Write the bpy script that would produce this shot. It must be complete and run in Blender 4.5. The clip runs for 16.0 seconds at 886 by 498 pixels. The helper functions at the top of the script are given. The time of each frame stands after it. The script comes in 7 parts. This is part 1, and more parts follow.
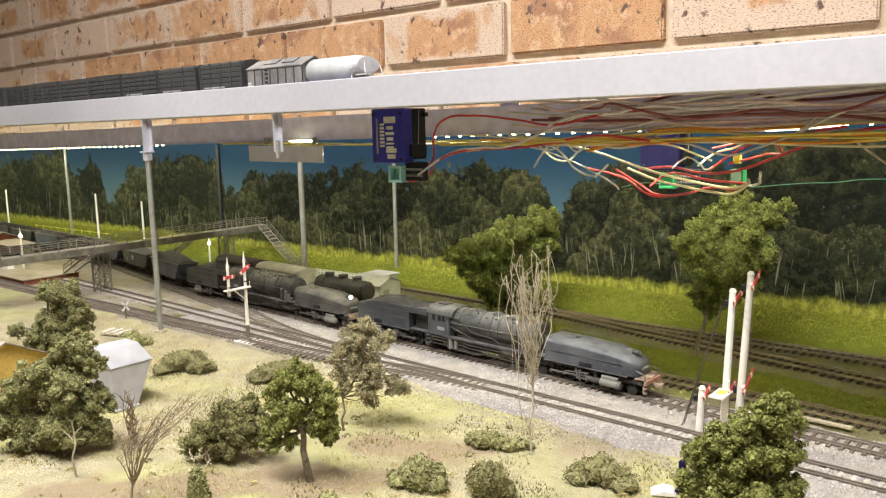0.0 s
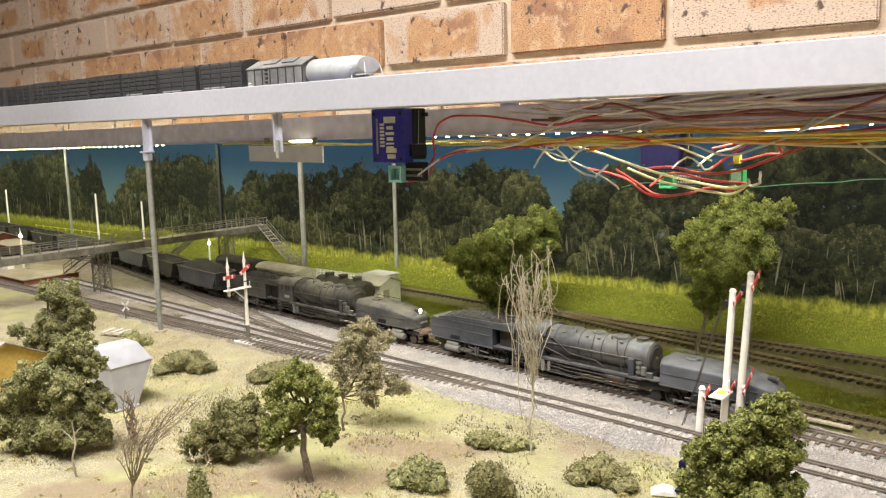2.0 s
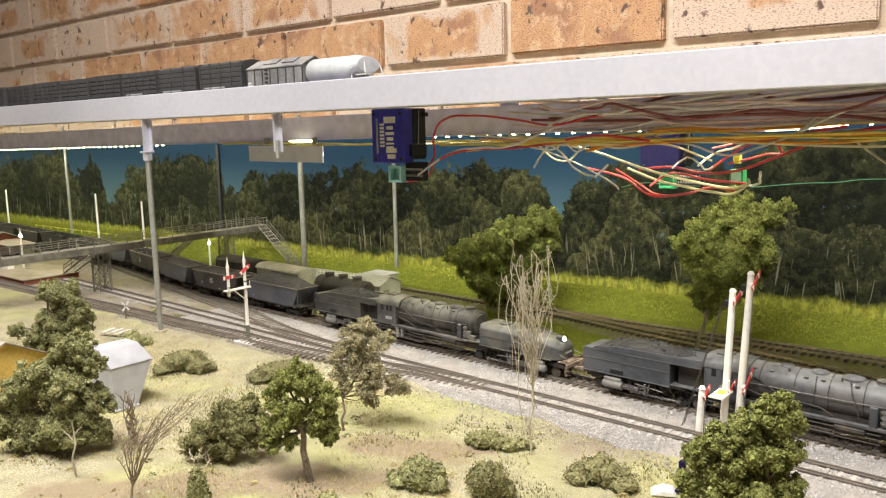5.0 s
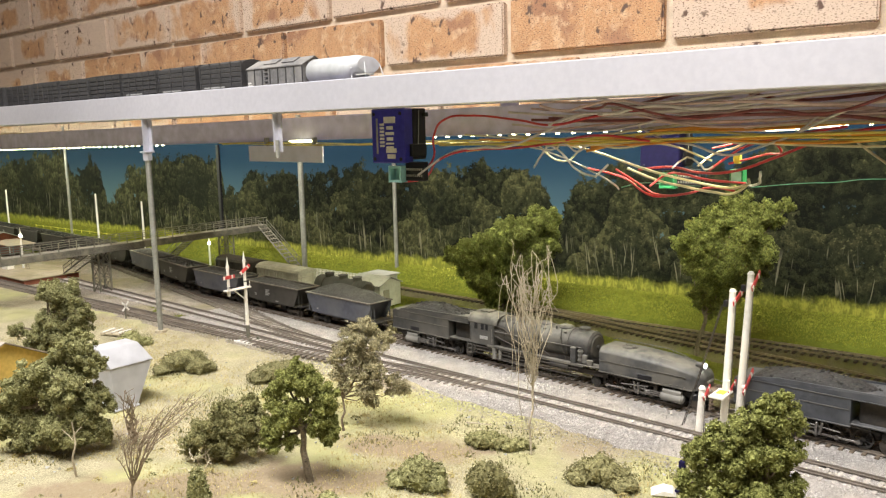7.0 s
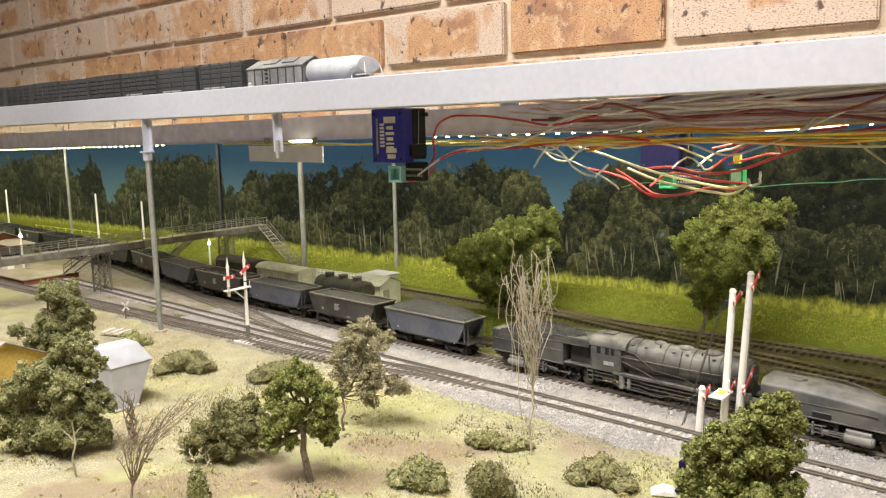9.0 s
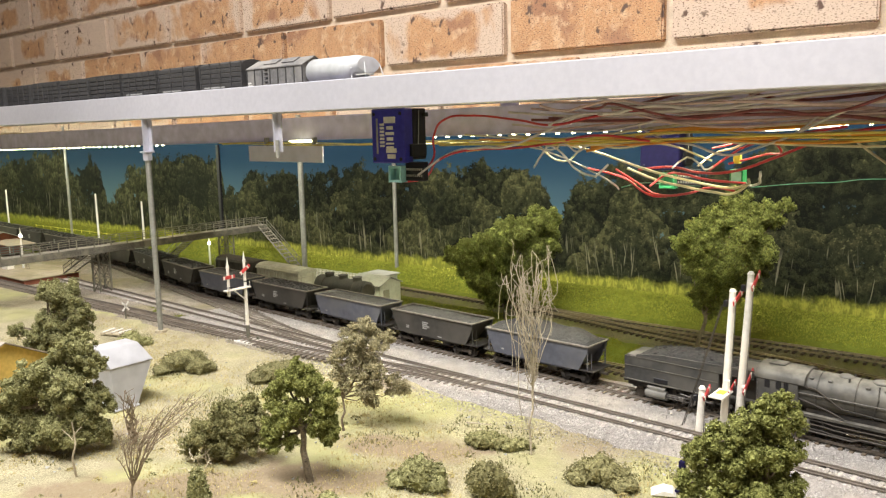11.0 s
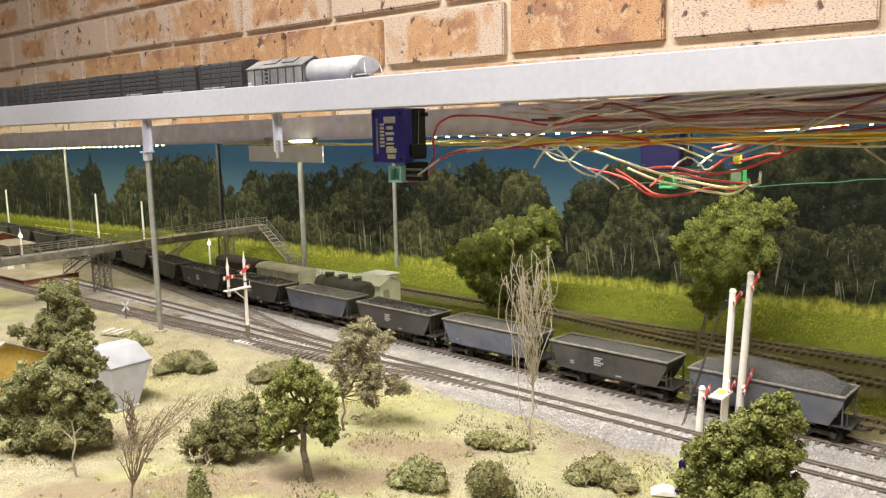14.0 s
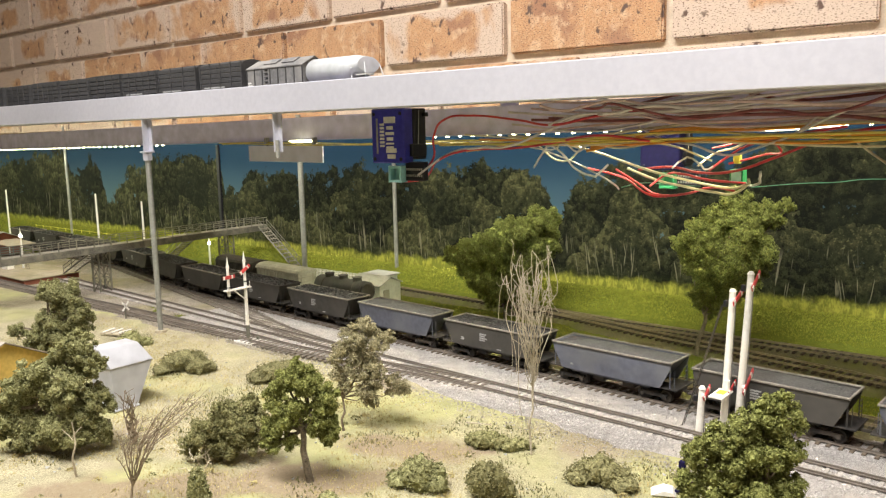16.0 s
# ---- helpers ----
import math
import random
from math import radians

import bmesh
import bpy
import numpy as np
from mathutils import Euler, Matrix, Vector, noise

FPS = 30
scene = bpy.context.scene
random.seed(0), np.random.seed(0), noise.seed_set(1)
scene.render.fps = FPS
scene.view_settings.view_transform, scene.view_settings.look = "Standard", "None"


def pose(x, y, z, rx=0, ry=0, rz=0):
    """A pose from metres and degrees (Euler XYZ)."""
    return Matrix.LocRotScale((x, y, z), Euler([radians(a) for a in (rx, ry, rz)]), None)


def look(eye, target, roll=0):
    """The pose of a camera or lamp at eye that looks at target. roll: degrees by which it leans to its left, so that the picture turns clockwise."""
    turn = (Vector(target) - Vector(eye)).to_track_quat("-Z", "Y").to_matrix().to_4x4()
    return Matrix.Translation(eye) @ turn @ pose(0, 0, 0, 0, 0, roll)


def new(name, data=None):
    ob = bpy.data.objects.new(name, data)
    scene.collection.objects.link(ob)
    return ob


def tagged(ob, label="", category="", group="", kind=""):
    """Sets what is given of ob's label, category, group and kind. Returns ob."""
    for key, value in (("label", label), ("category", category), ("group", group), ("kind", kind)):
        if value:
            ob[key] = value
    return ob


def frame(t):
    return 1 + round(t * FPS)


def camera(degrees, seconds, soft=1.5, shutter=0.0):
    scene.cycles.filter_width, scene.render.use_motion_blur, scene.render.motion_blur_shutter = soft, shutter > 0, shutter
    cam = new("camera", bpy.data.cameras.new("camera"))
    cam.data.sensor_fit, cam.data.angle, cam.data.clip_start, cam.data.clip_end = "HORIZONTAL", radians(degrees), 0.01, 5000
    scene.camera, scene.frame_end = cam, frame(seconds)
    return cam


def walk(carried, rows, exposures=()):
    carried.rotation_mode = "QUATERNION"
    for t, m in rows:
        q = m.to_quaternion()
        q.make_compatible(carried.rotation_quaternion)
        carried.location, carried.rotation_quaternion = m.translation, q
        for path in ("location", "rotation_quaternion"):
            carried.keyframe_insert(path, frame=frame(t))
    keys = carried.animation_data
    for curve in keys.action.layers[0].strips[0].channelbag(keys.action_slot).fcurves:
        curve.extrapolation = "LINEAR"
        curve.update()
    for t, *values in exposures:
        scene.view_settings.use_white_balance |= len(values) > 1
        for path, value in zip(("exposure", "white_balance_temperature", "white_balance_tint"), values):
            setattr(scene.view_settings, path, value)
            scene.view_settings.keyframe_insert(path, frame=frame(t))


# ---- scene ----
ZR = 1.10          # top of rail
ZG = 1.094         # layout ground

# ---- camera (still) ----
cam = camera(58.88, 16.0, soft=1.25, shutter=0.3)
EYE = (2.2037, -0.9660, 1.3318)
CAM = look(EYE, (1.5885, -0.1917, 1.1837), -1.213)
walk(cam, [(0.0, CAM), (16.0, CAM)], exposures=[(0.0, 0.05, 5850, 8), (16.0, 0.05, 5850, 8)])

# ---- world and lights ----
world = bpy.data.worlds.new("world")
scene.world = world
world.use_nodes = True
world.node_tree.nodes["Background"].inputs[0].default_value = (1.0, 0.93, 0.84, 1)
world.node_tree.nodes["Background"].inputs[1].default_value = 0.05


def area_lamp(name, m, sx, sy, watts, color):
    d = bpy.data.lights.new(name, "AREA")
    d.shape, d.size, d.size_y, d.energy, d.color = "RECTANGLE", sx, sy, watts, color
    ob = new(name, d)
    ob.matrix_world = m
    return ob


# assumed unseen ceiling lamps over aisle and front edge; second added for shelf shade
area_lamp("ceiling_light_lamp", pose(1.75, -1.13, 2.33), 1.5, 0.20, 23.0, (1.0, 0.90, 0.78))
area_lamp("ceiling_light_lamp", pose(1.85, -0.98, 2.33), 1.4, 0.14, 34.0, (1.0, 0.90, 0.78))
# led strips under the shelf
area_lamp("led_strip_lamp", pose(0.30, -0.302, 1.3110, 54, -0.63, 0), 1.66, 0.008, 5.2, (1.0, 0.93, 0.58))
area_lamp("led_strip_lamp", pose(1.76, -0.302, 1.3262, 24, -0.63, 0), 0.68, 0.008, 1.38, (1.0, 0.93, 0.58))


# ---- materials ----
def mat(name, c1, c2=None, rough=0.7, metal=0.0, scale=60.0, fine=600.0, bump=0.2, c3=None, s3=14.0, depth=0.0006, contrast=(0.35, 0.65), spec=0.4, top_tone=None):
    """A procedural surface: two colours mixed by fine noise, a third by broad patches, a paler tone on top faces, and a
    bump.
    """
    c2 = c2 or tuple(x * 0.7 for x in c1)
    m = bpy.data.materials.new(name)
    m.use_nodes = True
    t = m.node_tree
    b = t.nodes["Principled BSDF"]
    b.inputs["Roughness"].default_value, b.inputs["Metallic"].default_value = rough, metal
    b.inputs["Specular IOR Level"].default_value = spec
    co = t.nodes.new("ShaderNodeTexCoord")
    info = t.nodes.new("ShaderNodeObjectInfo")
    shift = t.nodes.new("ShaderNodeVectorMath")
    shift.operation = "MULTIPLY_ADD"
    comb = t.nodes.new("ShaderNodeCombineXYZ")
    for k in range(3):
        t.links.new(info.outputs["Random"], comb.inputs[k])
    t.links.new(comb.outputs[0], shift.inputs[0])
    shift.inputs[1].default_value = (7.3, 3.1, 5.7)
    t.links.new(co.outputs["Object"], shift.inputs[2])

    def noise_at(sc, lo, hi):
        n = t.nodes.new("ShaderNodeTexNoise")
        n.inputs["Scale"].default_value, n.inputs["Detail"].default_value = sc, 5.0
        t.links.new(shift.outputs[0], n.inputs["Vector"])
        r = t.nodes.new("ShaderNodeMapRange")
        r.inputs["From Min"].default_value, r.inputs["From Max"].default_value = lo, hi
        t.links.new(n.outputs["Fac"], r.inputs["Value"])
        return r.outputs[0]

    def mix(fac, a, c):
        x = t.nodes.new("ShaderNodeMix")
        x.data_type = "RGBA"
        t.links.new(fac, x.inputs["Factor"])
        for sock, v in ((x.inputs["A"], a), (x.inputs["B"], c)):
            if isinstance(v, tuple):
                sock.default_value = (*v, 1)
            else:
                t.links.new(v, sock)
        return x.outputs["Result"]

    grain = noise_at(fine, *contrast)
    col = mix(grain, c1, c2)
    if c3:
        col = mix(noise_at(s3, 0.45, 0.62), col, c3)
    # upward faces paler: patchy dust and overhead light, both put into the colour
    if top_tone:
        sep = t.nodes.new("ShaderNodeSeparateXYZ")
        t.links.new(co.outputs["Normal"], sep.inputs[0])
        upward = t.nodes.new("ShaderNodeMapRange")
        upward.inputs["From Min"].default_value, upward.inputs["From Max"].default_value, upward.inputs["To Max"].default_value = 0.15, 0.95, 0.9
        t.links.new(sep.outputs[2], upward.inputs["Value"])
        top_mix = t.nodes.new("ShaderNodeMath")
        top_mix.operation = "MULTIPLY"
        t.links.new(upward.outputs[0], top_mix.inputs[0])
        t.links.new(noise_at(85.0, 0.36, 0.58), top_mix.inputs[1])
        col = mix(top_mix.outputs[0], col, top_tone)
    tint = t.nodes.new("ShaderNodeHueSaturation")
    tr = t.nodes.new("ShaderNodeMapRange")
    tr.inputs["To Min"].default_value, tr.inputs["To Max"].default_value = 0.88, 1.12
    t.links.new(info.outputs["Random"], tr.inputs["Value"])
    mul = t.nodes.new("ShaderNodeMath")
    mul.operation = "MULTIPLY"
    rr = t.nodes.new("ShaderNodeMapRange")
    rr.inputs["To Min"].default_value, rr.inputs["To Max"].default_value = 0.85, 1.15
    t.links.new(noise_at(scale, 0.3, 0.7), rr.inputs["Value"])
    t.links.new(tr.outputs[0], mul.inputs[0])
    t.links.new(rr.outputs[0], mul.inputs[1])
    t.links.new(mul.outputs[0], tint.inputs["Value"])
    t.links.new(col, tint.inputs["Color"])
    t.links.new(tint.outputs[0], b.inputs["Base Color"])
    if bump:
        bn = t.nodes.new("ShaderNodeBump")
        bn.inputs["Strength"].default_value, bn.inputs["Distance"].default_value = bump, depth
        t.links.new(grain, bn.inputs["Height"])
        t.links.new(bn.outputs[0], b.inputs["Normal"])
    return m


def glow(name, color, strength):
    m = bpy.data.materials.new(name)
    m.use_nodes = True
    b = m.node_tree.nodes["Principled BSDF"]
    b.inputs["Base Color"].default_value = (*color, 1)
    b.inputs["Emission Color"].default_value = (*color, 1)
    b.inputs["Emission Strength"].default_value = strength
    return m


def brick_mat():
    """Cream clay brick with burnt orange faces and dark iron spots."""
    m = bpy.data.materials.new("speckled_brick")
    m.use_nodes = True
    t = m.node_tree
    N, Lk = t.nodes, t.links
    b = N["Principled BSDF"]
    b.inputs["Roughness"].default_value = 0.85
    co, info = N.new("ShaderNodeTexCoord"), N.new("ShaderNodeObjectInfo")

    def math_(op, a, c=None):
        x = N.new("ShaderNodeMath")
        x.operation = op
        x.use_clamp = False
        for k, v in enumerate((a, c)):
            if v is None:
                continue
            if isinstance(v, (int, float)):
                x.inputs[k].default_value = v
            else:
                Lk.new(v, x.inputs[k])
        return x.outputs[0]

    sep = N.new("ShaderNodeSeparateXYZ")
    Lk.new(co.outputs["Object"], sep.inputs[0])
    comb = N.new("ShaderNodeCombineXYZ")
    Lk.new(math_("ADD", sep.outputs[0], math_("MULTIPLY", info.outputs["Random"], 9.0)), comb.inputs[0])
    Lk.new(sep.outputs[1], comb.inputs[1])
    Lk.new(math_("ADD", sep.outputs[2], math_("MULTIPLY", info.outputs["Random"], 31.0)), comb.inputs[2])

    def noi(scale, detail=3.0, stretch=None):
        n = N.new("ShaderNodeTexNoise")
        n.inputs["Scale"].default_value, n.inputs["Detail"].default_value = scale, detail
        if stretch:
            mp = N.new("ShaderNodeMapping")
            mp.inputs["Scale"].default_value = stretch
            Lk.new(comb.outputs[0], mp.inputs[0])
            Lk.new(mp.outputs[0], n.inputs[0])
        else:
            Lk.new(comb.outputs[0], n.inputs[0])
        return n.outputs["Fac"]

    def step(v, lo, hi):
        r = N.new("ShaderNodeMapRange")
        r.interpolation_type = "SMOOTHSTEP"
        r.inputs["From Min"].default_value, r.inputs["From Max"].default_value = lo, hi
        Lk.new(v, r.inputs["Value"])
        return r.outputs[0]

    def mix(fac, a, c):
        x = N.new("ShaderNodeMix")
        x.data_type = "RGBA"
        Lk.new(fac, x.inputs["Factor"])
        for sock, v in ((x.inputs["A"], a), (x.inputs["B"], c)):
            if isinstance(v, tuple):
                sock.default_value = (*v, 1)
            else:
                Lk.new(v, sock)
        return x.outputs["Result"]

    # burnt middle, pale rim
    ex = math_("DIVIDE", math_("ABSOLUTE", sep.outputs[0]), 0.115)
    ez = math_("DIVIDE", math_("ABSOLUTE", sep.outputs[2]), 0.038)
    edge = math_("MAXIMUM", ex, math_("SUBTRACT", ez, 0.06))
    wob = math_("MULTIPLY", math_("SUBTRACT", noi(28.0, 3.0, (1.0, 1.0, 0.5)), 0.5), 1.5)
    amount = math_("MULTIPLY", math_("SUBTRACT", info.outputs["Random"], 0.50), 1.1)
    burnt = step(math_("ADD", math_("SUBTRACT", wob, edge), math_("ADD", amount, 0.72)), -0.12, 0.22)
    cream = mix(noi(300.0), (0.68, 0.54, 0.43), (0.56, 0.43, 0.33))
    orange = mix(noi(45.0), (0.60, 0.34, 0.17), (0.40, 0.21, 0.11))
    orange = mix(step(noi(700.0), 0.52, 0.62), orange, (0.60, 0.40, 0.22))
    orange = mix(step(noi(22.0, 4.0), 0.50, 0.68), orange, (0.36, 0.19, 0.11))
    orange = mix(step(noi(60.0, 6.0), 0.52, 0.70), orange, (0.62, 0.42, 0.26))
    col = mix(burnt, cream, orange)
    col = mix(step(noi(330.0, 3.0, (1, 1, 2.4)), 0.575, 0.63), col, (0.16, 0.09, 0.06))
    col = mix(step(noi(62.0, 2.0, (1.15, 1.0, 0.9)), 0.635, 0.715), col, (0.13, 0.08, 0.06))
    Lk.new(col, b.inputs["Base Color"])
    bn = N.new("ShaderNodeBump")
    bn.inputs["Strength"].default_value, bn.inputs["Distance"].default_value = 0.5, 0.001
    Lk.new(noi(420.0, 2.0, (1, 1, 2.2)), bn.inputs["Height"])
    Lk.new(bn.outputs[0], b.inputs["Normal"])
    return m


def backdrop_mat():
    """A printed landscape: blue sky, a belt of gum trees and a pale grass foot."""
    m = bpy.data.materials.new("printed_forest")
    m.use_nodes = True
    t = m.node_tree
    N, Lk = t.nodes, t.links
    b = N["Principled BSDF"]
    b.inputs["Roughness"].default_value = 0.7
    b.inputs["Specular IOR Level"].default_value = 0.08
    co = N.new("ShaderNodeTexCoord")
    sep = N.new("ShaderNodeSeparateXYZ")
    Lk.new(co.outputs["Object"], sep.inputs[0])
    z = sep.outputs[2]

    def noi(scale, detail, stretch=(1, 1, 1), rough=0.6):
        mp = N.new("ShaderNodeMapping")
        mp.inputs["Scale"].default_value = stretch
        Lk.new(co.outputs["Object"], mp.inputs[0])
        n = N.new("ShaderNodeTexNoise")
        n.inputs["Scale"].default_value, n.inputs["Detail"].default_value, n.inputs["Roughness"].default_value = scale, detail, rough
        Lk.new(mp.outputs[0], n.inputs[0])
        return n.outputs["Fac"]

    def math_(op, a, c):
        x = N.new("ShaderNodeMath")
        x.operation = op
        for k, v in enumerate((a, c)):
            if isinstance(v, (int, float)):
                x.inputs[k].default_value = v
            else:
                Lk.new(v, x.inputs[k])
        return x.outputs[0]

    def step(v, lo, hi):
        r = N.new("ShaderNodeMapRange")
        r.interpolation_type = "SMOOTHSTEP"
        r.inputs["From Min"].default_value, r.inputs["From Max"].default_value = lo, hi
        Lk.new(v, r.inputs["Value"])
        return r.outputs[0]

    def mix(fac, a, c):
        x = N.new("ShaderNodeMix")
        x.data_type = "RGBA"
        Lk.new(fac, x.inputs["Factor"])
        for sock, v in ((x.inputs["A"], a), (x.inputs["B"], c)):
            if isinstance(v, tuple):
                sock.default_value = (*v, 1)
            else:
                Lk.new(v, sock)
        return x.outputs["Result"]

    sky = mix(step(z, 1.16, 1.30), (0.0858, 0.1452, 0.1716), (0.0158, 0.0409, 0.0759))
    def clumps(scale, stretch, wob):
        """Rounded masses, each lit on its upper side: 0 below to 1 on top."""
        mp = N.new("ShaderNodeMapping")
        mp.inputs["Scale"].default_value = stretch
        warp = N.new("ShaderNodeVectorMath")
        warp.operation = "MULTIPLY_ADD"
        nz = N.new("ShaderNodeTexNoise")
        nz.inputs["Scale"].default_value, nz.inputs["Detail"].default_value = scale * 1.3, 4.0
        Lk.new(co.outputs["Object"], nz.inputs[0])
        Lk.new(nz.outputs["Color"], warp.inputs[0])
        warp.inputs[1].default_value = (wob / scale,) * 3
        Lk.new(co.outputs["Object"], warp.inputs[2])
        Lk.new(warp.outputs[0], mp.inputs[0])
        v = N.new("ShaderNodeTexVoronoi")
        v.inputs["Scale"].default_value = scale
        Lk.new(mp.outputs[0], v.inputs["Vector"])
        d = N.new("ShaderNodeVectorMath")
        d.operation = "SUBTRACT"
        Lk.new(mp.outputs[0], d.inputs[0])
        Lk.new(v.outputs["Position"], d.inputs[1])
        sp = N.new("ShaderNodeSeparateXYZ")
        Lk.new(d.outputs[0], sp.inputs[0])
        return step(math_("MULTIPLY", sp.outputs[2], scale), -0.55, 0.55)

    big, bough = clumps(12.0, (1, 0.05, 0.65), 2.2), clumps(44.0, (1, 0.05, 1.1), 2.6)
    fine = noi(120.0, 12.0, (1, 1, 0.85), 0.80)
    lit = math_("ADD", math_("ADD", math_("MULTIPLY", big, 0.38), math_("MULTIPLY", bough, 0.24)), math_("MULTIPLY", math_("SUBTRACT", fine, 0.47), 1.9))
    leaf = mix(step(lit, 0.05, 0.50), (0.0045, 0.005, 0.0035), (0.026, 0.028, 0.013))
    leaf = mix(step(lit, 0.42, 0.80), leaf, (0.082, 0.080, 0.034))
    leaf = mix(math_("MULTIPLY", step(noi(7.0, 3.0), 0.50, 0.66), 0.55), leaf, (0.010, 0.012, 0.008))
    specks = math_("MULTIPLY", step(noi(300.0, 6.0, (1, 1, 0.9), 0.7), 0.56, 0.66), step(lit, 0.25, 0.65))
    leaf = mix(math_("MULTIPLY", specks, 0.8), leaf, (0.135, 0.130, 0.060))
    # slim pale stems low in the wood, leaning either way
    low = math_("SUBTRACT", 1.0, step(math_("ADD", z, math_("MULTIPLY", noi(22.0, 3.0), 0.12)), 1.215, 1.265))
    for lean_, shift_, many in ((4.0, 0.0, 0.640), (-7.0, 3.7, 0.652), (11.0, 8.1, 0.668)):
        tilt = N.new("ShaderNodeMapping")
        tilt.inputs["Rotation"].default_value = (0, radians(lean_), 0)
        squash = N.new("ShaderNodeMapping")
        squash.inputs["Scale"].default_value = (1, 1, 0.05)
        squash.inputs["Location"].default_value = (shift_, 0, 0)
        Lk.new(co.outputs["Object"], tilt.inputs[0])
        Lk.new(tilt.outputs[0], squash.inputs[0])
        n = N.new("ShaderNodeTexNoise")
        n.inputs["Scale"].default_value, n.inputs["Detail"].default_value = 230.0, 2.0
        Lk.new(squash.outputs[0], n.inputs[0])
        stems = math_("MULTIPLY", step(n.outputs["Fac"], many, many + 0.03), step(noi(19.0 + shift_, 4.0, (1, 1, 0.6)), 0.44, 0.56))
        leaf = mix(math_("MULTIPLY", math_("MULTIPLY", stems, low), 0.75), leaf, (0.19, 0.175, 0.115))
    # dark scrub along the foot of the wood
    scrub = math_("MULTIPLY", math_("SUBTRACT", 1.0, step(z, 1.128, 1.150)), step(noi(60.0, 8.0, (1, 1, 1.2), 0.7), 0.36, 0.50))
    leaf = mix(math_("MULTIPLY", scrub, 0.7), leaf, (0.016, 0.020, 0.007))
    # crown line of the print: (place along the wall, height), uneven at the edge
    ramp = N.new("ShaderNodeValToRGB")
    marks = [(-0.10, 1.277), (0.17, 1.303), (0.26, 1.306), (0.30, 1.252), (0.35, 1.262), (0.395, 1.290), (0.436, 1.261), (0.458, 1.176), (0.495, 1.204), (0.545, 1.262), (0.635, 1.282), (0.784, 1.300), (0.893, 1.300), (0.903, 1.217), (0.945, 1.235), (0.975, 1.268), (1.141, 1.258), (1.215, 1.281), (1.295, 1.276), (1.369, 1.262), (1.472, 1.285), (1.603, 1.276), (1.638, 1.253), (1.658, 1.212), (1.671, 1.231), (1.69, 1.272), (1.80, 1.290), (1.895, 1.285), (1.94, 1.320), (2.006, 1.325), (2.10, 1.310)]
    els = ramp.color_ramp.elements
    while len(els) < len(marks):
        els.new(0.5)
    for e, (px_, pz_) in zip(els, marks):
        e.position = (px_ + 0.2) / 2.4
        v_ = (pz_ - 1.10) / 0.25
        e.color = (v_, v_, v_, 1)
    along = math_("DIVIDE", math_("ADD", sep.outputs[0], 0.2), 2.4)
    Lk.new(along, ramp.inputs[0])
    crown = math_("ADD", math_("MULTIPLY", ramp.outputs[0], 0.25), 1.095)
    gap = math_("ADD", crown, math_("MULTIPLY", math_("SUBTRACT", noi(34.0, 10.0, (1, 1, 1), 0.72), 0.5), 0.13))
    col = mix(step(math_("SUBTRACT", z, gap), -0.003, 0.003), leaf, sky)
    holes = math_("MULTIPLY", step(noi(30.0, 9.0, (1, 1, 1), 0.72), 0.625, 0.66), step(z, 1.165, 1.20))
    col = mix(math_("MULTIPLY", holes, 0.85), col, sky)
    grass = mix(step(noi(240.0, 4.0, (1, 1, 0.4)), 0.4, 0.65), (0.16, 0.17, 0.025), (0.34, 0.34, 0.05))
    gl = math_("ADD", math_("MULTIPLY", noi(40.0, 4.0), 0.03), 1.118)
    col = mix(step(math_("SUBTRACT", gl, z), -0.006, 0.006), col, grass)
    Lk.new(col, b.inputs["Base Color"])
    return m


def ground_mat(name, straw, green, soil, dirt_amount=0.55, s=9.0):
    m = mat(name, straw, tuple(x * 0.52 for x in straw), rough=0.95, fine=900.0, scale=40.0, bump=0.85, depth=0.0012, c3=green, s3=s, spec=0.1)
    t = m.node_tree
    b = t.nodes["Principled BSDF"]
    old = b.inputs["Base Color"].links[0].from_socket
    n = t.nodes.new("ShaderNodeTexNoise")
    n.inputs["Scale"].default_value, n.inputs["Detail"].default_value = s * 1.4, 6.0
    co = t.nodes.new("ShaderNodeTexCoord")
    t.links.new(co.outputs["Object"], n.inputs[0])
    r = t.nodes.new("ShaderNodeMapRange")
    r.inputs["From Min"].default_value, r.inputs["From Max"].default_value = dirt_amount, dirt_amount + 0.12
    t.links.new(n.outputs["Fac"], r.inputs["Value"])
    x = t.nodes.new("ShaderNodeMix")
    x.data_type = "RGBA"
    t.links.new(r.outputs[0], x.inputs["Factor"])
    t.links.new(old, x.inputs["A"])
    x.inputs["B"].default_value = (*soil, 1)
    t.links.new(x.outputs["Result"], b.inputs["Base Color"])
    return m


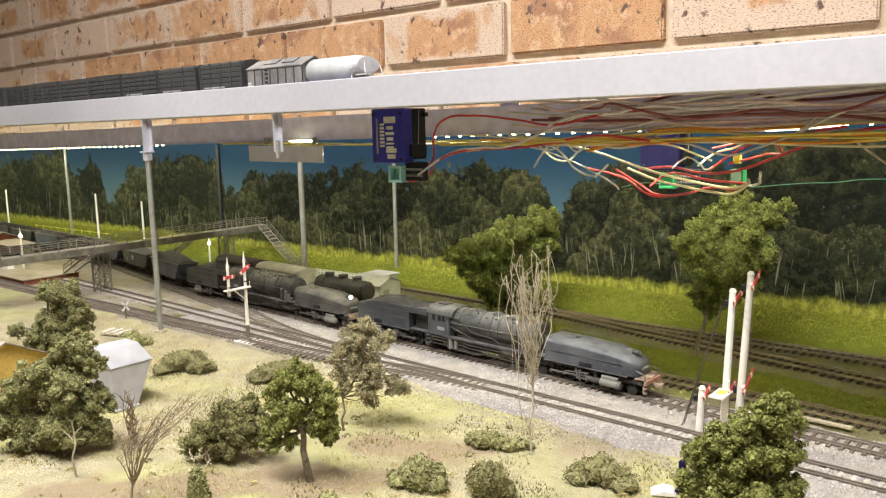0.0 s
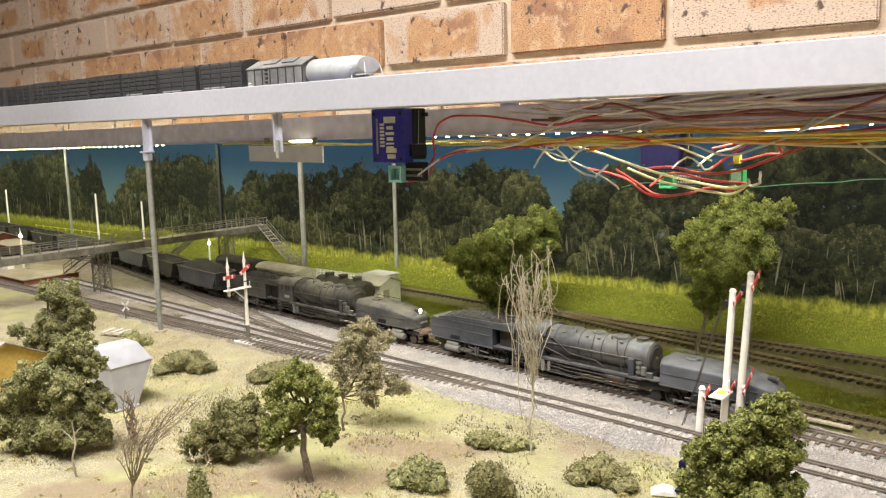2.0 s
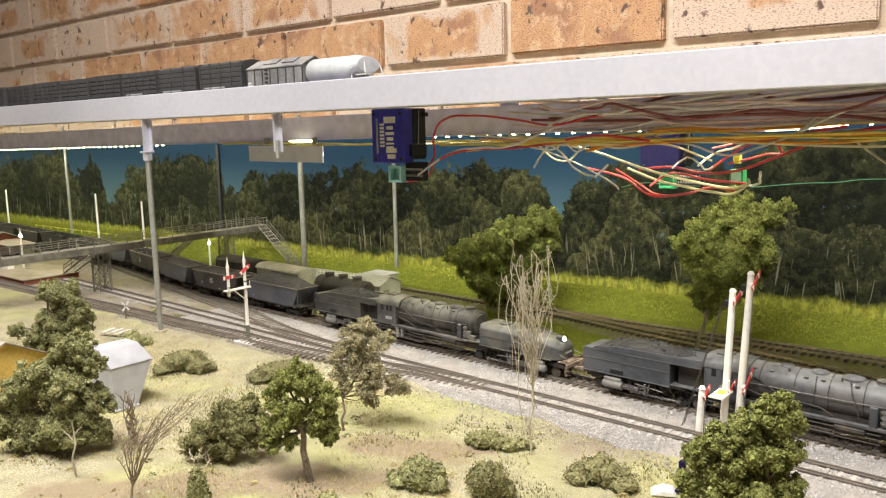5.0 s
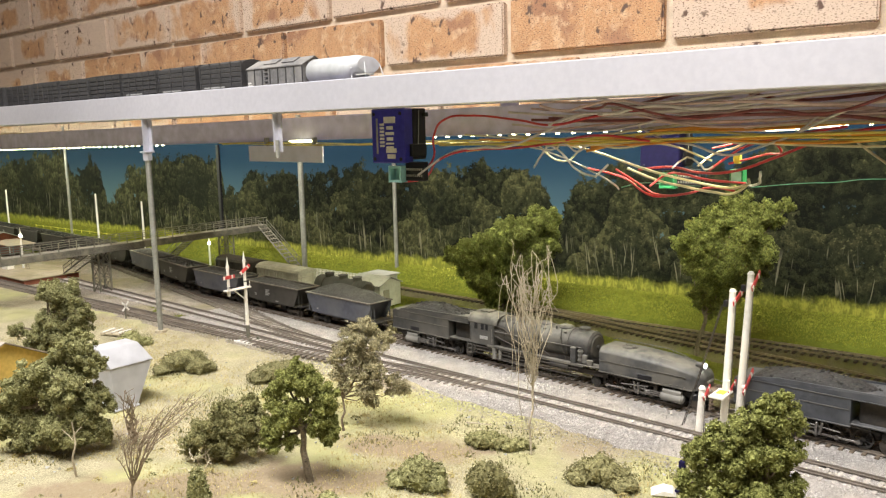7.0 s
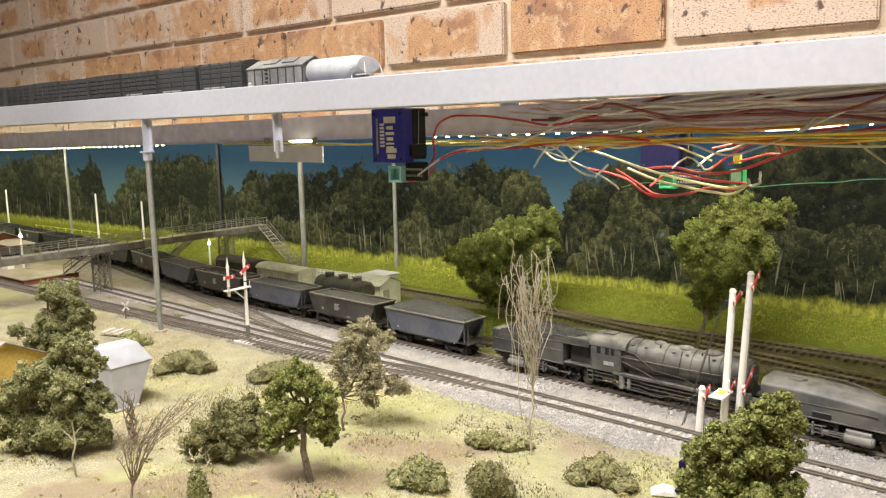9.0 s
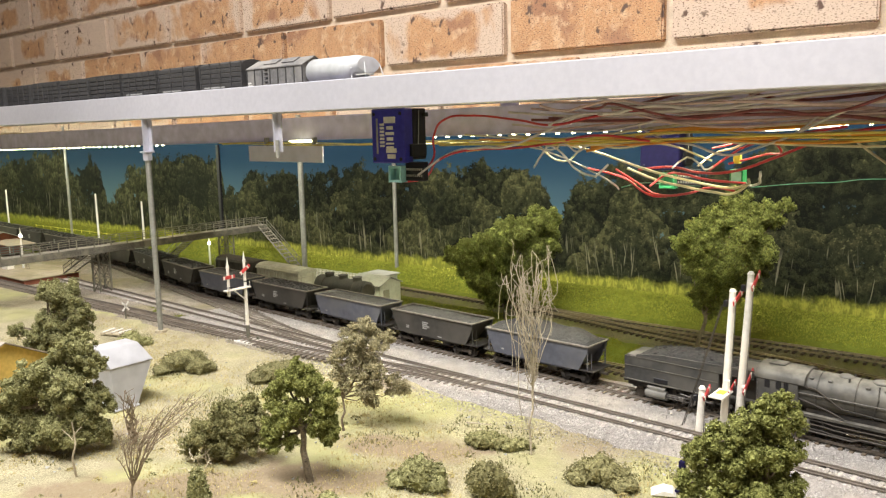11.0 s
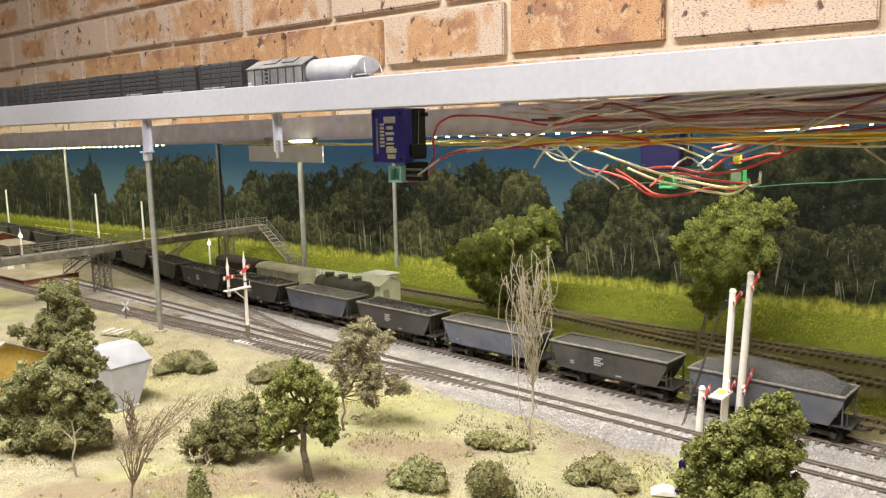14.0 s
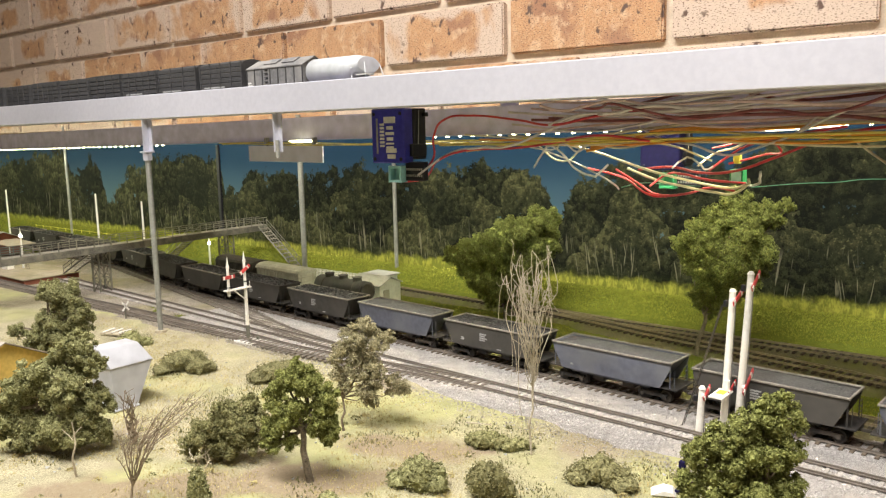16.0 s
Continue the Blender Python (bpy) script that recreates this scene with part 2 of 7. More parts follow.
def add_soil(m, patches, soil, grit):
    """Bare earth showing through the scatter in a few patches: (x, y, half length, half width, degrees)."""
    t = m.node_tree
    b = t.nodes["Principled BSDF"]
    co = t.nodes.new("ShaderNodeTexCoord")

    def noi(scale, detail):
        n = t.nodes.new("ShaderNodeTexNoise")
        n.inputs["Scale"].default_value, n.inputs["Detail"].default_value = scale, detail
        t.links.new(co.outputs["Object"], n.inputs[0])
        return n.outputs["Fac"]

    def math_(op, a, c):
        x = t.nodes.new("ShaderNodeMath")
        x.operation = op
        for k, v in enumerate((a, c)):
            if isinstance(v, (int, float)):
                x.inputs[k].default_value = v
            else:
                t.links.new(v, x.inputs[k])
        return x.outputs[0]

    rough = math_("MULTIPLY", math_("SUBTRACT", noi(38.0, 8.0), 0.5), 2.4)
    best = None
    for x, y, a, w, turn in patches:
        mp = t.nodes.new("ShaderNodeMapping")
        mp.vector_type = "TEXTURE"
        mp.inputs["Location"].default_value = (x, y, 1.09)
        mp.inputs["Rotation"].default_value = (0, 0, radians(turn))
        mp.inputs["Scale"].default_value = (a, w, 1.0)
        t.links.new(co.outputs["Object"], mp.inputs[0])
        ln = t.nodes.new("ShaderNodeVectorMath")
        ln.operation = "LENGTH"
        t.links.new(mp.outputs[0], ln.inputs[0])
        best = ln.outputs["Value"] if best is None else math_("MINIMUM", best, ln.outputs["Value"])
    r = t.nodes.new("ShaderNodeMapRange")
    r.inputs["From Min"].default_value, r.inputs["From Max"].default_value = 1.25, 0.65
    t.links.new(math_("ADD", best, rough), r.inputs["Value"])
    old = b.inputs["Base Color"].links[0].from_socket
    earth = t.nodes.new("ShaderNodeMix")
    earth.data_type = "RGBA"
    t.links.new(noi(420.0, 6.0), earth.inputs["Factor"])
    earth.inputs["A"].default_value, earth.inputs["B"].default_value = (*soil, 1), (*grit, 1)
    x = t.nodes.new("ShaderNodeMix")
    x.data_type = "RGBA"
    t.links.new(math_("MULTIPLY", r.outputs[0], 0.88), x.inputs["Factor"])
    t.links.new(old, x.inputs["A"])
    t.links.new(earth.outputs["Result"], x.inputs["B"])
    t.links.new(x.outputs["Result"], b.inputs["Base Color"])


M_BRICK, M_BACK = brick_mat(), backdrop_mat()
M_MORTAR = mat("mortar", (0.70, 0.58, 0.45), (0.60, 0.49, 0.37), rough=0.95, fine=500, bump=0.5)
M_ALU = mat("brushed_aluminium", (0.64, 0.64, 0.72), (0.60, 0.60, 0.68), rough=0.36, metal=0.5, fine=200, scale=2.5, bump=0.03)
M_TUBE = mat("steel_tube", (0.42, 0.42, 0.38), (0.34, 0.34, 0.31), rough=0.45, metal=0.5, fine=300, bump=0.05)
M_BOARD = mat("white_board", (0.72, 0.70, 0.90), (0.66, 0.64, 0.84), rough=0.6, fine=90, bump=0.03)
M_PLY = mat("raw_ply", (0.45, 0.40, 0.36), (0.38, 0.33, 0.29), rough=0.8, fine=90)
M_STRAW = ground_mat("straw_scatter", (0.58, 0.52, 0.34), (0.45, 0.435, 0.215), (0.40, 0.335, 0.235), 0.60, 9.0)
add_soil(M_STRAW, [(1.798, -0.615, 0.075, 0.030, 36), (1.825, -0.532, 0.070, 0.022, 30), (1.750, -0.660, 0.050, 0.022, 40), (1.700, -0.720, 0.050, 0.030, 30)], (0.27, 0.195, 0.12), (0.43, 0.35, 0.25))
M_GREEN = ground_mat("green_scatter", (0.17, 0.19, 0.022), (0.135, 0.16, 0.020), (0.15, 0.155, 0.036), 0.66, 12.0)
M_BALLAST = mat("grey_ballast", (0.66, 0.62, 0.60), (0.38, 0.35, 0.33), rough=0.95, fine=1100, scale=60, bump=1.0, depth=0.0015, c3=(0.55, 0.50, 0.46), s3=20, contrast=(0.42, 0.58))
M_DARKBAL = mat("dark_ash_ballast", (0.23, 0.20, 0.10), (0.13, 0.115, 0.06), rough=0.95, fine=1000, scale=60, bump=0.9, depth=0.001, c3=(0.17, 0.17, 0.05), s3=30)
M_YARD = mat("ash_ballast", (0.42, 0.37, 0.30), (0.19, 0.165, 0.13), rough=0.95, fine=1000, scale=60, bump=0.9, depth=0.001, c3=(0.27, 0.235, 0.15), s3=16)
M_SAND = mat("pale_yard_sand", (0.42, 0.36, 0.26), (0.33, 0.28, 0.20), rough=0.95, fine=800, scale=60, bump=0.6, c3=(0.30, 0.26, 0.15), s3=12)
M_SLEEPER = mat("weathered_sleeper", (0.16, 0.125, 0.09), (0.09, 0.07, 0.05), rough=0.9, fine=900, bump=0.4)
M_SLEEPER_PALE = mat("dusty_sleeper", (0.23, 0.195, 0.16), (0.135, 0.115, 0.095), rough=0.9, fine=900, bump=0.4)
M_SLEEPER_BURIED = mat("ballast_dusted_sleeper", (0.48, 0.44, 0.41), (0.32, 0.29, 0.26), rough=0.9, fine=900, bump=0.4)
M_RAIL = mat("rusty_rail", (0.24, 0.21, 0.18), (0.16, 0.135, 0.11), rough=0.5, metal=0.4, fine=900, bump=0.1)
M_RAIL_OLD = mat("dull_rail", (0.27, 0.22, 0.13), (0.18, 0.145, 0.085), rough=0.5, metal=0.3, fine=900, bump=0.1)
M_SLEEPER_OLD = mat("dark_oiled_sleeper", (0.075, 0.058, 0.035), (0.045, 0.036, 0.022), rough=0.9, fine=900, bump=0.4)
M_LOCO = mat("weathered_loco_black", (0.058, 0.062, 0.074), (0.038, 0.041, 0.049), rough=0.48, fine=240, scale=45, bump=0.08, c3=(0.082, 0.085, 0.094), s3=30, top_tone=(0.100, 0.104, 0.112))
M_LOCO_B = mat("dusty_loco_black", (0.060, 0.060, 0.060), (0.038, 0.038, 0.038), rough=0.5, fine=240, scale=45, bump=0.08, c3=(0.095, 0.090, 0.080), s3=26, top_tone=(0.135, 0.128, 0.112))
M_BOILER = mat("dusty_boiler_grey", (0.070, 0.070, 0.072), (0.044, 0.044, 0.046), rough=0.5, fine=200, scale=40, bump=0.06, c3=(0.105, 0.100, 0.096), s3=34, top_tone=(0.145, 0.146, 0.150))
M_BOILER_B = mat("ash_dusted_boiler", (0.072, 0.068, 0.060), (0.042, 0.040, 0.036), rough=0.55, fine=200, scale=40, bump=0.06, c3=(0.12, 0.112, 0.095), s3=34, top_tone=(0.185, 0.175, 0.152))
M_SMOKEBOX = mat("sooty_smokebox", (0.045, 0.043, 0.040), (0.028, 0.027, 0.026), rough=0.6, fine=300, bump=0.1, c3=(0.085, 0.076, 0.064), s3=50, top_tone=(0.12, 0.115, 0.105))
M_CYL = mat("dusty_cylinder_grey", (0.165, 0.160, 0.146), (0.108, 0.104, 0.095), rough=0.55, fine=220, scale=40, bump=0.06, c3=(0.22, 0.212, 0.19), s3=22)
M_PILOT = mat("rusty_pilot_brown", (0.20, 0.145, 0.11), (0.12, 0.09, 0.07), rough=0.8, fine=400, bump=0.15, c3=(0.36, 0.27, 0.20), s3=90)
M_CHASSIS = mat("sooty_chassis", (0.030, 0.027, 0.024), (0.018, 0.016, 0.015), rough=0.7, fine=500, bump=0.15, c3=(0.055, 0.045, 0.035), s3=60)
M_ROD = mat("dull_steel_rod", (0.22, 0.21, 0.20), (0.13, 0.12, 0.11), rough=0.45, metal=0.6, fine=500, bump=0.05)
M_PIPE = mat("dusty_brown_pipe", (0.072, 0.063, 0.053), (0.042, 0.037, 0.031), rough=0.65, fine=500, bump=0.05)
M_BEAM = mat("faded_red_beam", (0.40, 0.16, 0.11), (0.26, 0.11, 0.08), rough=0.75, fine=500, bump=0.1, c3=(0.30, 0.20, 0.15), s3=120)
M_COAL = mat("coal", (0.045, 0.043, 0.042), (0.018, 0.017, 0.017), rough=0.55, fine=900, bump=0.6, depth=0.001)
M_COAL_GREY = mat("grey_dusty_coal", (0.115, 0.112, 0.108), (0.050, 0.048, 0.047), rough=0.85, fine=1200, bump=0.8, depth=0.001)
M_HOP_DARK = mat("dark_grey_hopper", (0.046, 0.043, 0.039), (0.033, 0.031, 0.028), rough=0.6, fine=200, scale=40, bump=0.05, c3=(0.060, 0.055, 0.048), s3=22)
M_HOP_BLUE = mat("blue_grey_hopper", (0.098, 0.103, 0.130), (0.076, 0.080, 0.102), rough=0.55, fine=200, scale=40, bump=0.05, c3=(0.115, 0.117, 0.128), s3=22)
M_RIM = mat("dusty_rim", (0.22, 0.20, 0.17), (0.14, 0.125, 0.105), rough=0.7, fine=400, bump=0.1)
M_WHITE = mat("white_paint", (0.80, 0.78, 0.74), (0.70, 0.67, 0.62), rough=0.55, fine=300, bump=0.05, c3=(0.72, 0.68, 0.60), s3=60)
M_CARD = mat("white_card", (0.54, 0.54, 0.60), (0.49, 0.49, 0.55), rough=0.7, fine=60, bump=0.02)
M_MILKY = mat("milky_plastic", (0.66, 0.66, 0.70), (0.60, 0.60, 0.64), rough=0.35, fine=40, bump=0.02)
M_MILKY.node_tree.nodes["Principled BSDF"].inputs["Transmission Weight"].default_value = 0.35
M_RED = mat("signal_red", (0.55, 0.06, 0.06), (0.40, 0.04, 0.04), rough=0.5, fine=300, bump=0.03)
M_BLACK = mat("black_plastic", (0.012, 0.012, 0.016), (0.008, 0.008, 0.011), rough=0.4, fine=300, bump=0.03)
M_BLUE = mat("blue_plastic", (0.035, 0.035, 0.33), (0.025, 0.025, 0.26), rough=0.35, fine=200, bump=0.02)
# blue plastic with the shade behind the wiring put in; the clip shares it
M_BLUE_DARKENED = mat("blue_plastic_darkened", (0.012, 0.010, 0.045), (0.009, 0.008, 0.034), rough=0.8, fine=200, bump=0.02, spec=0.1)
M_CYAN = mat("pale_turquoise_plastic", (0.36, 0.66, 0.66), (0.30, 0.57, 0.57), rough=0.4, fine=200, bump=0.02)
M_TERM = mat("green_plastic", (0.04, 0.27, 0.10), (0.03, 0.21, 0.075), rough=0.5, fine=200, bump=0.02)
M_BRIDGE = mat("weathered_grey_steel", (0.155, 0.145, 0.115), (0.10, 0.095, 0.075), rough=0.75, fine=500, bump=0.2, c3=(0.19, 0.175, 0.135), s3=60)
M_DECK = mat("footbridge_deck", (0.30, 0.275, 0.215), (0.22, 0.20, 0.155), rough=0.9, fine=600, bump=0.3)
M_TANK = mat("grimy_tank_black", (0.036, 0.033, 0.027), (0.022, 0.020, 0.016), rough=0.6, fine=300, bump=0.1, c3=(0.055, 0.049, 0.036), s3=40)
M_VAN = mat("grey_van", (0.50, 0.49, 0.41), (0.41, 0.40, 0.33), rough=0.75, fine=300, bump=0.1, c3=(0.42, 0.40, 0.31), s3=40)
M_VAN_DARK = mat("dark_brown_van", (0.065, 0.055, 0.045), (0.045, 0.038, 0.03), rough=0.75, fine=300, bump=0.1)
M_ROOF = mat("pale_roof", (0.46, 0.46, 0.42), (0.38, 0.38, 0.34), rough=0.7, fine=300, bump=0.1)
M_HUT = mat("cream_hut", (0.74, 0.75, 0.66), (0.66, 0.67, 0.58), rough=0.75, fine=300, bump=0.1)
M_REDBRICK = mat("model_red_brick", (0.24, 0.085, 0.045), (0.16, 0.06, 0.035), rough=0.9, fine=900, bump=0.3)
M_YELLOW = mat("mustard_wall", (0.68, 0.47, 0.12), (0.58, 0.40, 0.10), rough=0.8, fine=300, bump=0.08)
M_TINROOF = mat("dull_tin_roof", (0.40, 0.34, 0.28), (0.32, 0.27, 0.22), rough=0.7, fine=300, bump=0.1)
M_TRUCK = mat("gunmetal_wagon", (0.050, 0.049, 0.050), (0.036, 0.035, 0.036), rough=0.6, fine=300, scale=40, bump=0.1)
M_TRUCK_GREY = mat("weathered_grey_van", (0.17, 0.165, 0.165), (0.12, 0.117, 0.117), rough=0.7, fine=300, bump=0.1, c3=(0.21, 0.20, 0.19), s3=40)
M_SILVER = mat("pale_silver_paint", (0.48, 0.49, 0.50), (0.43, 0.44, 0.45), rough=0.5, fine=100, bump=0.02)
M_BARK = mat("grey_brown_bark", (0.20, 0.165, 0.115), (0.12, 0.095, 0.065), rough=0.95, fine=700, bump=0.7)
M_TWIG = mat("dry_twig", (0.54, 0.48, 0.36), (0.40, 0.34, 0.24), rough=0.95, fine=600, bump=0.4)
M_TWIG_DARK = mat("brown_twig", (0.24, 0.19, 0.13), (0.16, 0.12, 0.08), rough=0.95, fine=600, bump=0.4)
M_LED = glow("lit_led", (1.0, 0.88, 0.42), 12.0)
M_HEAD = glow("lit_headlamp", (1.0, 0.97, 0.72), 30.0)
M_LAMP = glow("lit_yard_lamp", (1.0, 0.95, 0.70), 9.0)
M_WALL = mat("cream_wall", (0.62, 0.56, 0.47), (0.58, 0.52, 0.44), rough=0.9, fine=80, bump=0.05)
M_CEIL = mat("white_ceiling", (0.75, 0.73, 0.70), (0.72, 0.70, 0.67), rough=0.95, fine=80, bump=0.05)
M_FLOOR = mat("pale_bounce_floor", (0.48, 0.44, 0.38), (0.40, 0.36, 0.31), rough=0.95, fine=300, bump=0.5)
M_LETTER = mat("off_white_lettering", (0.62, 0.61, 0.58), (0.5, 0.49, 0.46), rough=0.7, fine=300, bump=0.0)
M_LETTER_DIM = mat("faded_lettering", (0.34, 0.34, 0.33), (0.25, 0.25, 0.24), rough=0.7, fine=300, bump=0.0)
M_DIAL = mat("yellow_scatter", (0.62, 0.60, 0.06), (0.5, 0.48, 0.05), rough=0.8, fine=600)


def foliage(name, dark, lite):
    m = mat(name, lite, dark, rough=0.85, fine=700, scale=110, bump=0.0, contrast=(0.38, 0.62), spec=0.15)
    return m


F_OLIVE = foliage("olive_foliage", (0.155, 0.155, 0.066), (0.36, 0.35, 0.165))
F_GREEN = foliage("bright_green_foliage", (0.12, 0.13, 0.036), (0.30, 0.31, 0.100))
F_DEEP = foliage("deep_green_foliage", (0.060, 0.072, 0.017), (0.22, 0.235, 0.058))
F_PALE = foliage("dry_pale_foliage", (0.23, 0.205, 0.115), (0.54, 0.49, 0.29))
F_BROWN = foliage("brown_green_foliage", (0.125, 0.118, 0.055), (0.27, 0.25, 0.12))
F_SAGE = foliage("sage_foliage", (0.125, 0.125, 0.05), (0.33, 0.31, 0.145))
F_GRASS = foliage("grass_fibre", (0.16, 0.18, 0.020), (0.31, 0.32, 0.040))
F_STRAW = foliage("straw_fibre", (0.36, 0.30, 0.12), (0.58, 0.50, 0.24))
F_FLOWER = foliage("yellow_flower", (0.42, 0.42, 0.06), (0.62, 0.60, 0.12))


# ---- mesh helpers ----
def link(name, bm, material, parent=None, label="", smooth=False):
    me = bpy.data.meshes.new(name)
    bm.normal_update()
    bm.to_mesh(me)
    bm.free()
    if smooth:
        for f_ in me.polygons:
            f_.use_smooth = True
        if smooth == "angle":
            me.set_sharp_from_angle(angle=radians(32))
    for one in (material if isinstance(material, (list, tuple)) else [material]):
        me.materials.append(one)
    ob = new(name, me)
    if parent:
        ob.parent = parent
    if label:
        ob["label"] = label
    return ob


def part(name, bm, material, parent, label="", smooth=False):
    return link(name, bm, material, parent, label, smooth)


def thing(name, m, label, category, group="", kind=""):
    e = new(name)
    e.empty_display_size = 0.01
    e.matrix_world = m
    return tagged(e, label, category, group, kind)


def box(bm, c, s, bevel=0.0, m=None, seg=1):
    """A box of centre c and size s, with rounded edges."""
    r = bmesh.ops.create_cube(bm, size=1.0)
    vs = r["verts"]
    bmesh.ops.scale(bm, vec=s, verts=vs)
    if bevel > 0:
        es = list({e for v in vs for e in v.link_edges})
        r2 = bmesh.ops.bevel(bm, geom=es, offset=bevel, segments=seg, affect="EDGES", clamp_overlap=True)
        vs = list({v for f_ in r2["faces"] for v in f_.verts} | {v for v in vs if v.is_valid})
    bmesh.ops.translate(bm, vec=c, verts=vs)
    if m is not None:
        bmesh.ops.transform(bm, matrix=m, verts=vs)
    return vs


def rod(bm, a, b, r, r2=None, seg=8, caps=True):
    """A tapered round bar from a to b."""
    a, b = Vector(a), Vector(b)
    d = b - a
    q = d.to_track_quat("Z", "Y").to_matrix().to_4x4()
    mm = Matrix.Translation((a + b) / 2) @ q
    return bmesh.ops.create_cone(bm, cap_ends=caps, segments=seg, radius1=r, radius2=r if r2 is None else r2, depth=d.length, matrix=mm)["verts"]


def prism(bm, pts, y0, y1, m=None):
    """A profile of (x, z) points pushed from y0 to y1."""
    a = [bm.verts.new((x, y0, z)) for x, z in pts]
    b = [bm.verts.new((x, y1, z)) for x, z in pts]
    n = len(pts)
    bm.faces.new(a)
    bm.faces.new(b[::-1])
    for i in range(n):
        bm.faces.new((a[i], b[i], b[(i + 1) % n], a[(i + 1) % n]))
    if m is not None:
        bmesh.ops.transform(bm, matrix=m, verts=a + b)
    return a + b


def loft(bm, rings, close=True):
    """Skin over rings of equal length, capped at both ends."""
    rows = [[bm.verts.new(q) for q in ring] for ring in rings]
    n = len(rows[0])
    for r0, r1 in zip(rows, rows[1:]):
        for i in range(n if close else n - 1):
            j = (i + 1) % n
            bm.faces.new((r0[i], r0[j], r1[j], r1[i]))
    if close:
        bm.faces.new(rows[0][::-1])
        bm.faces.new(rows[-1])
    return rows


def one_box(name, c, s, material, parent, bevel=0.0, label="", m=None):
    bm = bmesh.new()
    box(bm, c, s, bevel, m)
    return part(name, bm, material, parent, label)


def one_rod(name, a, b, r, material, parent, r2=None, seg=10, label=""):
    bm = bmesh.new()
    rod(bm, a, b, r, r2, seg)
    return part(name, bm, material, parent, label, smooth=False)


rng = np.random.default_rng(7)

# ---- room ----
def slab(name, c, s, material, label, category):
    bm = bmesh.new()
    box(bm, c, s)
    return tagged(link(name, bm, material), label, category, kind="structure")


# assumed room shell, out of view; bounces light, floor kept pale for that
slab("floor", (1.0, -1.5, -0.05), (6.0, 4.2, 0.1), M_FLOOR, "unseen pale beige floor that bounces light upward", "floor")
slab("ceiling", (1.0, -1.5, 2.45), (6.0, 4.2, 0.1), M_CEIL, "unseen assumed white ceiling", "ceiling")
slab("wall_south", (1.0, -3.45, 1.2), (5.8, 0.1, 2.4), M_WALL, "unseen assumed cream wall behind the aisle", "wall")
slab("wall_west", (-1.95, -1.5, 1.2), (0.1, 3.9, 2.4), M_WALL, "unseen assumed cream end wall", "wall")
slab("wall_east", (3.95, -1.5, 1.2), (0.1, 3.9, 2.4), M_WALL, "unseen assumed cream end wall", "wall")

wall = slab("wall_north", (1.0, 0.062, 1.2), (5.8, 0.1, 2.4), M_MORTAR, "cream and orange speckled brick wall with raked pale mortar", "wall")


def brick_wall():
    bm = bmesh.new()
    box(bm, (0, 0, 0), (0.2285, 0.018, 0.0755), 0.0022, seg=2)
    src = bpy.data.meshes.new("brick")
    bm.to_mesh(src)
    bm.free()
    src.materials.append(M_BRICK)
    for row in range(-1, 5):
        z0 = 1.4385 + row * 0.0867
        shift = 0.12 if row % 2 == 0 else 0.0
        for n in range(-6, 12):
            x = n * 0.24 + shift + 0.12
            b_ = new("brick", src)
            b_.parent = wall
            b_.location = (x + rng.uniform(-.001, .001), 0.009 + rng.uniform(0, 0.0015), z0 + 0.038 + rng.uniform(-.001, .001))
            b_.rotation_euler = (0, rng.choice([0, math.pi]) + rng.uniform(-.004, .004), 0)


# ---- layout base, ground, backdrop ----
def path_main(x):
    k = min(1.0, max(0.0, (1.25 - x) / 0.40))
    return -0.307 - 0.0776 * (x - 1.533) + 0.040 * k * k * (3 - 2 * k)


def path_side(x):
    return path_main(x) + 0.056


def path_near(x):
    return -0.3995 - 0.0600 * (x - 1.9)


def path_third(x):
    k = min(1.0, max(0.0, (1.82 - x) / 0.30))
    y = path_near(x) - 0.034 * k * k * (3 - 2 * k)
    return y - max(0.0, 1.45 - x) * 0.075


def path_loop(x):
    k = max(0.0, 1.62 - x)
    return path_near(x) + min(1.0, k / 0.25) * k * 0.155


def path_back(x):
    return -0.127 - 0.073 * (min(x, 1.80) - 2.08) - 0.012 * max(0.0, x - 1.80)


def path_rear(x):
    k = max(0.0, x - 1.62)
    return path_back(min(x, 1.62)) - 0.187 * k * min(1.0, 0.5 + k / 0.4)


def sheet(name, xs, ys, zf, material, label, category, kind="structure"):
    bm = bmesh.new()
    g = [[bm.verts.new((x, y(x) if callable(y) else y, 0)) for y in ys] for x in xs]
    for col in g:
        for v in col:
            v.co.z = zf(v.co.x, v.co.y)
    for i in range(len(xs) - 1):
        for j in range(len(ys) - 1):
            bm.faces.new((g[i][j], g[i + 1][j], g[i + 1][j + 1], g[i][j + 1]))
    ob = tagged(link(name, bm, material, smooth=True), label, category, kind=kind)
    return ob


def ground_z(x, y):
    n1 = noise.noise((x * 7, y * 9, 0.3))
    n2 = noise.noise((x * 34, y * 34, 1.7))
    h = ZG - 0.0035 + 0.0012 * n2
    if y < -0.44:
        h += min(1.0, (-0.44 - y) / 0.08) * (0.0025 * n1 + 0.0010 * noise.noise((x * 90, y * 90, 4)))
    if y > -0.475:
        h += 0.0042 * min(1.0, (y + 0.475) / 0.035) * min(1.0, max(0.0, (-0.33 - y) / 0.03))
    if y < -0.42 and x < 1.35:
        k = min(1.0, (1.35 - x) / 0.35) * min(1.0, (-0.42 - y) / 0.1)
        h += 0.012 * k
    if y > -0.11:
        k = min(1.0, (y + 0.11) / 0.075)
        h += 0.030 * k * k * (3 - 2 * k)
    return h


def steps(a, b, n):
    return [a + (b - a) * i / n for i in range(n + 1)]


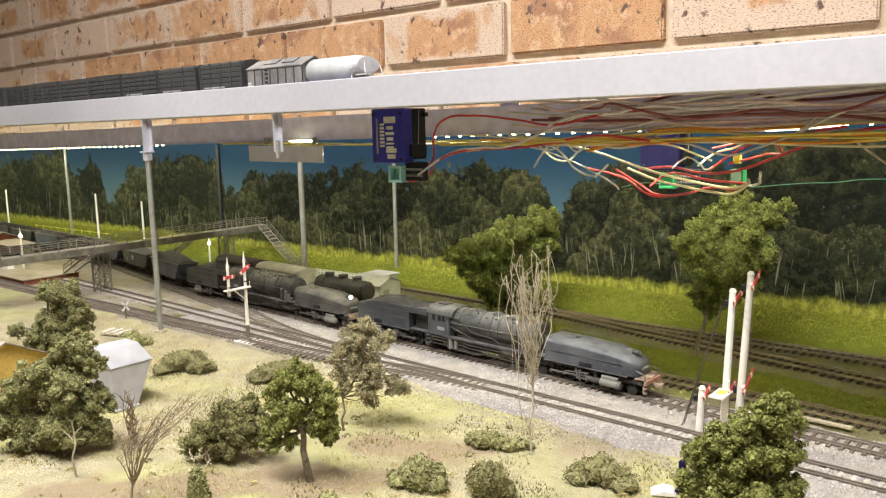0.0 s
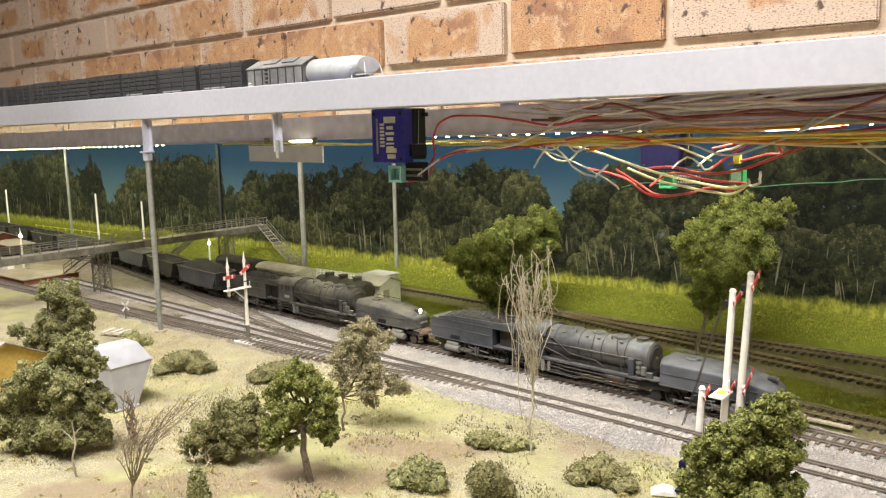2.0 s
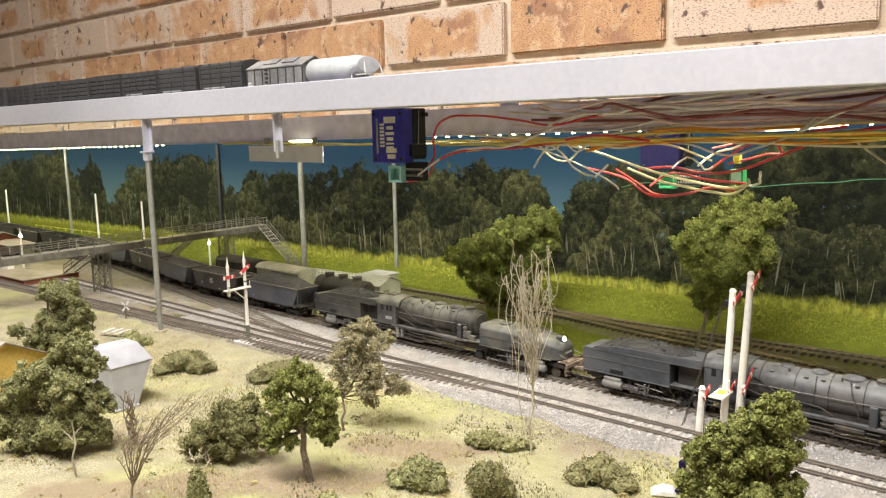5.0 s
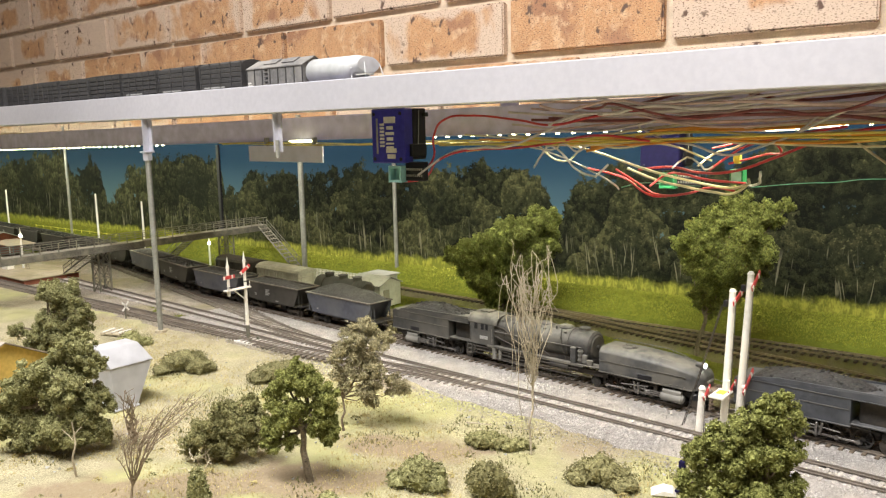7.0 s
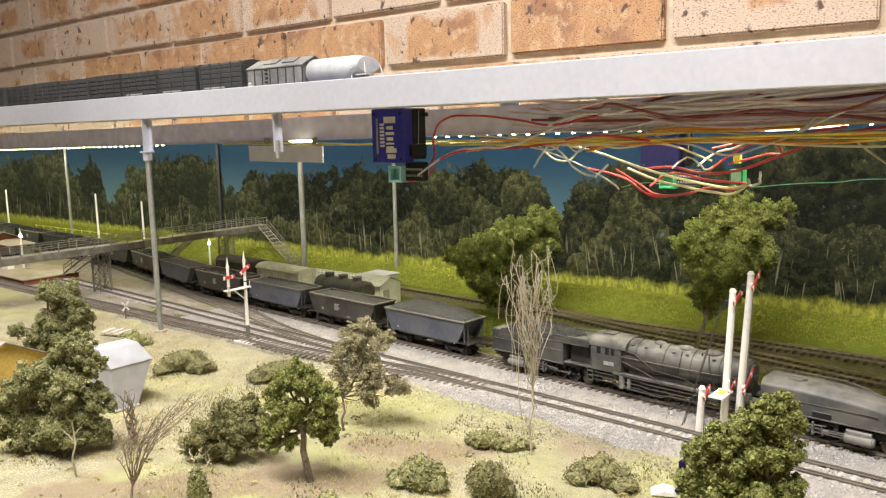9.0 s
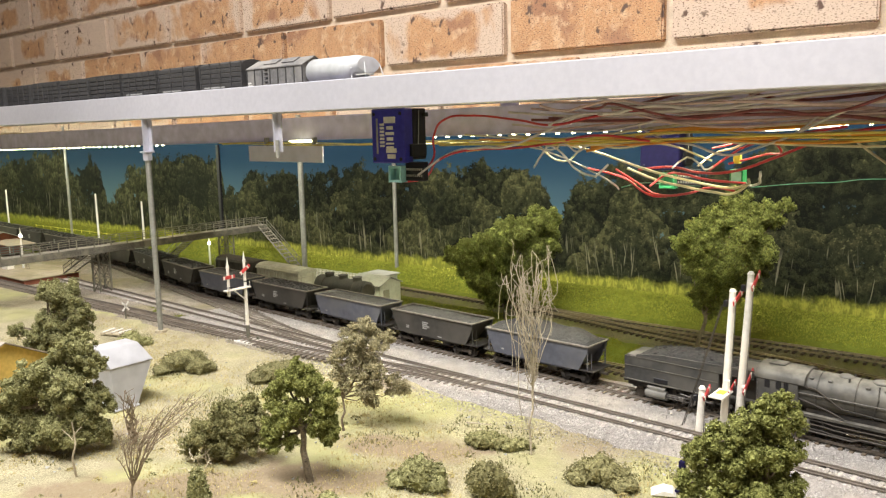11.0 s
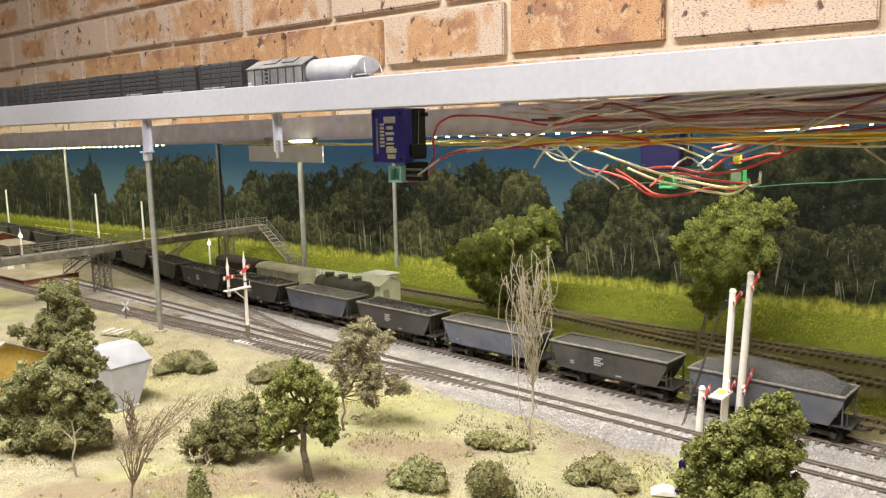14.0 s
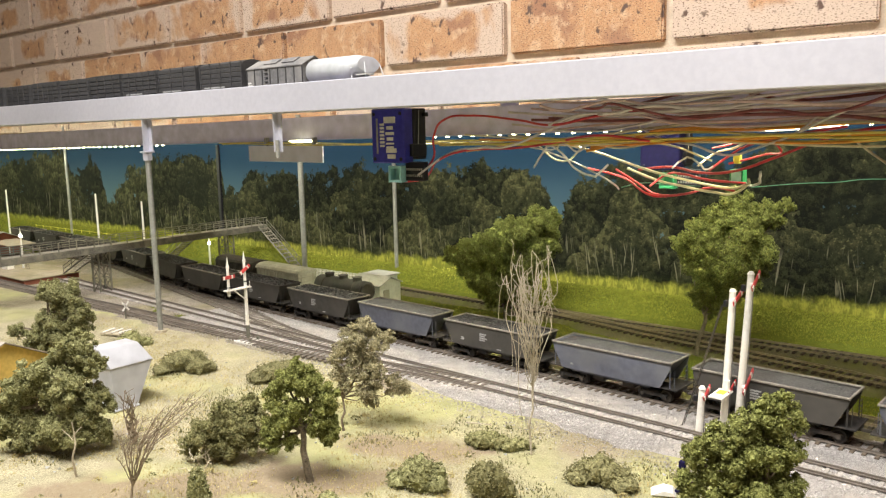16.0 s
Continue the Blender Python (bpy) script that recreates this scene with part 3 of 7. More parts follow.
ground = sheet("ground", steps(-1.3, 2.8, 160), steps(-0.92, -0.395, 64), ground_z, M_STRAW, "straw and dry green scatter over brown soil on the layout", "ground")
sheet("ground_rear", steps(-1.3, 2.8, 160), steps(-0.395, -0.022, 46), ground_z, M_GREEN, "mown green scatter grass behind the tracks", "ground")
bm = bmesh.new()
box(bm, (0.75, -0.475, 1.05), (4.1, 0.91, 0.06))
tagged(link("baseboard", bm, M_PLY), "raw plywood baseboard of the model railway", "baseboard", kind="structure")
bm = bmesh.new()
for x in (-1.1, 0.4, 1.7, 2.7):
    for y in (-0.85, -0.08):
        box(bm, (x, y, 0.51), (0.07, 0.07, 1.02), 0.004)
tagged(link("baseboard_trestle", bm, M_PLY), "raw timber posts that carry the baseboard", "trestle", kind="structure")

bm = bmesh.new()
box(bm, (0.7, -0.016, 1.215), (4.0, 0.006, 0.235))
tagged(link("backdrop", bm, M_BACK), "printed backdrop of tall gum trees under a blue sky", "backdrop", kind="structure")


def strip(name, path, w0, w1, material, label, x0=-1.2, x1=2.7, top=0.0025, n=320):
    xs = steps(x0, x1, n)
    ys = [w0 - 0.014, w0, (w0 + w1) / 2, w1, w1 + 0.008]
    bm = bmesh.new()
    g = []
    for x in xs:
        row = []
        for k, o in enumerate(ys):
            z = ZG - 0.006 if k in (0, 4) else ZG + top + 0.0005 * noise.noise((x * 60, o * 60, 2))
            row.append(bm.verts.new((x, path(x) + o + (0.010 * noise.noise((x * 14, o * 40, 5)) + 0.006 * noise.noise((x * 55, o * 40, 9)) if k in (0, 1, 3, 4) else 0), z)))
        g.append(row)
    for i in range(n):
        for j in range(4):
            bm.faces.new((g[i][j], g[i + 1][j], g[i + 1][j + 1], g[i][j + 1]))
    return tagged(link(name, bm, material, smooth=True), label, "ballast", kind="structure")


strip("ballast", path_near, -0.034, 0.075, M_BALLAST, "pale grey stone ballast under the running lines", x0=1.30, top=0.0027)
strip("ballast", path_main, -0.036, 0.022, M_BALLAST, "pale grey stone ballast under the main line", x0=1.45, top=0.0021)
strip("yard_surface", lambda x: -0.36 - 0.03 * max(0.0, 1.35 - x), -0.070, 0.165, M_YARD, "brown ash and sand yard surface between the tracks", x0=-1.2, x1=1.56, top=0.0012)
strip("ballast_rear", path_back, -0.017, 0.017, M_DARKBAL, "dark brown ballast under the rear lines", x0=-1.2, top=0.0012)
strip("ballast_rear", path_rear, -0.017, 0.017, M_DARKBAL, "dark brown ballast under the rear loop", x0=1.70, top=0.0008)
strip("ballast_side", path_side, -0.022, 0.020, M_DARKBAL, "dark ballast under the siding", x0=1.0, top=0.0015)


# ---- track ----
def rail_mesh(path, x0, x1, off, n):
    bm = bmesh.new()
    prof = [(-0.0011, -0.0022), (0.0011, -0.0022), (0.0011, -0.0016), (0.0004, -0.0013), (0.0005, -0.0007), (0.0006, 0), (-0.0006, 0), (-0.0005, -0.0007), (-0.0004, -0.0013), (-0.0011, -0.0016)]
    rings = []
    for x in steps(x0, x1, n):
        dy = (path(x + 0.005) - path(x - 0.005)) / 0.01
        nx, ny = -dy / math.hypot(1, dy), 1 / math.hypot(1, dy)
        rings.append([(x + nx * (off + a), path(x) + ny * (off + a), ZR + z) for a, z in prof])
    loft(bm, rings)
    return bm


def sleeper_mesh(material):
    bm = bmesh.new()
    box(bm, (0, 0, 0), (0.0030, 0.030, 0.0022), 0.0003)
    me = bpy.data.meshes.new("sleeper")
    bm.to_mesh(me)
    bm.free()
    me.materials.append(material)
    return me


def track(path, x0, x1, label, sm, rail, near=(0.9, 2.35), pitch=0.0082, sink=0.0):
    t = thing("railway_track", pose(0, 0, 0), label, "railway track", "tracks of the layout", "structure")
    n = int((x1 - x0) / 0.025)
    for o in (-0.0086, 0.0086):
        part("rail", rail_mesh(path, x0, x1, o, n), rail, t)
    me = sleeper_mesh(sm)
    x, count = x0 + 0.004, 0
    rest = []
    while x < x1:
        a = math.atan((path(x + 0.005) - path(x - 0.005)) / 0.01)
        j = rng.uniform(-1, 1, 4)
        m = Matrix.Translation((x, path(x) + 0.0006 * j[0], ZR - 0.0033 + 0.0002 * j[1] - sink)) @ Matrix.Rotation(a + 0.03 * j[2], 4, "Z")
        if near[0] < x < near[1] and count < 290:
            o = new("sleeper", me)
            o.parent, o.matrix_local = t, m
            count += 1
        else:
            rest.append(m)
        x += pitch * (1 + 0.05 * j[3])
    if rest:
        bm = bmesh.new()
        for m in rest:
            r = bmesh.ops.create_cube(bm, size=1.0, matrix=m @ Matrix.Diagonal((0.003, 0.03, 0.0022, 1)))
        tagged(part("sleeper_row", bm, sm, t), kind="stuff")
    return t


def all_tracks():
    dark, pale = M_SLEEPER, M_SLEEPER_PALE
    track(path_main, -1.2, 2.7, "main line of steel rail on weathered sleepers in pale ballast", dark, M_RAIL, pitch=0.0078)
    track(path_near, 0.2, 2.7, "running line with rails half buried in pale ballast", M_SLEEPER_BURIED, M_RAIL, sink=0.0008)
    track(path_third, -0.6, 1.80, "yard line of rusty rail on dusty sleepers", pale, M_RAIL)
    track(path_loop, -0.6, 1.60, "yard loop of rusty rail on dusty sleepers", pale, M_RAIL)
    track(path_side, 0.3, 2.7, "siding of dull rail on dark sleepers", M_SLEEPER_OLD, M_RAIL_OLD)
    track(path_back, -1.2, 2.7, "rear line of dull rail on dark sleepers", M_SLEEPER_OLD, M_RAIL_OLD)
    track(path_rear, 1.70, 2.5, "rear loop of dull rail on dark sleepers", M_SLEEPER_OLD, M_RAIL_OLD)


# ---- shelf over the layout ----
def shelf():
    s = thing("shelf", pose(0, 0, 0), "long shelf with a brushed aluminium angle edge over the layout", "shelf")
    bm = bmesh.new()
    box(bm, (0.75, -0.4465, 1.3675), (4.1, 0.003, 0.0275), 0.0006)
    box(bm, (0.75, -0.432, 1.3545), (4.1, 0.026, 0.0016), 0.0004)
    part("edge_angle", bm, M_ALU, s, "brushed aluminium angle edge")
    one_box("shelf_panel", (0.75, -0.3720, 1.3645), (4.1, 0.145, 0.005), M_BOARD, s)
    return s


def led_boards():
    for x0, x1 in ((-1.2, 1.405), (1.420, 2.7)):
        b_ = thing("lighting_board", pose(1.3, -0.300, 1.3370, 0, -0.63, 0), "white painted board that carries the light strip", "board", "lighting boards")
        one_box("panel", ((x0 + x1) / 2 - 1.3, 0, 0), (x1 - x0, 0.006, 0.0280), M_BOARD, b_, 0.0008)
        one_box("hanger", ((x0 + x1) / 2 - 1.6, 0.005, 0.016), (0.02, 0.004, 0.030), M_BOARD, b_)
        one_box("hanger", ((x0 + x1) / 2 - 1.0, 0.005, 0.016), (0.02, 0.004, 0.030), M_BOARD, b_)


def led_strip():
    s = thing("led_strip", pose(1.3, -0.3035, 1.3225, 0, -0.63, 0), "glowing warm white light strip under the shelf", "light strip")
    one_box("tape", (-0.05, 0, 0.0006), (2.5, 0.004, 0.0012), M_BOARD, s)
    # led glare drawn as one long glowing bar
    one_box("led_module", (0.160, -0.002, -0.001), (0.034, 0.005, 0.0030), M_LED, s, 0.0006, "glowing bar enlarged to show led glare")
    for i in range(140):
        x = -1.25 + i * 0.0167
        if -0.14 < x < 0.135 or 0.18 < x < 0.33:
            continue
        one_box("led", (x, 0, -0.0006), (0.0024, 0.0036, 0.0015), M_LED, s, 0.0003)


brick_wall()
all_tracks()
shelf()
led_boards()
led_strip()


# ---- the train ----
S_T = steps(0.0, 16.0, 32)
S_V = [0, .028, .057, .087, .118, .148, .178, .2095, .2415, .2743, .308, .3423, .3772, .4125, .447, .4825, .518, .554, .590, .627, .664, .701, .738, .775, .810, .845, .881, .917, .952, .986, 1.021, 1.0565, 1.092]


def travelled(t):
    return float(np.interp(t, S_T, S_V))


def on_main(s):
    x = 1.533 + 0.997 * s
    return Vector((x, path_main(x), ZR))


def unit_pose(s, half):
    a, b = on_main(s - half), on_main(s + half)
    d = b - a
    c = (a + b) / 2
    return Matrix.Translation(c) @ Matrix.Rotation(math.atan2(d.y, d.x), 4, "Z")


def wheelset(parent, x, r, material, spokes=0):
    """Two wheels with flanges on one axle, about its own centre."""
    bm = bmesh.new()
    rod(bm, (0, -0.010, 0), (0, 0.010, 0), 0.0012, seg=8)
    for sgn in (-1, 1):
        y = 0.0084 * sgn
        if spokes:
            n = 20
            ring = []
            for ra, ya in ((r, -0.0012), (r, 0.0012), (r * 0.82, 0.0012), (r * 0.82, -0.0012)):
                ring.append([bm.verts.new((ra * math.cos(k * 2 * math.pi / n), y + ya, ra * math.sin(k * 2 * math.pi / n))) for k in range(n)])
            for q in range(4):
                for k in range(n):
                    a_, b_ = ring[q], ring[(q + 1) % 4]
                    bm.faces.new((a_[k], a_[(k + 1) % n], b_[(k + 1) % n], b_[k]))
            for k in range(spokes):
                g = k * 2 * math.pi / spokes
                rod(bm, (0, y, 0), (r * 0.84 * math.cos(g), y, r * 0.84 * math.sin(g)), 0.0006, seg=4)
            rod(bm, (0, y - 0.0012, 0), (0, y + 0.0012, 0), r * 0.26, seg=10)
            box(bm, (-r * 0.55, y, 0), (r * 0.4, 0.0018, r * 0.85), 0.0003)
        else:
            rod(bm, (0, y - 0.0012, 0), (0, y + 0.0012, 0), r, seg=16)
            rod(bm, (0, y + 0.0012 * sgn, 0), (0, y + 0.0017 * sgn, 0), r * 0.72, r * 0.6, seg=12)
            rod(bm, (0, y - 0.0018 * sgn, 0), (0, y - 0.0012 * sgn, 0), r * 1.09, seg=16)
    o = part("wheelset", bm, material, parent)
    o.location = (x, 0, r)
    return o


ROLL = []      # (part, base place, radius) of what turns
SWING = []     # (part, base place, crank, wheel radius, phase) of the coupling rods


def bar_text(parent, x, y, z, rows, h, material, dirx=1, name="lettering"):
    """Unreadable lettering: small bars, standing on a side face at y."""
    bm = bmesh.new()
    for k, ws in enumerate(rows):
        xx = x
        for w in ws:
            box(bm, (xx + w / 2, y, z - k * h * 1.5), (w * 0.86, 0.0003, h))
            xx += w
    return part(name, bm, material, parent)


def engine_unit(loco, x0, d, chassis):
    """Frame, wheels, cylinders and rods of one engine unit; x0 is its outer end and d points outward."""
    X = lambda a: x0 - d * a
    bm = bmesh.new()
    box(bm, (X(0.052), 0, 0.0105), (0.100, 0.012, 0.007), 0.0005)
    box(bm, (X(0.012), 0, 0.0125), (0.022, 0.024, 0.004), 0.0005)
    for s in (-1, 1):
        box(bm, (X(0.060), 0.0125 * s, 0.0165), (0.075, 0.004, 0.0012))
        box(bm, (X(0.046), 0.0130 * s, 0.0118), (0.003, 0.003, 0.009))
        box(bm, (X(0.058), 0.0128 * s, 0.0135), (0.022, 0.0012, 0.0012))
    part("frame", bm, chassis, loco)
    for s in (-1, 1):
        bm = bmesh.new()
        box(bm, (X(0.0310), 0.0145 * s, 0.0108), (0.0150, 0.0052, 0.0070), 0.0010, seg=2)
        rod(bm, (X(0.0215), 0.0150 * s, 0.0078), (X(0.0395), 0.0150 * s, 0.0078), 0.0038, seg=14)
        rod(bm, (X(0.0200), 0.0150 * s, 0.0078), (X(0.0214), 0.0150 * s, 0.0078), 0.0026, 0.0034, seg=12)
        rod(bm, (X(0.0220), 0.0150 * s, 0.0128), (X(0.0385), 0.0150 * s, 0.0128), 0.0020, seg=10)
        part("cylinder", bm, M_CYL, loco, "dusty grey steam cylinder with valve chest", smooth="angle")
        bm = bmesh.new()
        box(bm, (X(0.050), 0.0152 * s, 0.0098), (0.022, 0.0009, 0.0009))
        box(bm, (X(0.050), 0.0152 * s, 0.0066), (0.022, 0.0009, 0.0009))
        box(bm, (X(0.0615), 0.0152 * s, 0.0095), (0.0016, 0.0030, 0.0100), 0.0003)
        part("slide_bar", bm, M_ROD, loco)
        bm = bmesh.new()
        rod(bm, (X(0.038), 0.0153 * s, 0.0082), (X(0.0560), 0.0153 * s, 0.0082), 0.0006, seg=6)
        box(bm, (X(0.0530), 0.0153 * s, 0.0082), (0.0050, 0.0016, 0.0030), 0.0003)
        part("piston_rod", bm, M_ROD, loco)
        bm = bmesh.new()
        rod(bm, (X(0.0520), 0.0160 * s, 0.0128), (X(0.0780), 0.0158 * s, 0.0105), 0.0005, seg=5)
        rod(bm, (X(0.0640), 0.0160 * s, 0.0060), (X(0.0655), 0.0160 * s, 0.0150), 0.0009, seg=5)
        rod(bm, (X(0.0540), 0.0161 * s, 0.0050), (X(0.0555), 0.0161 * s, 0.0125), 0.0006, seg=5)
        part("valve_gear", bm, M_ROD, loco)
        bm = bmesh.new()
        for k in range(4):
            box(bm, (X(0.0480 + k * 0.0165), 0.0126 * s, 0.0148), (0.0085, 0.0010, 0.0016), 0.0003)
        part("spring", bm, chassis, loco)
    for a in (0.0480, 0.0625, 0.0770, 0.0915):
        ROLL.append((wheelset(loco, X(a), 0.0072, chassis, spokes=10), (X(a), 0, 0.0072), 0.0072))
    for a in (0.012, 0.026, 0.107):
        ROLL.append((wheelset(loco, X(a), 0.0050, chassis), (X(a), 0, 0.0050), 0.0050))
    for s in (-1, 1):
        bm = bmesh.new()
        box(bm, (0, 0, 0), (0.0465, 0.0010, 0.0016), 0.0002)
        for k in range(4):
            rod(bm, (-0.02175 + k * 0.0145, -0.0008, 0), (-0.02175 + k * 0.0145, 0.0008, 0), 0.0015, seg=8)
        o = part("coupling_rod", bm, M_ROD, loco)
        SWING.append((o, (X(0.06975), 0.0122 * s, 0.0072), 0.0034, 0.0072, 0.0 if s < 0 else math.pi / 2))


def bent_rod(bm, pts, r, seg=5):
    """A thin pipe through several points."""
    for a, b in zip(pts, pts[1:]):
        rod(bm, a, b, r, seg=seg)


def locomotive(body, dusty, label, lit):
    """A long articulated engine: two engine units, boiler cradle, cab, front tank and rear bunker. Its headlamp is at x = 0."""
    L = thing("steam_locomotive", pose(0, 0, 0), label, "locomotive", "locomotives of the coal train")
    engine_unit(L, 0.0125, 1, M_CHASSIS)
    engine_unit(L, -0.353, -1, M_CHASSIS)
    beam = M_PILOT if lit else M_BEAM
    # front tank with sloping shoulders and a rounded nose
    def tank_section(x, w, zb, zs, zt, wt):
        half = [(w, zb), (w, zs - 0.0012), (w - 0.0004, zs), (w - 0.0012, zs + 0.0010), (wt + 0.0020, zt - 0.0007), (wt, zt)]
        return [(x, y, z) for y, z in half] + [(x, -y, z) for y, z in reversed(half)]
    bm = bmesh.new()
    loft(bm, [tank_section(-0.0880, 0.0158, 0.0175, 0.0352, 0.0392, 0.0105), tank_section(-0.0872, 0.0164, 0.0172, 0.0355, 0.0396, 0.0108), tank_section(-0.055, 0.0164, 0.0172, 0.0352, 0.0396, 0.0104), tank_section(-0.036, 0.0164, 0.0172, 0.0342, 0.0388, 0.0098), tank_section(-0.020, 0.0163, 0.0172, 0.0332, 0.0378, 0.0092), tank_section(-0.009, 0.0160, 0.0172, 0.0318, 0.0360, 0.0084), tank_section(-0.001, 0.0150, 0.0173, 0.0302, 0.0338, 0.0074), tank_section(0.0038, 0.0130, 0.0174, 0.0286, 0.0315, 0.0062), tank_section(0.0066, 0.0102, 0.0176, 0.0268, 0.0292, 0.0048), tank_section(0.0078, 0.0080, 0.0180, 0.0250, 0.0270, 0.0036)])
    part("front_tank", bm, body, L, "front water tank with sloping shoulders", smooth="angle")
    for s in (-1, 1):
        one_box("tank_beading", (-0.0465, 0.0166 * s, 0.0275), (0.081, 0.0005, 0.0006), dusty, L)
        one_box("tank_valance", (-0.0440, 0.0167 * s, 0.0175), (0.088, 0.0012, 0.0008), dusty, L)
    # recess is not cut: a black plate carries its shade
    for s in (-1, 1):
        one_box("tank_recess", (-0.0430, 0.0161 * s, 0.0205), (0.0135, 0.0014, 0.0046), M_BLACK, L, 0.0004, "black plate for the shade of a tank-side recess")
    bm = bmesh.new()
    rod(bm, (-0.066, 0, 0.0390), (-0.066, 0, 0.0405), 0.0072, 0.0066, seg=18)
    rod(bm, (-0.069, 0.002, 0.0404), (-0.069, 0.002, 0.0416), 0.0022, seg=10)
    rod(bm, (-0.061, -0.002, 0.0404), (-0.061, -0.002, 0.0413), 0.0018, seg=10)
    box(bm, (-0.065, 0, 0.0412), (0.010, 0.0012, 0.0008), 0.0002)
    part("tank_filler", bm, dusty, L, smooth="angle")
    bm = bmesh.new()
    bent_rod(bm, [(-0.0900, 0.0105, 0.0408), (-0.0850, 0.0105, 0.0425), (-0.0350, 0.0098, 0.0418), (-0.0180, 0.0088, 0.0385), (0.0000, 0.0060, 0.0320)], 0.0004)
    for a, z in ((-0.078, 0.0392), (-0.050, 0.0392), (-0.030, 0.0378)):
        rod(bm, (a, 0.0102, z), (a, 0.0102, z + 0.0030), 0.0003, seg=4)
    part("handrail", bm, M_ROD, L)
    bm = bmesh.new()
    bent_rod(bm, [(-0.0400, -0.0105, 0.0385), (-0.0200, -0.0100, 0.0372), (-0.0100, -0.0120, 0.0318), (-0.0040, -0.0130, 0.0270)], 0.0004)
    part("handrail", bm, M_ROD, L)
    bm = bmesh.new()
    for s in (-1, 1):
        for k in range(5):
            box(bm, (-0.0250 + k * 0.0060, 0.0163 * s - 0.0003 * s * max(0, k - 2) ** 2, 0.0186), (0.0012, 0.0008, 0.0016), 0.0002)
    tagged(part("tank_bracket", bm, dusty, L), kind="stuff")
    bm = bmesh.new()
    rod(bm, (-0.0040, 0, 0.0356), (0.0032, 0, 0.0356), 0.0024, 0.0028, seg=14)
    box(bm, (-0.0015, 0, 0.0330), (0.0045, 0.0040, 0.0030), 0.0004)
    lamp = part("headlamp", bm, M_SMOKEBOX, L, "round headlamp, lit" if lit else "round headlamp, unlit", smooth="angle")
    bm = bmesh.new()
    rod(bm, (0.0031, 0, 0.0356), (0.0042, 0, 0.0356), 0.0023, 0.0014, seg=14)
    part("lens", bm, M_HEAD if lit else M_ROD, lamp)
    bar = bmesh.new()
    for k in range(4):
        box(bar, (0.0078, -0.0042 + k * 0.0028, 0.0235), (0.0012, 0.0019, 0.0020))
    part("number_bars", bar, M_LETTER_DIM, L)
    # pilot deck, beam, steps
    bm = bmesh.new()
    box(bm, (0.0095, 0, 0.0160), (0.0100, 0.0260, 0.0010), 0.0002)
    for s in (-1, 1):
        box(bm, (0.0110, 0.0100 * s, 0.0172), (0.0040, 0.0036, 0.0018), 0.0004)
    part("pilot_deck", bm, M_PILOT, L, "dusty pilot deck")
    bm = bmesh.new()
    box(bm, (0.0150, 0, 0.0135), (0.0022, 0.0270, 0.0040), 0.0004)
    part("buffer_beam", bm, beam, L, "rusty brown buffer beam" if lit else "faded red buffer beam")
    for s in (-1, 1):
        bm = bmesh.new()
        for dy in (-0.0022, 0.0022):
            box(bm, (0.0145, 0.0125 * s + dy, 0.0088), (0.0010, 0.0005, 0.0090))
        for z in (0.0052, 0.0090):
            box(bm, (0.0151, 0.0125 * s, z), (0.0030, 0.0046, 0.0006))
        part("step", bm, M_PILOT, L)
        bm = bmesh.new()
        bent_rod(bm, [(0.0152, 0.0128 * s, 0.0155), (0.0152, 0.0128 * s, 0.0205), (0.0060, 0.0112 * s, 0.0225)], 0.0003, 4)
        part("pilot_rail", bm, M_ROD, L)
    for x, d in ((0.0160, 1), (-0.3535, -1)):
        bm = bmesh.new()
        box(bm, (x + 0.0035 * d, 0, 0.0105), (0.009, 0.0026, 0.0028), 0.0004)
        box(bm, (x + 0.0075 * d, 0.001, 0.0105), (0.003, 0.0048, 0.0036), 0.0005)
        rod(bm, (x + 0.001 * d, 0.0055, 0.0120), (x + 0.006 * d, 0.0055, 0.0050), 0.0006, seg=5)
        part("coupler", bm, M_PILOT if d > 0 else M_CHASSIS, L)
    # cradle, running boards and what hangs on them
    bm = bmesh.new()
    for s in (-1, 1):
        box(bm, (-0.165, 0.0112 * s, 0.0130), (0.168, 0.0022, 0.0050), 0.0003)
    box(bm, (-0.193, 0, 0.0125), (0.034, 0.0180, 0.0130), 0.001)
    box(bm, (-0.152, 0, 0.0205), (0.106, 0.0200, 0.0060), 0.001)
    part("boiler_cradle", bm, M_CHASSIS, L)
    for s in (-1, 1):
        bm = bmesh.new()
        box(bm, (-0.1600, 0.0150 * s, 0.0192), (0.112, 0.0045, 0.0009), 0.0002)
        box(bm, (-0.1600, 0.0173 * s, 0.0186), (0.112, 0.0006, 0.0020))
        part("running_board", bm, dusty, L)
        bm = bmesh.new()
        box(bm, (-0.0975, 0.0110 * s, 0.0192), (0.0180, 0.0110, 0.0010), 0.0002)
        box(bm, (-0.0985, 0.0140 * s, 0.0222), (0.0060, 0.0030, 0.0050), 0.0004)
        part("front_footplate", bm, dusty, L, "dusty front footplate")
        bm = bmesh.new()
        for zz, ra in ((0.0160, 0.0005), (0.0126, 0.0005), (0.0092, 0.0004)):
            bent_rod(bm, [(-0.236, 0.0160 * s, zz), (-0.190, 0.0162 * s, zz - 0.0006), (-0.182, 0.0162 * s, zz - 0.0016), (-0.110, 0.0160 * s, zz - 0.0016)], ra, 6)
        bent_rod(bm, [(-0.212, 0.0164 * s, 0.0072), (-0.170, 0.0164 * s, 0.0060), (-0.164, 0.0164 * s, 0.0085), (-0.140, 0.0164 * s, 0.0085)], 0.0006, 5)
        part("pipework", bm, M_PIPE, L)
        bm = bmesh.new()
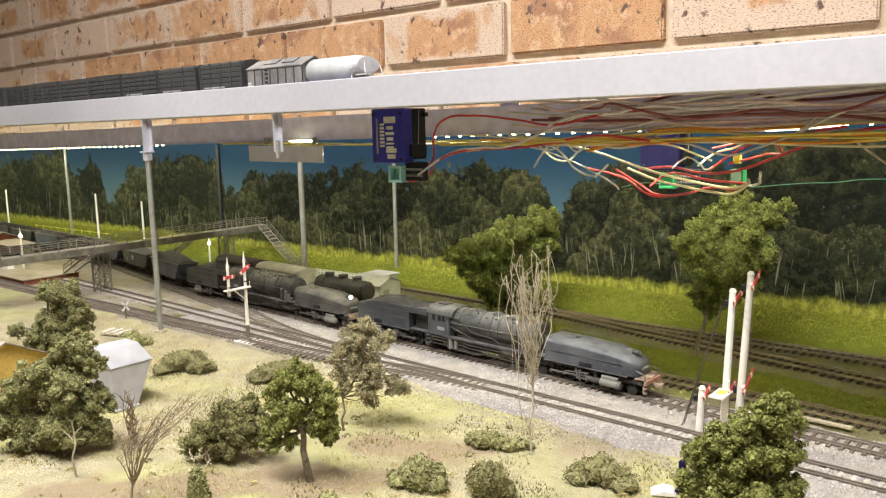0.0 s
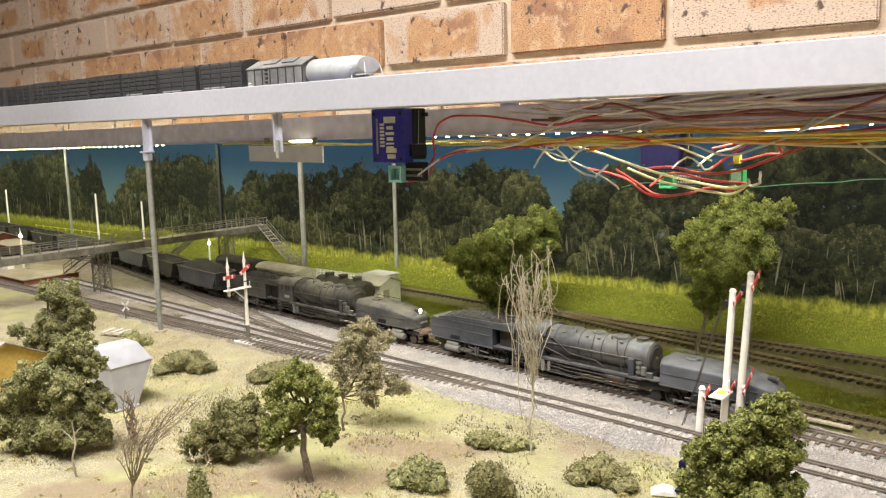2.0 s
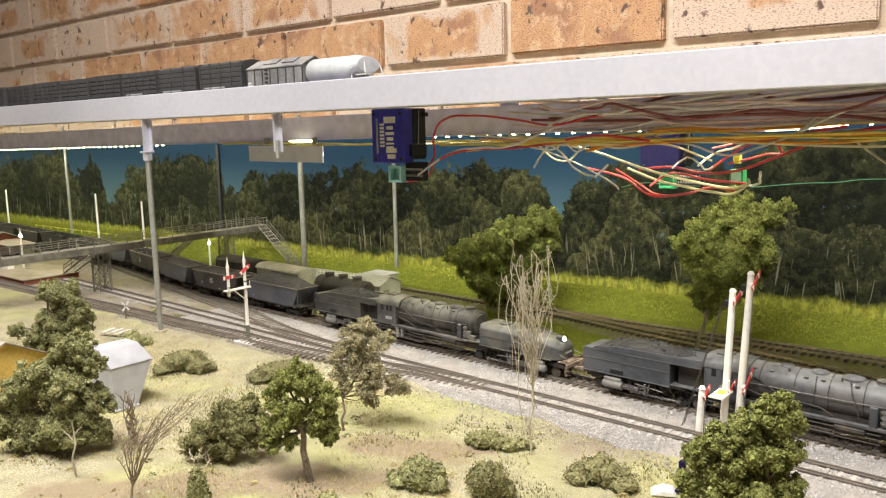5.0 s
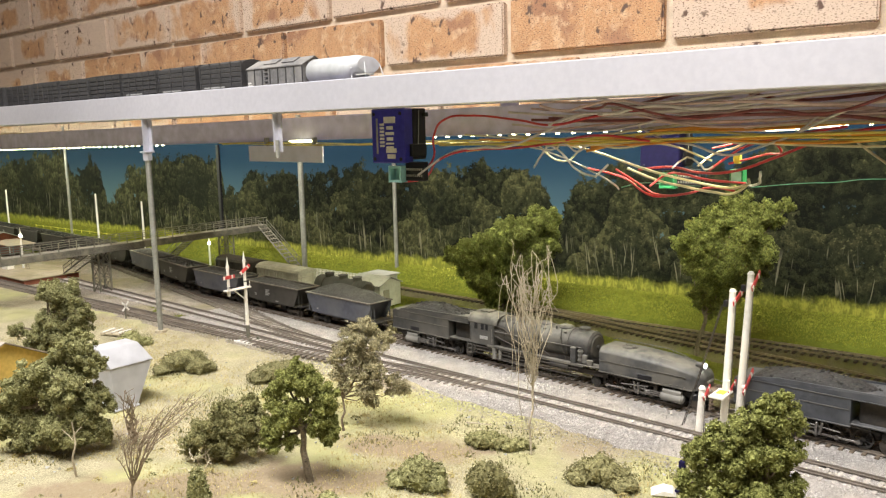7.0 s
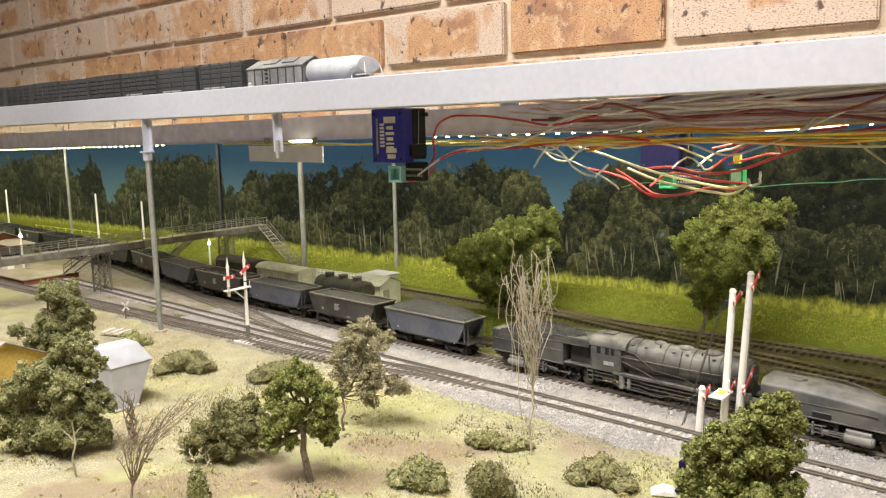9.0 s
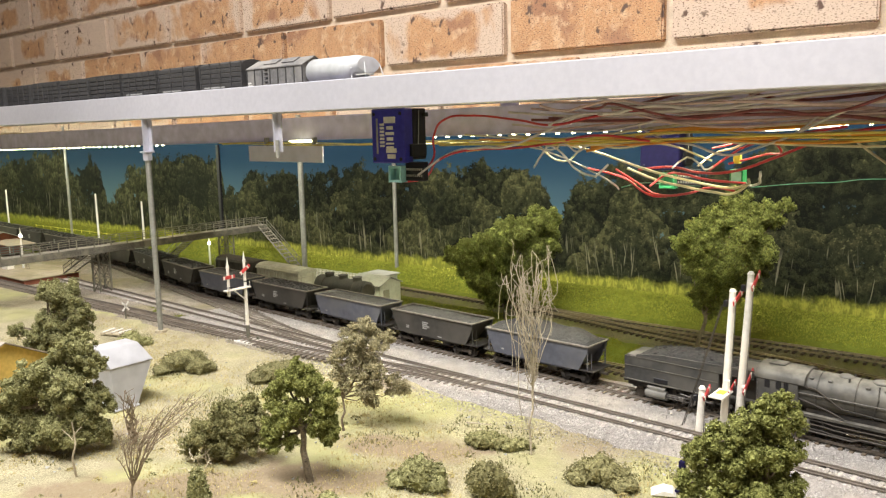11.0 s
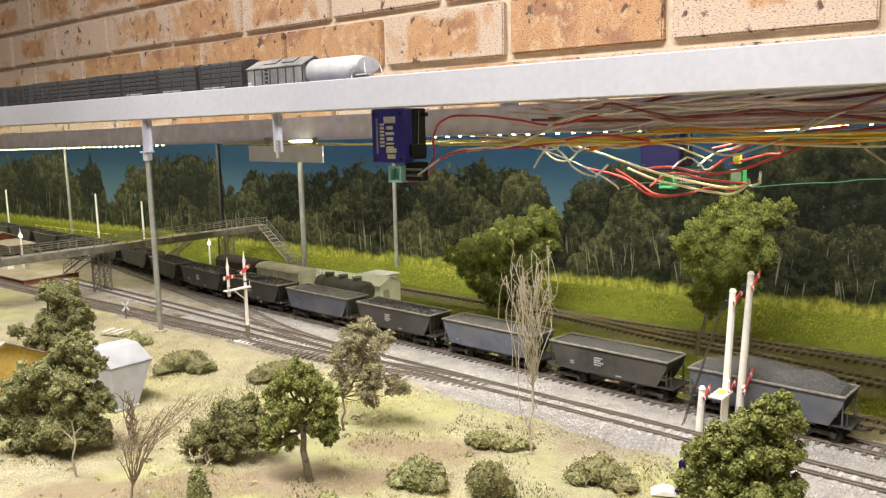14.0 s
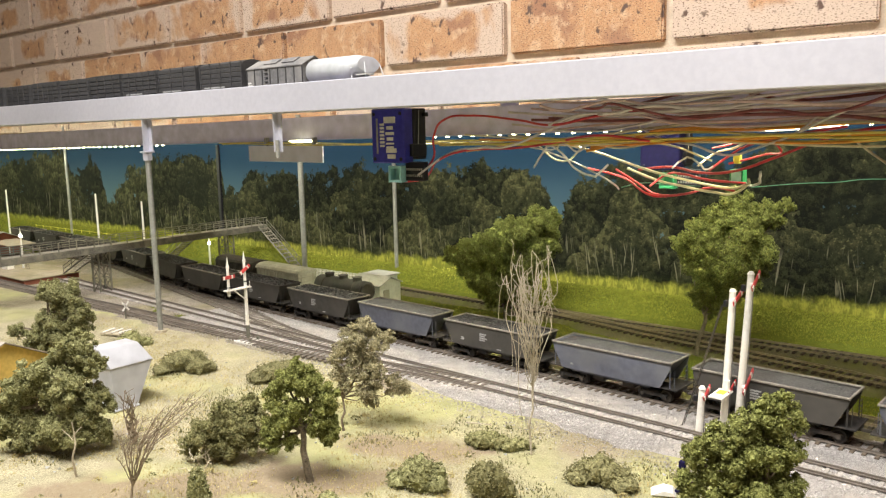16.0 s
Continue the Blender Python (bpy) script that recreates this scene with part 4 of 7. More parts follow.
        for a in (-0.233, -0.214, -0.190, -0.166, -0.142, -0.118):
            rod(bm, (a, 0.0158 * s, 0.0070), (a, 0.0158 * s, 0.0185), 0.0005, seg=5)
        tagged(part("pipe_hanger", bm, M_CHASSIS, L), kind="stuff")
        bm = bmesh.new()
        rod(bm, (-0.2080, 0.0150 * s, 0.0062), (-0.2080, 0.0150 * s, 0.0165), 0.0026, seg=12)
        rod(bm, (-0.2080, 0.0150 * s, 0.0160), (-0.2080, 0.0150 * s, 0.0172), 0.0030, seg=12)
        rod(bm, (-0.2010, 0.0152 * s, 0.0075), (-0.2010, 0.0152 * s, 0.0165), 0.0018, seg=10)
        part("injector", bm, M_CYL, L, "dusty grey injector", smooth="angle")
        bm = bmesh.new()
        box(bm, (-0.1150, 0.0150 * s, 0.0270), (0.0055, 0.0046, 0.0150), 0.0006)
        part("pump_shield", bm, body, L)
        bm = bmesh.new()
        rod(bm, (-0.1080, 0.0146 * s, 0.0215), (-0.1080, 0.0146 * s, 0.0330), 0.0022, seg=10)
        for z in (0.0230, 0.0270, 0.0310):
            rod(bm, (-0.1080, 0.0146 * s, z), (-0.1080, 0.0146 * s, z + 0.0010), 0.0029, seg=10)
        box(bm, (-0.1035, 0.0146 * s, 0.0250), (0.0045, 0.0030, 0.0080), 0.0006)
        part("air_pump", bm, M_CYL, L, "dusty ribbed air pump", smooth="angle")
        one_rod("air_reservoir", (-0.140, 0.0150 * s, 0.0146), (-0.120, 0.0150 * s, 0.0146), 0.0030, M_CHASSIS, L)
    # boiler
    bm = bmesh.new()
    rod(bm, (-0.209, 0, 0.0338), (-0.170, 0, 0.0338), 0.0150, 0.0148, seg=32)
    rod(bm, (-0.1701, 0, 0.0338), (-0.122, 0, 0.0338), 0.0147, 0.0142, seg=32)
    part("boiler", bm, dusty, L, "dusty boiler barrel, top painted paler", smooth="angle")
    bm = bmesh.new()
    rod(bm, (-0.1221, 0, 0.0338), (-0.1015, 0, 0.0338), 0.0143, seg=32)
    rod(bm, (-0.1016, 0, 0.0338), (-0.1000, 0, 0.0338), 0.0141, 0.0122, seg=32)
    part("smokebox", bm, M_SMOKEBOX if lit else dusty, L, smooth="angle")
    bm = bmesh.new()
    rod(bm, (-0.1002, 0, 0.0338), (-0.0990, 0, 0.0338), 0.0112, 0.0098, seg=28)
    rod(bm, (-0.0992, 0, 0.0338), (-0.0975, 0, 0.0338), 0.0018, seg=8)
    box(bm, (-0.0988, 0.0060, 0.0338), (0.0008, 0.0110, 0.0012))
    part("smokebox_door", bm, M_SMOKEBOX, L, smooth="angle")
    for a, ra in ((-0.196, 0.0152), (-0.170, 0.0150), (-0.146, 0.0147), (-0.1225, 0.0146)):
        one_rod("boiler_band", (a - 0.0003, 0, 0.0338), (a + 0.0004, 0, 0.0338), ra, M_CHASSIS, L, seg=32)
    bm = bmesh.new()
    rod(bm, (-0.1130, 0, 0.0470), (-0.1130, 0, 0.0494), 0.0058, 0.0046, seg=18)
    rod(bm, (-0.1130, 0, 0.0493), (-0.1130, 0, 0.0502), 0.0054, seg=18)
    part("chimney", bm, M_SMOKEBOX, L, smooth="angle")
    for a, ra in ((-0.1330, 0.0068), (-0.1560, 0.0058), (-0.1800, 0.0050)):
        bm = bmesh.new()
        bmesh.ops.create_uvsphere(bm, u_segments=16, v_segments=8, radius=1.0, matrix=Matrix.Translation((a, 0, 0.0474)) @ Matrix.Diagonal((ra * 1.25, ra, 0.0030, 1)))
        part("dome", bm, dusty, L, smooth=True)
    for s in (-1, 1):
        bm = bmesh.new()
        for a in (-0.201, -0.188, -0.163, -0.151, -0.128):
            box(bm, (a, 0.0100 * s, 0.0452), (0.0030, 0.0022, 0.0014), 0.0004)
        for a in (-0.176, -0.139):
            rod(bm, (a, 0.0075 * s, 0.0460), (a, 0.0075 * s, 0.0490), 0.0007, seg=6)
        tagged(part("boiler_fitting", bm, M_SMOKEBOX, L), kind="stuff")
        bm = bmesh.new()
        bent_rod(bm, [(-0.208, 0.0162 * s, 0.0345), (-0.150, 0.0158 * s, 0.0345), (-0.106, 0.0152 * s, 0.0350)], 0.00035)
        part("handrail", bm, M_ROD, L)
        bm = bmesh.new()
        bent_rod(bm, [(-0.208, 0.0156 * s, 0.0400), (-0.196, 0.0158 * s, 0.0390), (-0.178, 0.0162 * s, 0.0280), (-0.150, 0.0162 * s, 0.0262), (-0.142, 0.0150 * s, 0.0215)], 0.0006)
        bent_rod(bm, [(-0.208, 0.0162 * s, 0.0300), (-0.186, 0.0162 * s, 0.0245), (-0.176, 0.0160 * s, 0.0205)], 0.0007)
        bent_rod(bm, [(-0.133, 0.0080 * s, 0.0468), (-0.130, 0.0145 * s, 0.0400), (-0.127, 0.0156 * s, 0.0330), (-0.124, 0.0150 * s, 0.0210)], 0.0005)
        bent_rod(bm, [(-0.156, 0.0080 * s, 0.0470), (-0.155, 0.0148 * s, 0.0385), (-0.158, 0.0158 * s, 0.0215)], 0.0004)
        part("boiler_pipe", bm, M_CHASSIS, L)
    # cab
    bm = bmesh.new()
    prof = [(-0.0166, 0.0185), (0.0166, 0.0185), (0.0168, 0.0400), (0.0160, 0.0432), (0.0140, 0.0458), (0.0090, 0.0480), (0, 0.0490), (-0.0090, 0.0480), (-0.0140, 0.0458), (-0.0160, 0.0432), (-0.0168, 0.0400)]
    loft(bm, [[(a, y, z) for y, z in prof] for a in (-0.2390, -0.2085)])
    cab = part("cab", bm, body, L, "grey steel cab with two windows a side", smooth="angle")
    bm = bmesh.new()
    top = prof[2:]
    ring = lambda a: [(a, y * 1.035, z + 0.0006) for y, z in top] + [(a, y * 0.99, z - 0.0004) for y, z in reversed(top)]
    loft(bm, [ring(-0.2405), ring(-0.2040)])
    part("cab_roof", bm, dusty, cab, "dusty cab roof", smooth="angle")
    bm = bmesh.new()
    box(bm, (-0.228, 0, 0.0498), (0.0120, 0.0110, 0.0012), 0.0003)
    part("roof_vent", bm, dusty, cab)
    for s in (-1, 1):
        for a, w in ((-0.2310, 0.0042), (-0.2225, 0.0040), (-0.2170, 0.0034)):
            one_box("cab_window", (a, 0.0167 * s, 0.0372), (w, 0.0008, 0.0066), M_BLACK, cab, 0.0003)
        bar_text(cab, -0.2260, 0.0170 * s, 0.0262, [[0.0026] * 4], 0.0034, M_LETTER_DIM, name="number_bars")
        one_rod("cab_rail", (-0.2100, 0.0174 * s, 0.0215), (-0.2100, 0.0174 * s, 0.0370), 0.0003, M_ROD, cab, seg=5)
        one_rod("cab_rail", (-0.2382, 0.0174 * s, 0.0215), (-0.2382, 0.0174 * s, 0.0370), 0.0003, M_ROD, cab, seg=5)
        bm = bmesh.new()
        for z in (0.0075, 0.0118, 0.0160):
            box(bm, (-0.2400, 0.0150 * s, z), (0.0060, 0.0036, 0.0006))
        for a in (-0.2428, -0.2372):
            box(bm, (a, 0.0150 * s, 0.0125), (0.0006, 0.0030, 0.0110))
        part("cab_step", bm, dusty, L)
    bm = bmesh.new()
    box(bm, (-0.2480, 0, 0.0184), (0.048, 0.0310, 0.0014), 0.0003)
    part("rear_footplate", bm, dusty, L)
    # dark block added so the gap behind the cab looks shaded
    one_box("firebox_back", (-0.2520, 0, 0.0275), (0.026, 0.0200, 0.0180), M_CHASSIS, L, 0.001)
    # rear bunker with its overhang
    bm = bmesh.new()
    prof = [(-0.3530, 0.0165), (-0.2690, 0.0165), (-0.2690, 0.0372), (-0.2410, 0.0372), (-0.2410, 0.0420), (-0.2560, 0.0425), (-0.3400, 0.0385), (-0.3530, 0.0365)]
    prism(bm, prof, -0.0164, 0.0164)
    part("bunker", bm, body, L, "rear coal bunker and water tank")
    for s in (-1, 1):
        one_box("tank_beading", (-0.3110, 0.0166 * s, 0.0290), (0.084, 0.0006, 0.0006), dusty, L)
        one_box("tank_valance", (-0.3110, 0.0167 * s, 0.0169), (0.085, 0.0012, 0.0008), dusty, L)
        one_box("tank_beading", (-0.2970, 0.0166 * s, 0.0372), (0.112, 0.0006, 0.0006), dusty, L)
    # rear tank: the recess shade is again a black plate
    for s in (-1, 1):
        one_box("tank_recess", (-0.3190, 0.0161 * s, 0.0200), (0.0130, 0.0014, 0.0044), M_BLACK, L, 0.0004, "black plate for the shade of a tank-side recess")
    bm = bmesh.new()
    n = 24
    heap = lambda a, b: 0.0385 + 0.0105 * math.sin(math.pi * min(1.0, a * 1.05)) ** 0.7 * math.sin(math.pi * b) ** 0.6 + 0.0012 * noise.noise((a * 22, b * 9, 4))
    g = [[bm.verts.new((-0.3420 + 0.098 * i / n, -0.0150 + 0.030 * j / 10, heap(i / n, j / 10))) for j in range(11)] for i in range(n + 1)]
    for i in range(n):
        for j in range(10):
            bm.faces.new((g[i][j], g[i + 1][j], g[i + 1][j + 1], g[i][j + 1]))
    rc = np.random.default_rng(12)
    for k in range(150):
        a, b = rc.uniform(0.05, 0.95), rc.uniform(0.1, 0.9)
        q = rc.uniform(0.0007, 0.0017)
        m = Matrix.Translation((-0.3420 + 0.098 * a, -0.0150 + 0.030 * b, heap(a, b))) @ Euler(rc.uniform(0, 6, 3)).to_matrix().to_4x4() @ Matrix.Diagonal((q, q * 0.8, q * 0.7, 1))
        bmesh.ops.create_icosphere(bm, subdivisions=1, radius=1.0, matrix=m)
    part("coal_load", bm, M_COAL, L, "heaped black coal")
    for s in (-1, 1):
        bm = bmesh.new()
        prism(bm, [(-0.3420, 0.0365), (-0.2420, 0.0400), (-0.2420, 0.0440), (-0.3200, 0.0425), (-0.3420, 0.0395)], 0.0152 * s, 0.0163 * s)
        part("bunker_coaming", bm, body, L)
        bm = bmesh.new()
        bent_rod(bm, [(-0.3530, 0.0130 * s, 0.0170), (-0.3545, 0.0130 * s, 0.0180), (-0.3545, 0.0130 * s, 0.0345), (-0.3525, 0.0130 * s, 0.0350)], 0.0004)
        part("rear_handrail", bm, M_ROD, L)
    one_box("bunker_ledge", (-0.3475, 0, 0.0372), (0.0100, 0.0290, 0.0012), dusty, L, 0.0003)
    return L


def coal_heap(parent, kind, seed):
    r = np.random.default_rng(seed)
    bm = bmesh.new()
    nx, ny = 40, 12
    hx, hy = 0.0575, 0.0152
    mound = 0.0125 if seed == 0 else r.uniform(0.0020, 0.0045)
    g = []
    for i in range(nx + 1):
        row = []
        for j in range(ny + 1):
            a, b = i / nx, j / ny
            h = 0.0358 + mound * math.sin(math.pi * b) ** 0.7 * math.sin(math.pi * a) ** 0.35 * (1 + 0.5 * noise.noise((a * 4 + seed, b * 2, 1))) + 0.0011 * noise.noise((a * 30, b * 9, seed))
            row.append(bm.verts.new((-hx + 2 * hx * a, -hy + 2 * hy * b, h)))
        g.append(row)
    for i in range(nx):
        for j in range(ny):
            bm.faces.new((g[i][j], g[i + 1][j], g[i + 1][j + 1], g[i][j + 1]))
    if kind == "lumps":
        for k in range(150):
            a, b = r.uniform(0.04, 0.96), r.uniform(0.08, 0.92)
            h = 0.0360 + mound * math.sin(math.pi * b) ** 0.7 * math.sin(math.pi * a) ** 0.35
            s = r.uniform(0.0011, 0.0027)
            m = Matrix.Translation((-hx + 2 * hx * a, -hy + 2 * hy * b, h)) @ Euler(r.uniform(0, 6, 3)).to_matrix().to_4x4() @ Matrix.Diagonal((s, s * r.uniform(.6, 1), s * r.uniform(.5, .9), 1))
            bmesh.ops.create_icosphere(bm, subdivisions=1, radius=1.0, matrix=m)
    return part("coal_load", bm, M_COAL if kind == "lumps" else M_COAL_GREY, parent, "heaped black lump coal" if kind == "lumps" else "smooth heap of grey dusty coal")


def hopper(body, kind, lettered, seed):
    colour = "dark grey" if body is M_HOP_DARK else "blue-grey"
    H = thing("coal_hopper", pose(0, 0, 0), colour + " bogie coal hopper wagon, " + ("loaded with lump coal" if kind == "lumps" else "loaded with fine grey coal"), "hopper wagon", "hoppers of the coal train")
    ht, hb = 0.0590, 0.0490
    for s in (-1, 1):
        bm = bmesh.new()
        o, i_ = 0.0168 * s, 0.0158 * s
        a = [bm.verts.new(q) for q in ((-ht, o, 0.0370), (ht, o, 0.0370), (ht - 0.001, o, 0.031), (hb, o, 0.0140), (-hb, o, 0.0140), (-ht + 0.001, o, 0.031))]
        b = [bm.verts.new((v.co.x, i_, v.co.z)) for v in a]
        bm.faces.new(a if s < 0 else a[::-1])
        bm.faces.new(b[::-1] if s < 0 else b)
        for k in range(6):
            bm.faces.new((a[k], b[k], b[(k + 1) % 6], a[(k + 1) % 6]))
        part("side_sheet", bm, body, H, colour + " slab side")
    for s in (-1, 1):
        bm = bmesh.new()
        prism(bm, [(ht * s, 0.0370), (ht * s - 0.001 * s, 0.0370), (hb * 0.78 * s - 0.001 * s, 0.0120), (hb * 0.78 * s, 0.0120)], -0.0157, 0.0157)
        part("end_sheet", bm, body, H, "sloping end sheet")
    one_box("hopper_floor", (0, 0, 0.0130), (2 * hb * 0.8, 0.030, 0.0022), body, H)
    bm = bmesh.new()
    for s in (-1, 1):
        box(bm, (0, 0.0170 * s, 0.0372), (2 * ht + 0.0016, 0.0022, 0.0016), 0.0003)
        box(bm, (ht * s, 0, 0.0372), (0.0016, 0.0330, 0.0016), 0.0003)
    part("rim", bm, M_RIM if kind != "lumps" or seed % 2 else body, H, "dusty top rim")
    for s in (-1, 1):
        bm = bmesh.new()
        for t in (-1, 1):
            rod(bm, (0.0575 * s, 0.0150 * t, 0.0150), (0.0575 * s, 0.0150 * t, 0.0370), 0.0006, seg=5)
            rod(bm, (0.0600 * s, 0.0120 * t, 0.0150), (0.0600 * s, 0.0120 * t, 0.0300), 0.00035, seg=5)
        for k in range(4):
            rod(bm, (0.0600 * s, 0.0060, 0.017 + k * 0.0042), (0.0600 * s, 0.0120, 0.017 + k * 0.0042), 0.0003, seg=5)
        part("end_frame", bm, body, H)
    bm = bmesh.new()
    box(bm, (0, 0, 0.0120), (0.128, 0.0080, 0.0030), 0.0003)
    for s in (-1, 1):
        box(bm, (0.0560 * s, 0, 0.0140), (0.0160, 0.0310, 0.0012), 0.0002)
        box(bm, (0.0665 * s, 0, 0.0105), (0.0070, 0.0020, 0.0024), 0.0003)
        box(bm, (0.015 * s, 0, 0.0085), (0.012, 0.018, 0.006), 0.001)
    part("underframe", bm, M_CHASSIS, H)
    if lettered:
        for s in (-1, 1):
            bar_text(H, -0.012, 0.01695 * s, 0.0290, [[0.0022] * 4, [0.0024, 0.0022, 0.0022], [0.0020] * 5, [0.0018] * 4], 0.0014, M_LETTER_DIM)
            bar_text(H, -0.037, 0.01695 * s, 0.0220, [[0.0045], [0.0045]], 0.0012, M_LETTER_DIM)
            bar_text(H, 0.010, 0.01695 * s, 0.0165, [[0.006]], 0.0010, M_LETTER_DIM)
    else:
        for s in (-1, 1):
            bar_text(H, -0.040, 0.01695 * s, 0.0190, [[0.0030]], 0.0014, M_LETTER_DIM)
    for s in (-1, 1):
        bm = bmesh.new()
        for t in (-1, 1):
            prism(bm, [(-0.0130, 0.0062), (0.0130, 0.0062), (0.0120, 0.0040), (0.0050, 0.0030), (-0.0050, 0.0030), (-0.0120, 0.0040)], 0.0105 * t, 0.0120 * t, Matrix.Translation((0, 0, 0.0018)))
            for a in (-0.0105, 0.0105):
                rod(bm, (a, 0.0115 * t, 0.0055), (a, 0.0130 * t, 0.0055), 0.0018, seg=8)
        box(bm, (0, 0, 0.0075), (0.006, 0.020, 0.003))
        bg = part("bogie", bm, M_CHASSIS, H)
        bg.location = (0.0410 * s, 0, 0)
        for a in (-0.0105, 0.0105):
            ROLL.append((wheelset(bg, a, 0.0053, M_CHASSIS), (a, 0, 0.0053), 0.0053))
    coal_heap(H, kind, seed)
    return H


TRAIN = []     # (thing, place of its origin along the train, half its wheelbase)
TRAIN.append((locomotive(M_LOCO, M_BOILER, "blue-black articulated steam locomotive leading the coal train", False), 0.388, 0.10))
TRAIN.append((locomotive(M_LOCO_B, M_BOILER_B, "weathered brown-black articulated steam locomotive with lit headlamp", True), 0.0, 0.10))
FLEET = [(M_HOP_BLUE, "fine", False), (M_HOP_DARK, "fine", True), (M_HOP_BLUE, "fine", False), (M_HOP_DARK, "lumps", True), (M_HOP_BLUE, "fine", False), (M_HOP_DARK, "lumps", True), (M_HOP_DARK, "lumps", True), (M_HOP_DARK, "lumps", False)]
for k in range(14):
    b_, kind_, let_ = FLEET[k if k < 8 else 5 + k % 3]
    TRAIN.append((hopper(b_, kind_, let_, k), -0.4490 - 0.1368 * k, 0.041))


# ---- foliage ----
def crown_mesh(name, blobs, n, leaf, seed, core=0.72):
    """Many small folded leaves round uneven clumps, with a rough inner mass. blobs: (x, y, z, rx, rz)."""
    r = np.random.default_rng(seed)
    w = np.array([b[3] * b[3] + b[3] * b[4] for b in blobs])
    pick = r.choice(len(blobs), n, p=w / w.sum())
    B = np.array(blobs)[pick]
    d = r.normal(size=(n, 3))
    d /= np.linalg.norm(d, axis=1)[:, None]
    lump = np.array([noise.noise((q[0] * 3 + k, q[1] * 3, q[2] * 3)) for q, k in zip(d, pick * 3.1)])
    rad = (0.72 + 0.30 * r.random(n) ** 0.7 + 0.26 * lump)[:, None]
    c = B[:, :3] + d * rad * np.stack([B[:, 3], B[:, 3], B[:, 4]], 1)
    c[:, 2] = np.maximum(c[:, 2], 0.0008)
    nrm = d + r.normal(size=(n, 3)) * 0.75
    nrm /= np.linalg.norm(nrm, axis=1)[:, None]
    a = np.cross(nrm, r.normal(size=(n, 3)))
    a /= np.linalg.norm(a, axis=1)[:, None]
    b = np.cross(nrm, a)
    s = (leaf * r.uniform(0.6, 1.35, n))[:, None]
    fold = nrm * s * 0.35
    v = np.stack([c - a * s, c - b * s * 0.55 + fold, c + a * s, c + b * s * 0.55 + fold], 1).reshape(-1, 3)
    f = [(4 * i, 4 * i + 1, 4 * i + 2) for i in range(n)] + [(4 * i, 4 * i + 2, 4 * i + 3) for i in range(n)]
    verts, faces = v.tolist(), f
    if core:
        bm = bmesh.new()
        for k, q in enumerate(blobs):
            r_ = bmesh.ops.create_icosphere(bm, subdivisions=2, radius=1.0)
            for vt in r_["verts"]:
                dd = vt.co.copy()
                g = core * (1 + 0.45 * noise.noise((dd.x * 2.5 + k, dd.y * 2.5, dd.z * 2.5)))
                vt.co = Vector((q[0] + dd.x * q[3] * g, q[1] + dd.y * q[3] * g, max(0.0006, q[2] + dd.z * q[4] * g)))
        base = len(verts)
        bm.verts.index_update()
        verts += [tuple(vt.co) for vt in bm.verts]
        faces += [tuple(base + vt.index for vt in fc.verts) for fc in bm.faces]
        bm.free()
    me = bpy.data.meshes.new(name)
    me.from_pydata(verts, [], faces)
    return me


def limb(bm, a, b, r0, r1, seed, bend=0.12, n=5, sides=6):
    """A crooked tapering limb."""
    a, b = Vector(a), Vector(b)
    L_ = (b - a).length
    rr = np.random.default_rng(seed)
    off = [Vector(rr.uniform(-1, 1, 3)) * L_ * bend * math.sin(math.pi * k / n) for k in range(n + 1)]
    pts = [a.lerp(b, k / n) + off[k] for k in range(n + 1)]
    for k in range(n):
        ra, rb = r0 + (r1 - r0) * k / n, r0 + (r1 - r0) * (k + 1) / n
        rod(bm, pts[k], pts[k + 1], ra, rb, seg=sides)


def strand(bm, a, b, r0, r1, seed, sway=0.1, n=8, sides=4):
    """A thin twig that sways smoothly on its way."""
    a, b = Vector(a), Vector(b)
    rr = np.random.default_rng(seed)
    L_ = (b - a).length
    u, w = Vector(rr.normal(size=3)) * L_ * sway * 0.5, Vector(rr.normal(size=3)) * L_ * sway * 0.35
    pts = [a.lerp(b, k / n) + u * math.sin(math.pi * k / n) + w * math.sin(2 * math.pi * k / n) for k in range(n + 1)]
    for k in range(n):
        rod(bm, pts[k], pts[k + 1], r0 + (r1 - r0) * k / n, r0 + (r1 - r0) * (k + 1) / n, seg=sides, caps=False)


def tree(x, y, z, trunk_h, trunk_r, blobs, leaf, n, fol, bark, label, name="tree", category="tree", seed=1, lean=(0, 0), tufts=22, core=0.62):
    t = thing(name, pose(x, y, z), label, category)
    bm = bmesh.new()
    top = Vector((lean[0], lean[1], trunk_h))
    limb(bm, (0, 0, -0.002), top, trunk_r, trunk_r * 0.6, seed, 0.05, 6, 8)
    for k, b in enumerate(blobs):
        limb(bm, top * 0.8, (b[0], b[1], b[2]), trunk_r * 0.5, trunk_r * 0.18, seed + k, 0.10)
        limb(bm, (b[0], b[1], b[2]), (b[0] + b[3] * 0.5, b[1] - b[3] * 0.5, b[2] + b[4] * 0.4), trunk_r * 0.18, trunk_r * 0.08, seed + 40 + k, 0.10, 3, 4)
    part("trunk", bm, bark, t)
    rr = np.random.default_rng(seed + 500)
    clumps = []
    for b in blobs:
        clumps.append((b[0], b[1], b[2], b[3] * 0.70, b[4] * 0.70))
        for k in range(tufts):
            d = Vector(rr.normal(size=3)).normalized()
            q = rr.uniform(0.14, 0.34)
            f = rr.uniform(0.70, 1.04) - q * 0.3
            clumps.append((b[0] + d.x * b[3] * f, b[1] + d.y * b[3] * f, b[2] + d.z * b[4] * f, b[3] * q, b[4] * q))
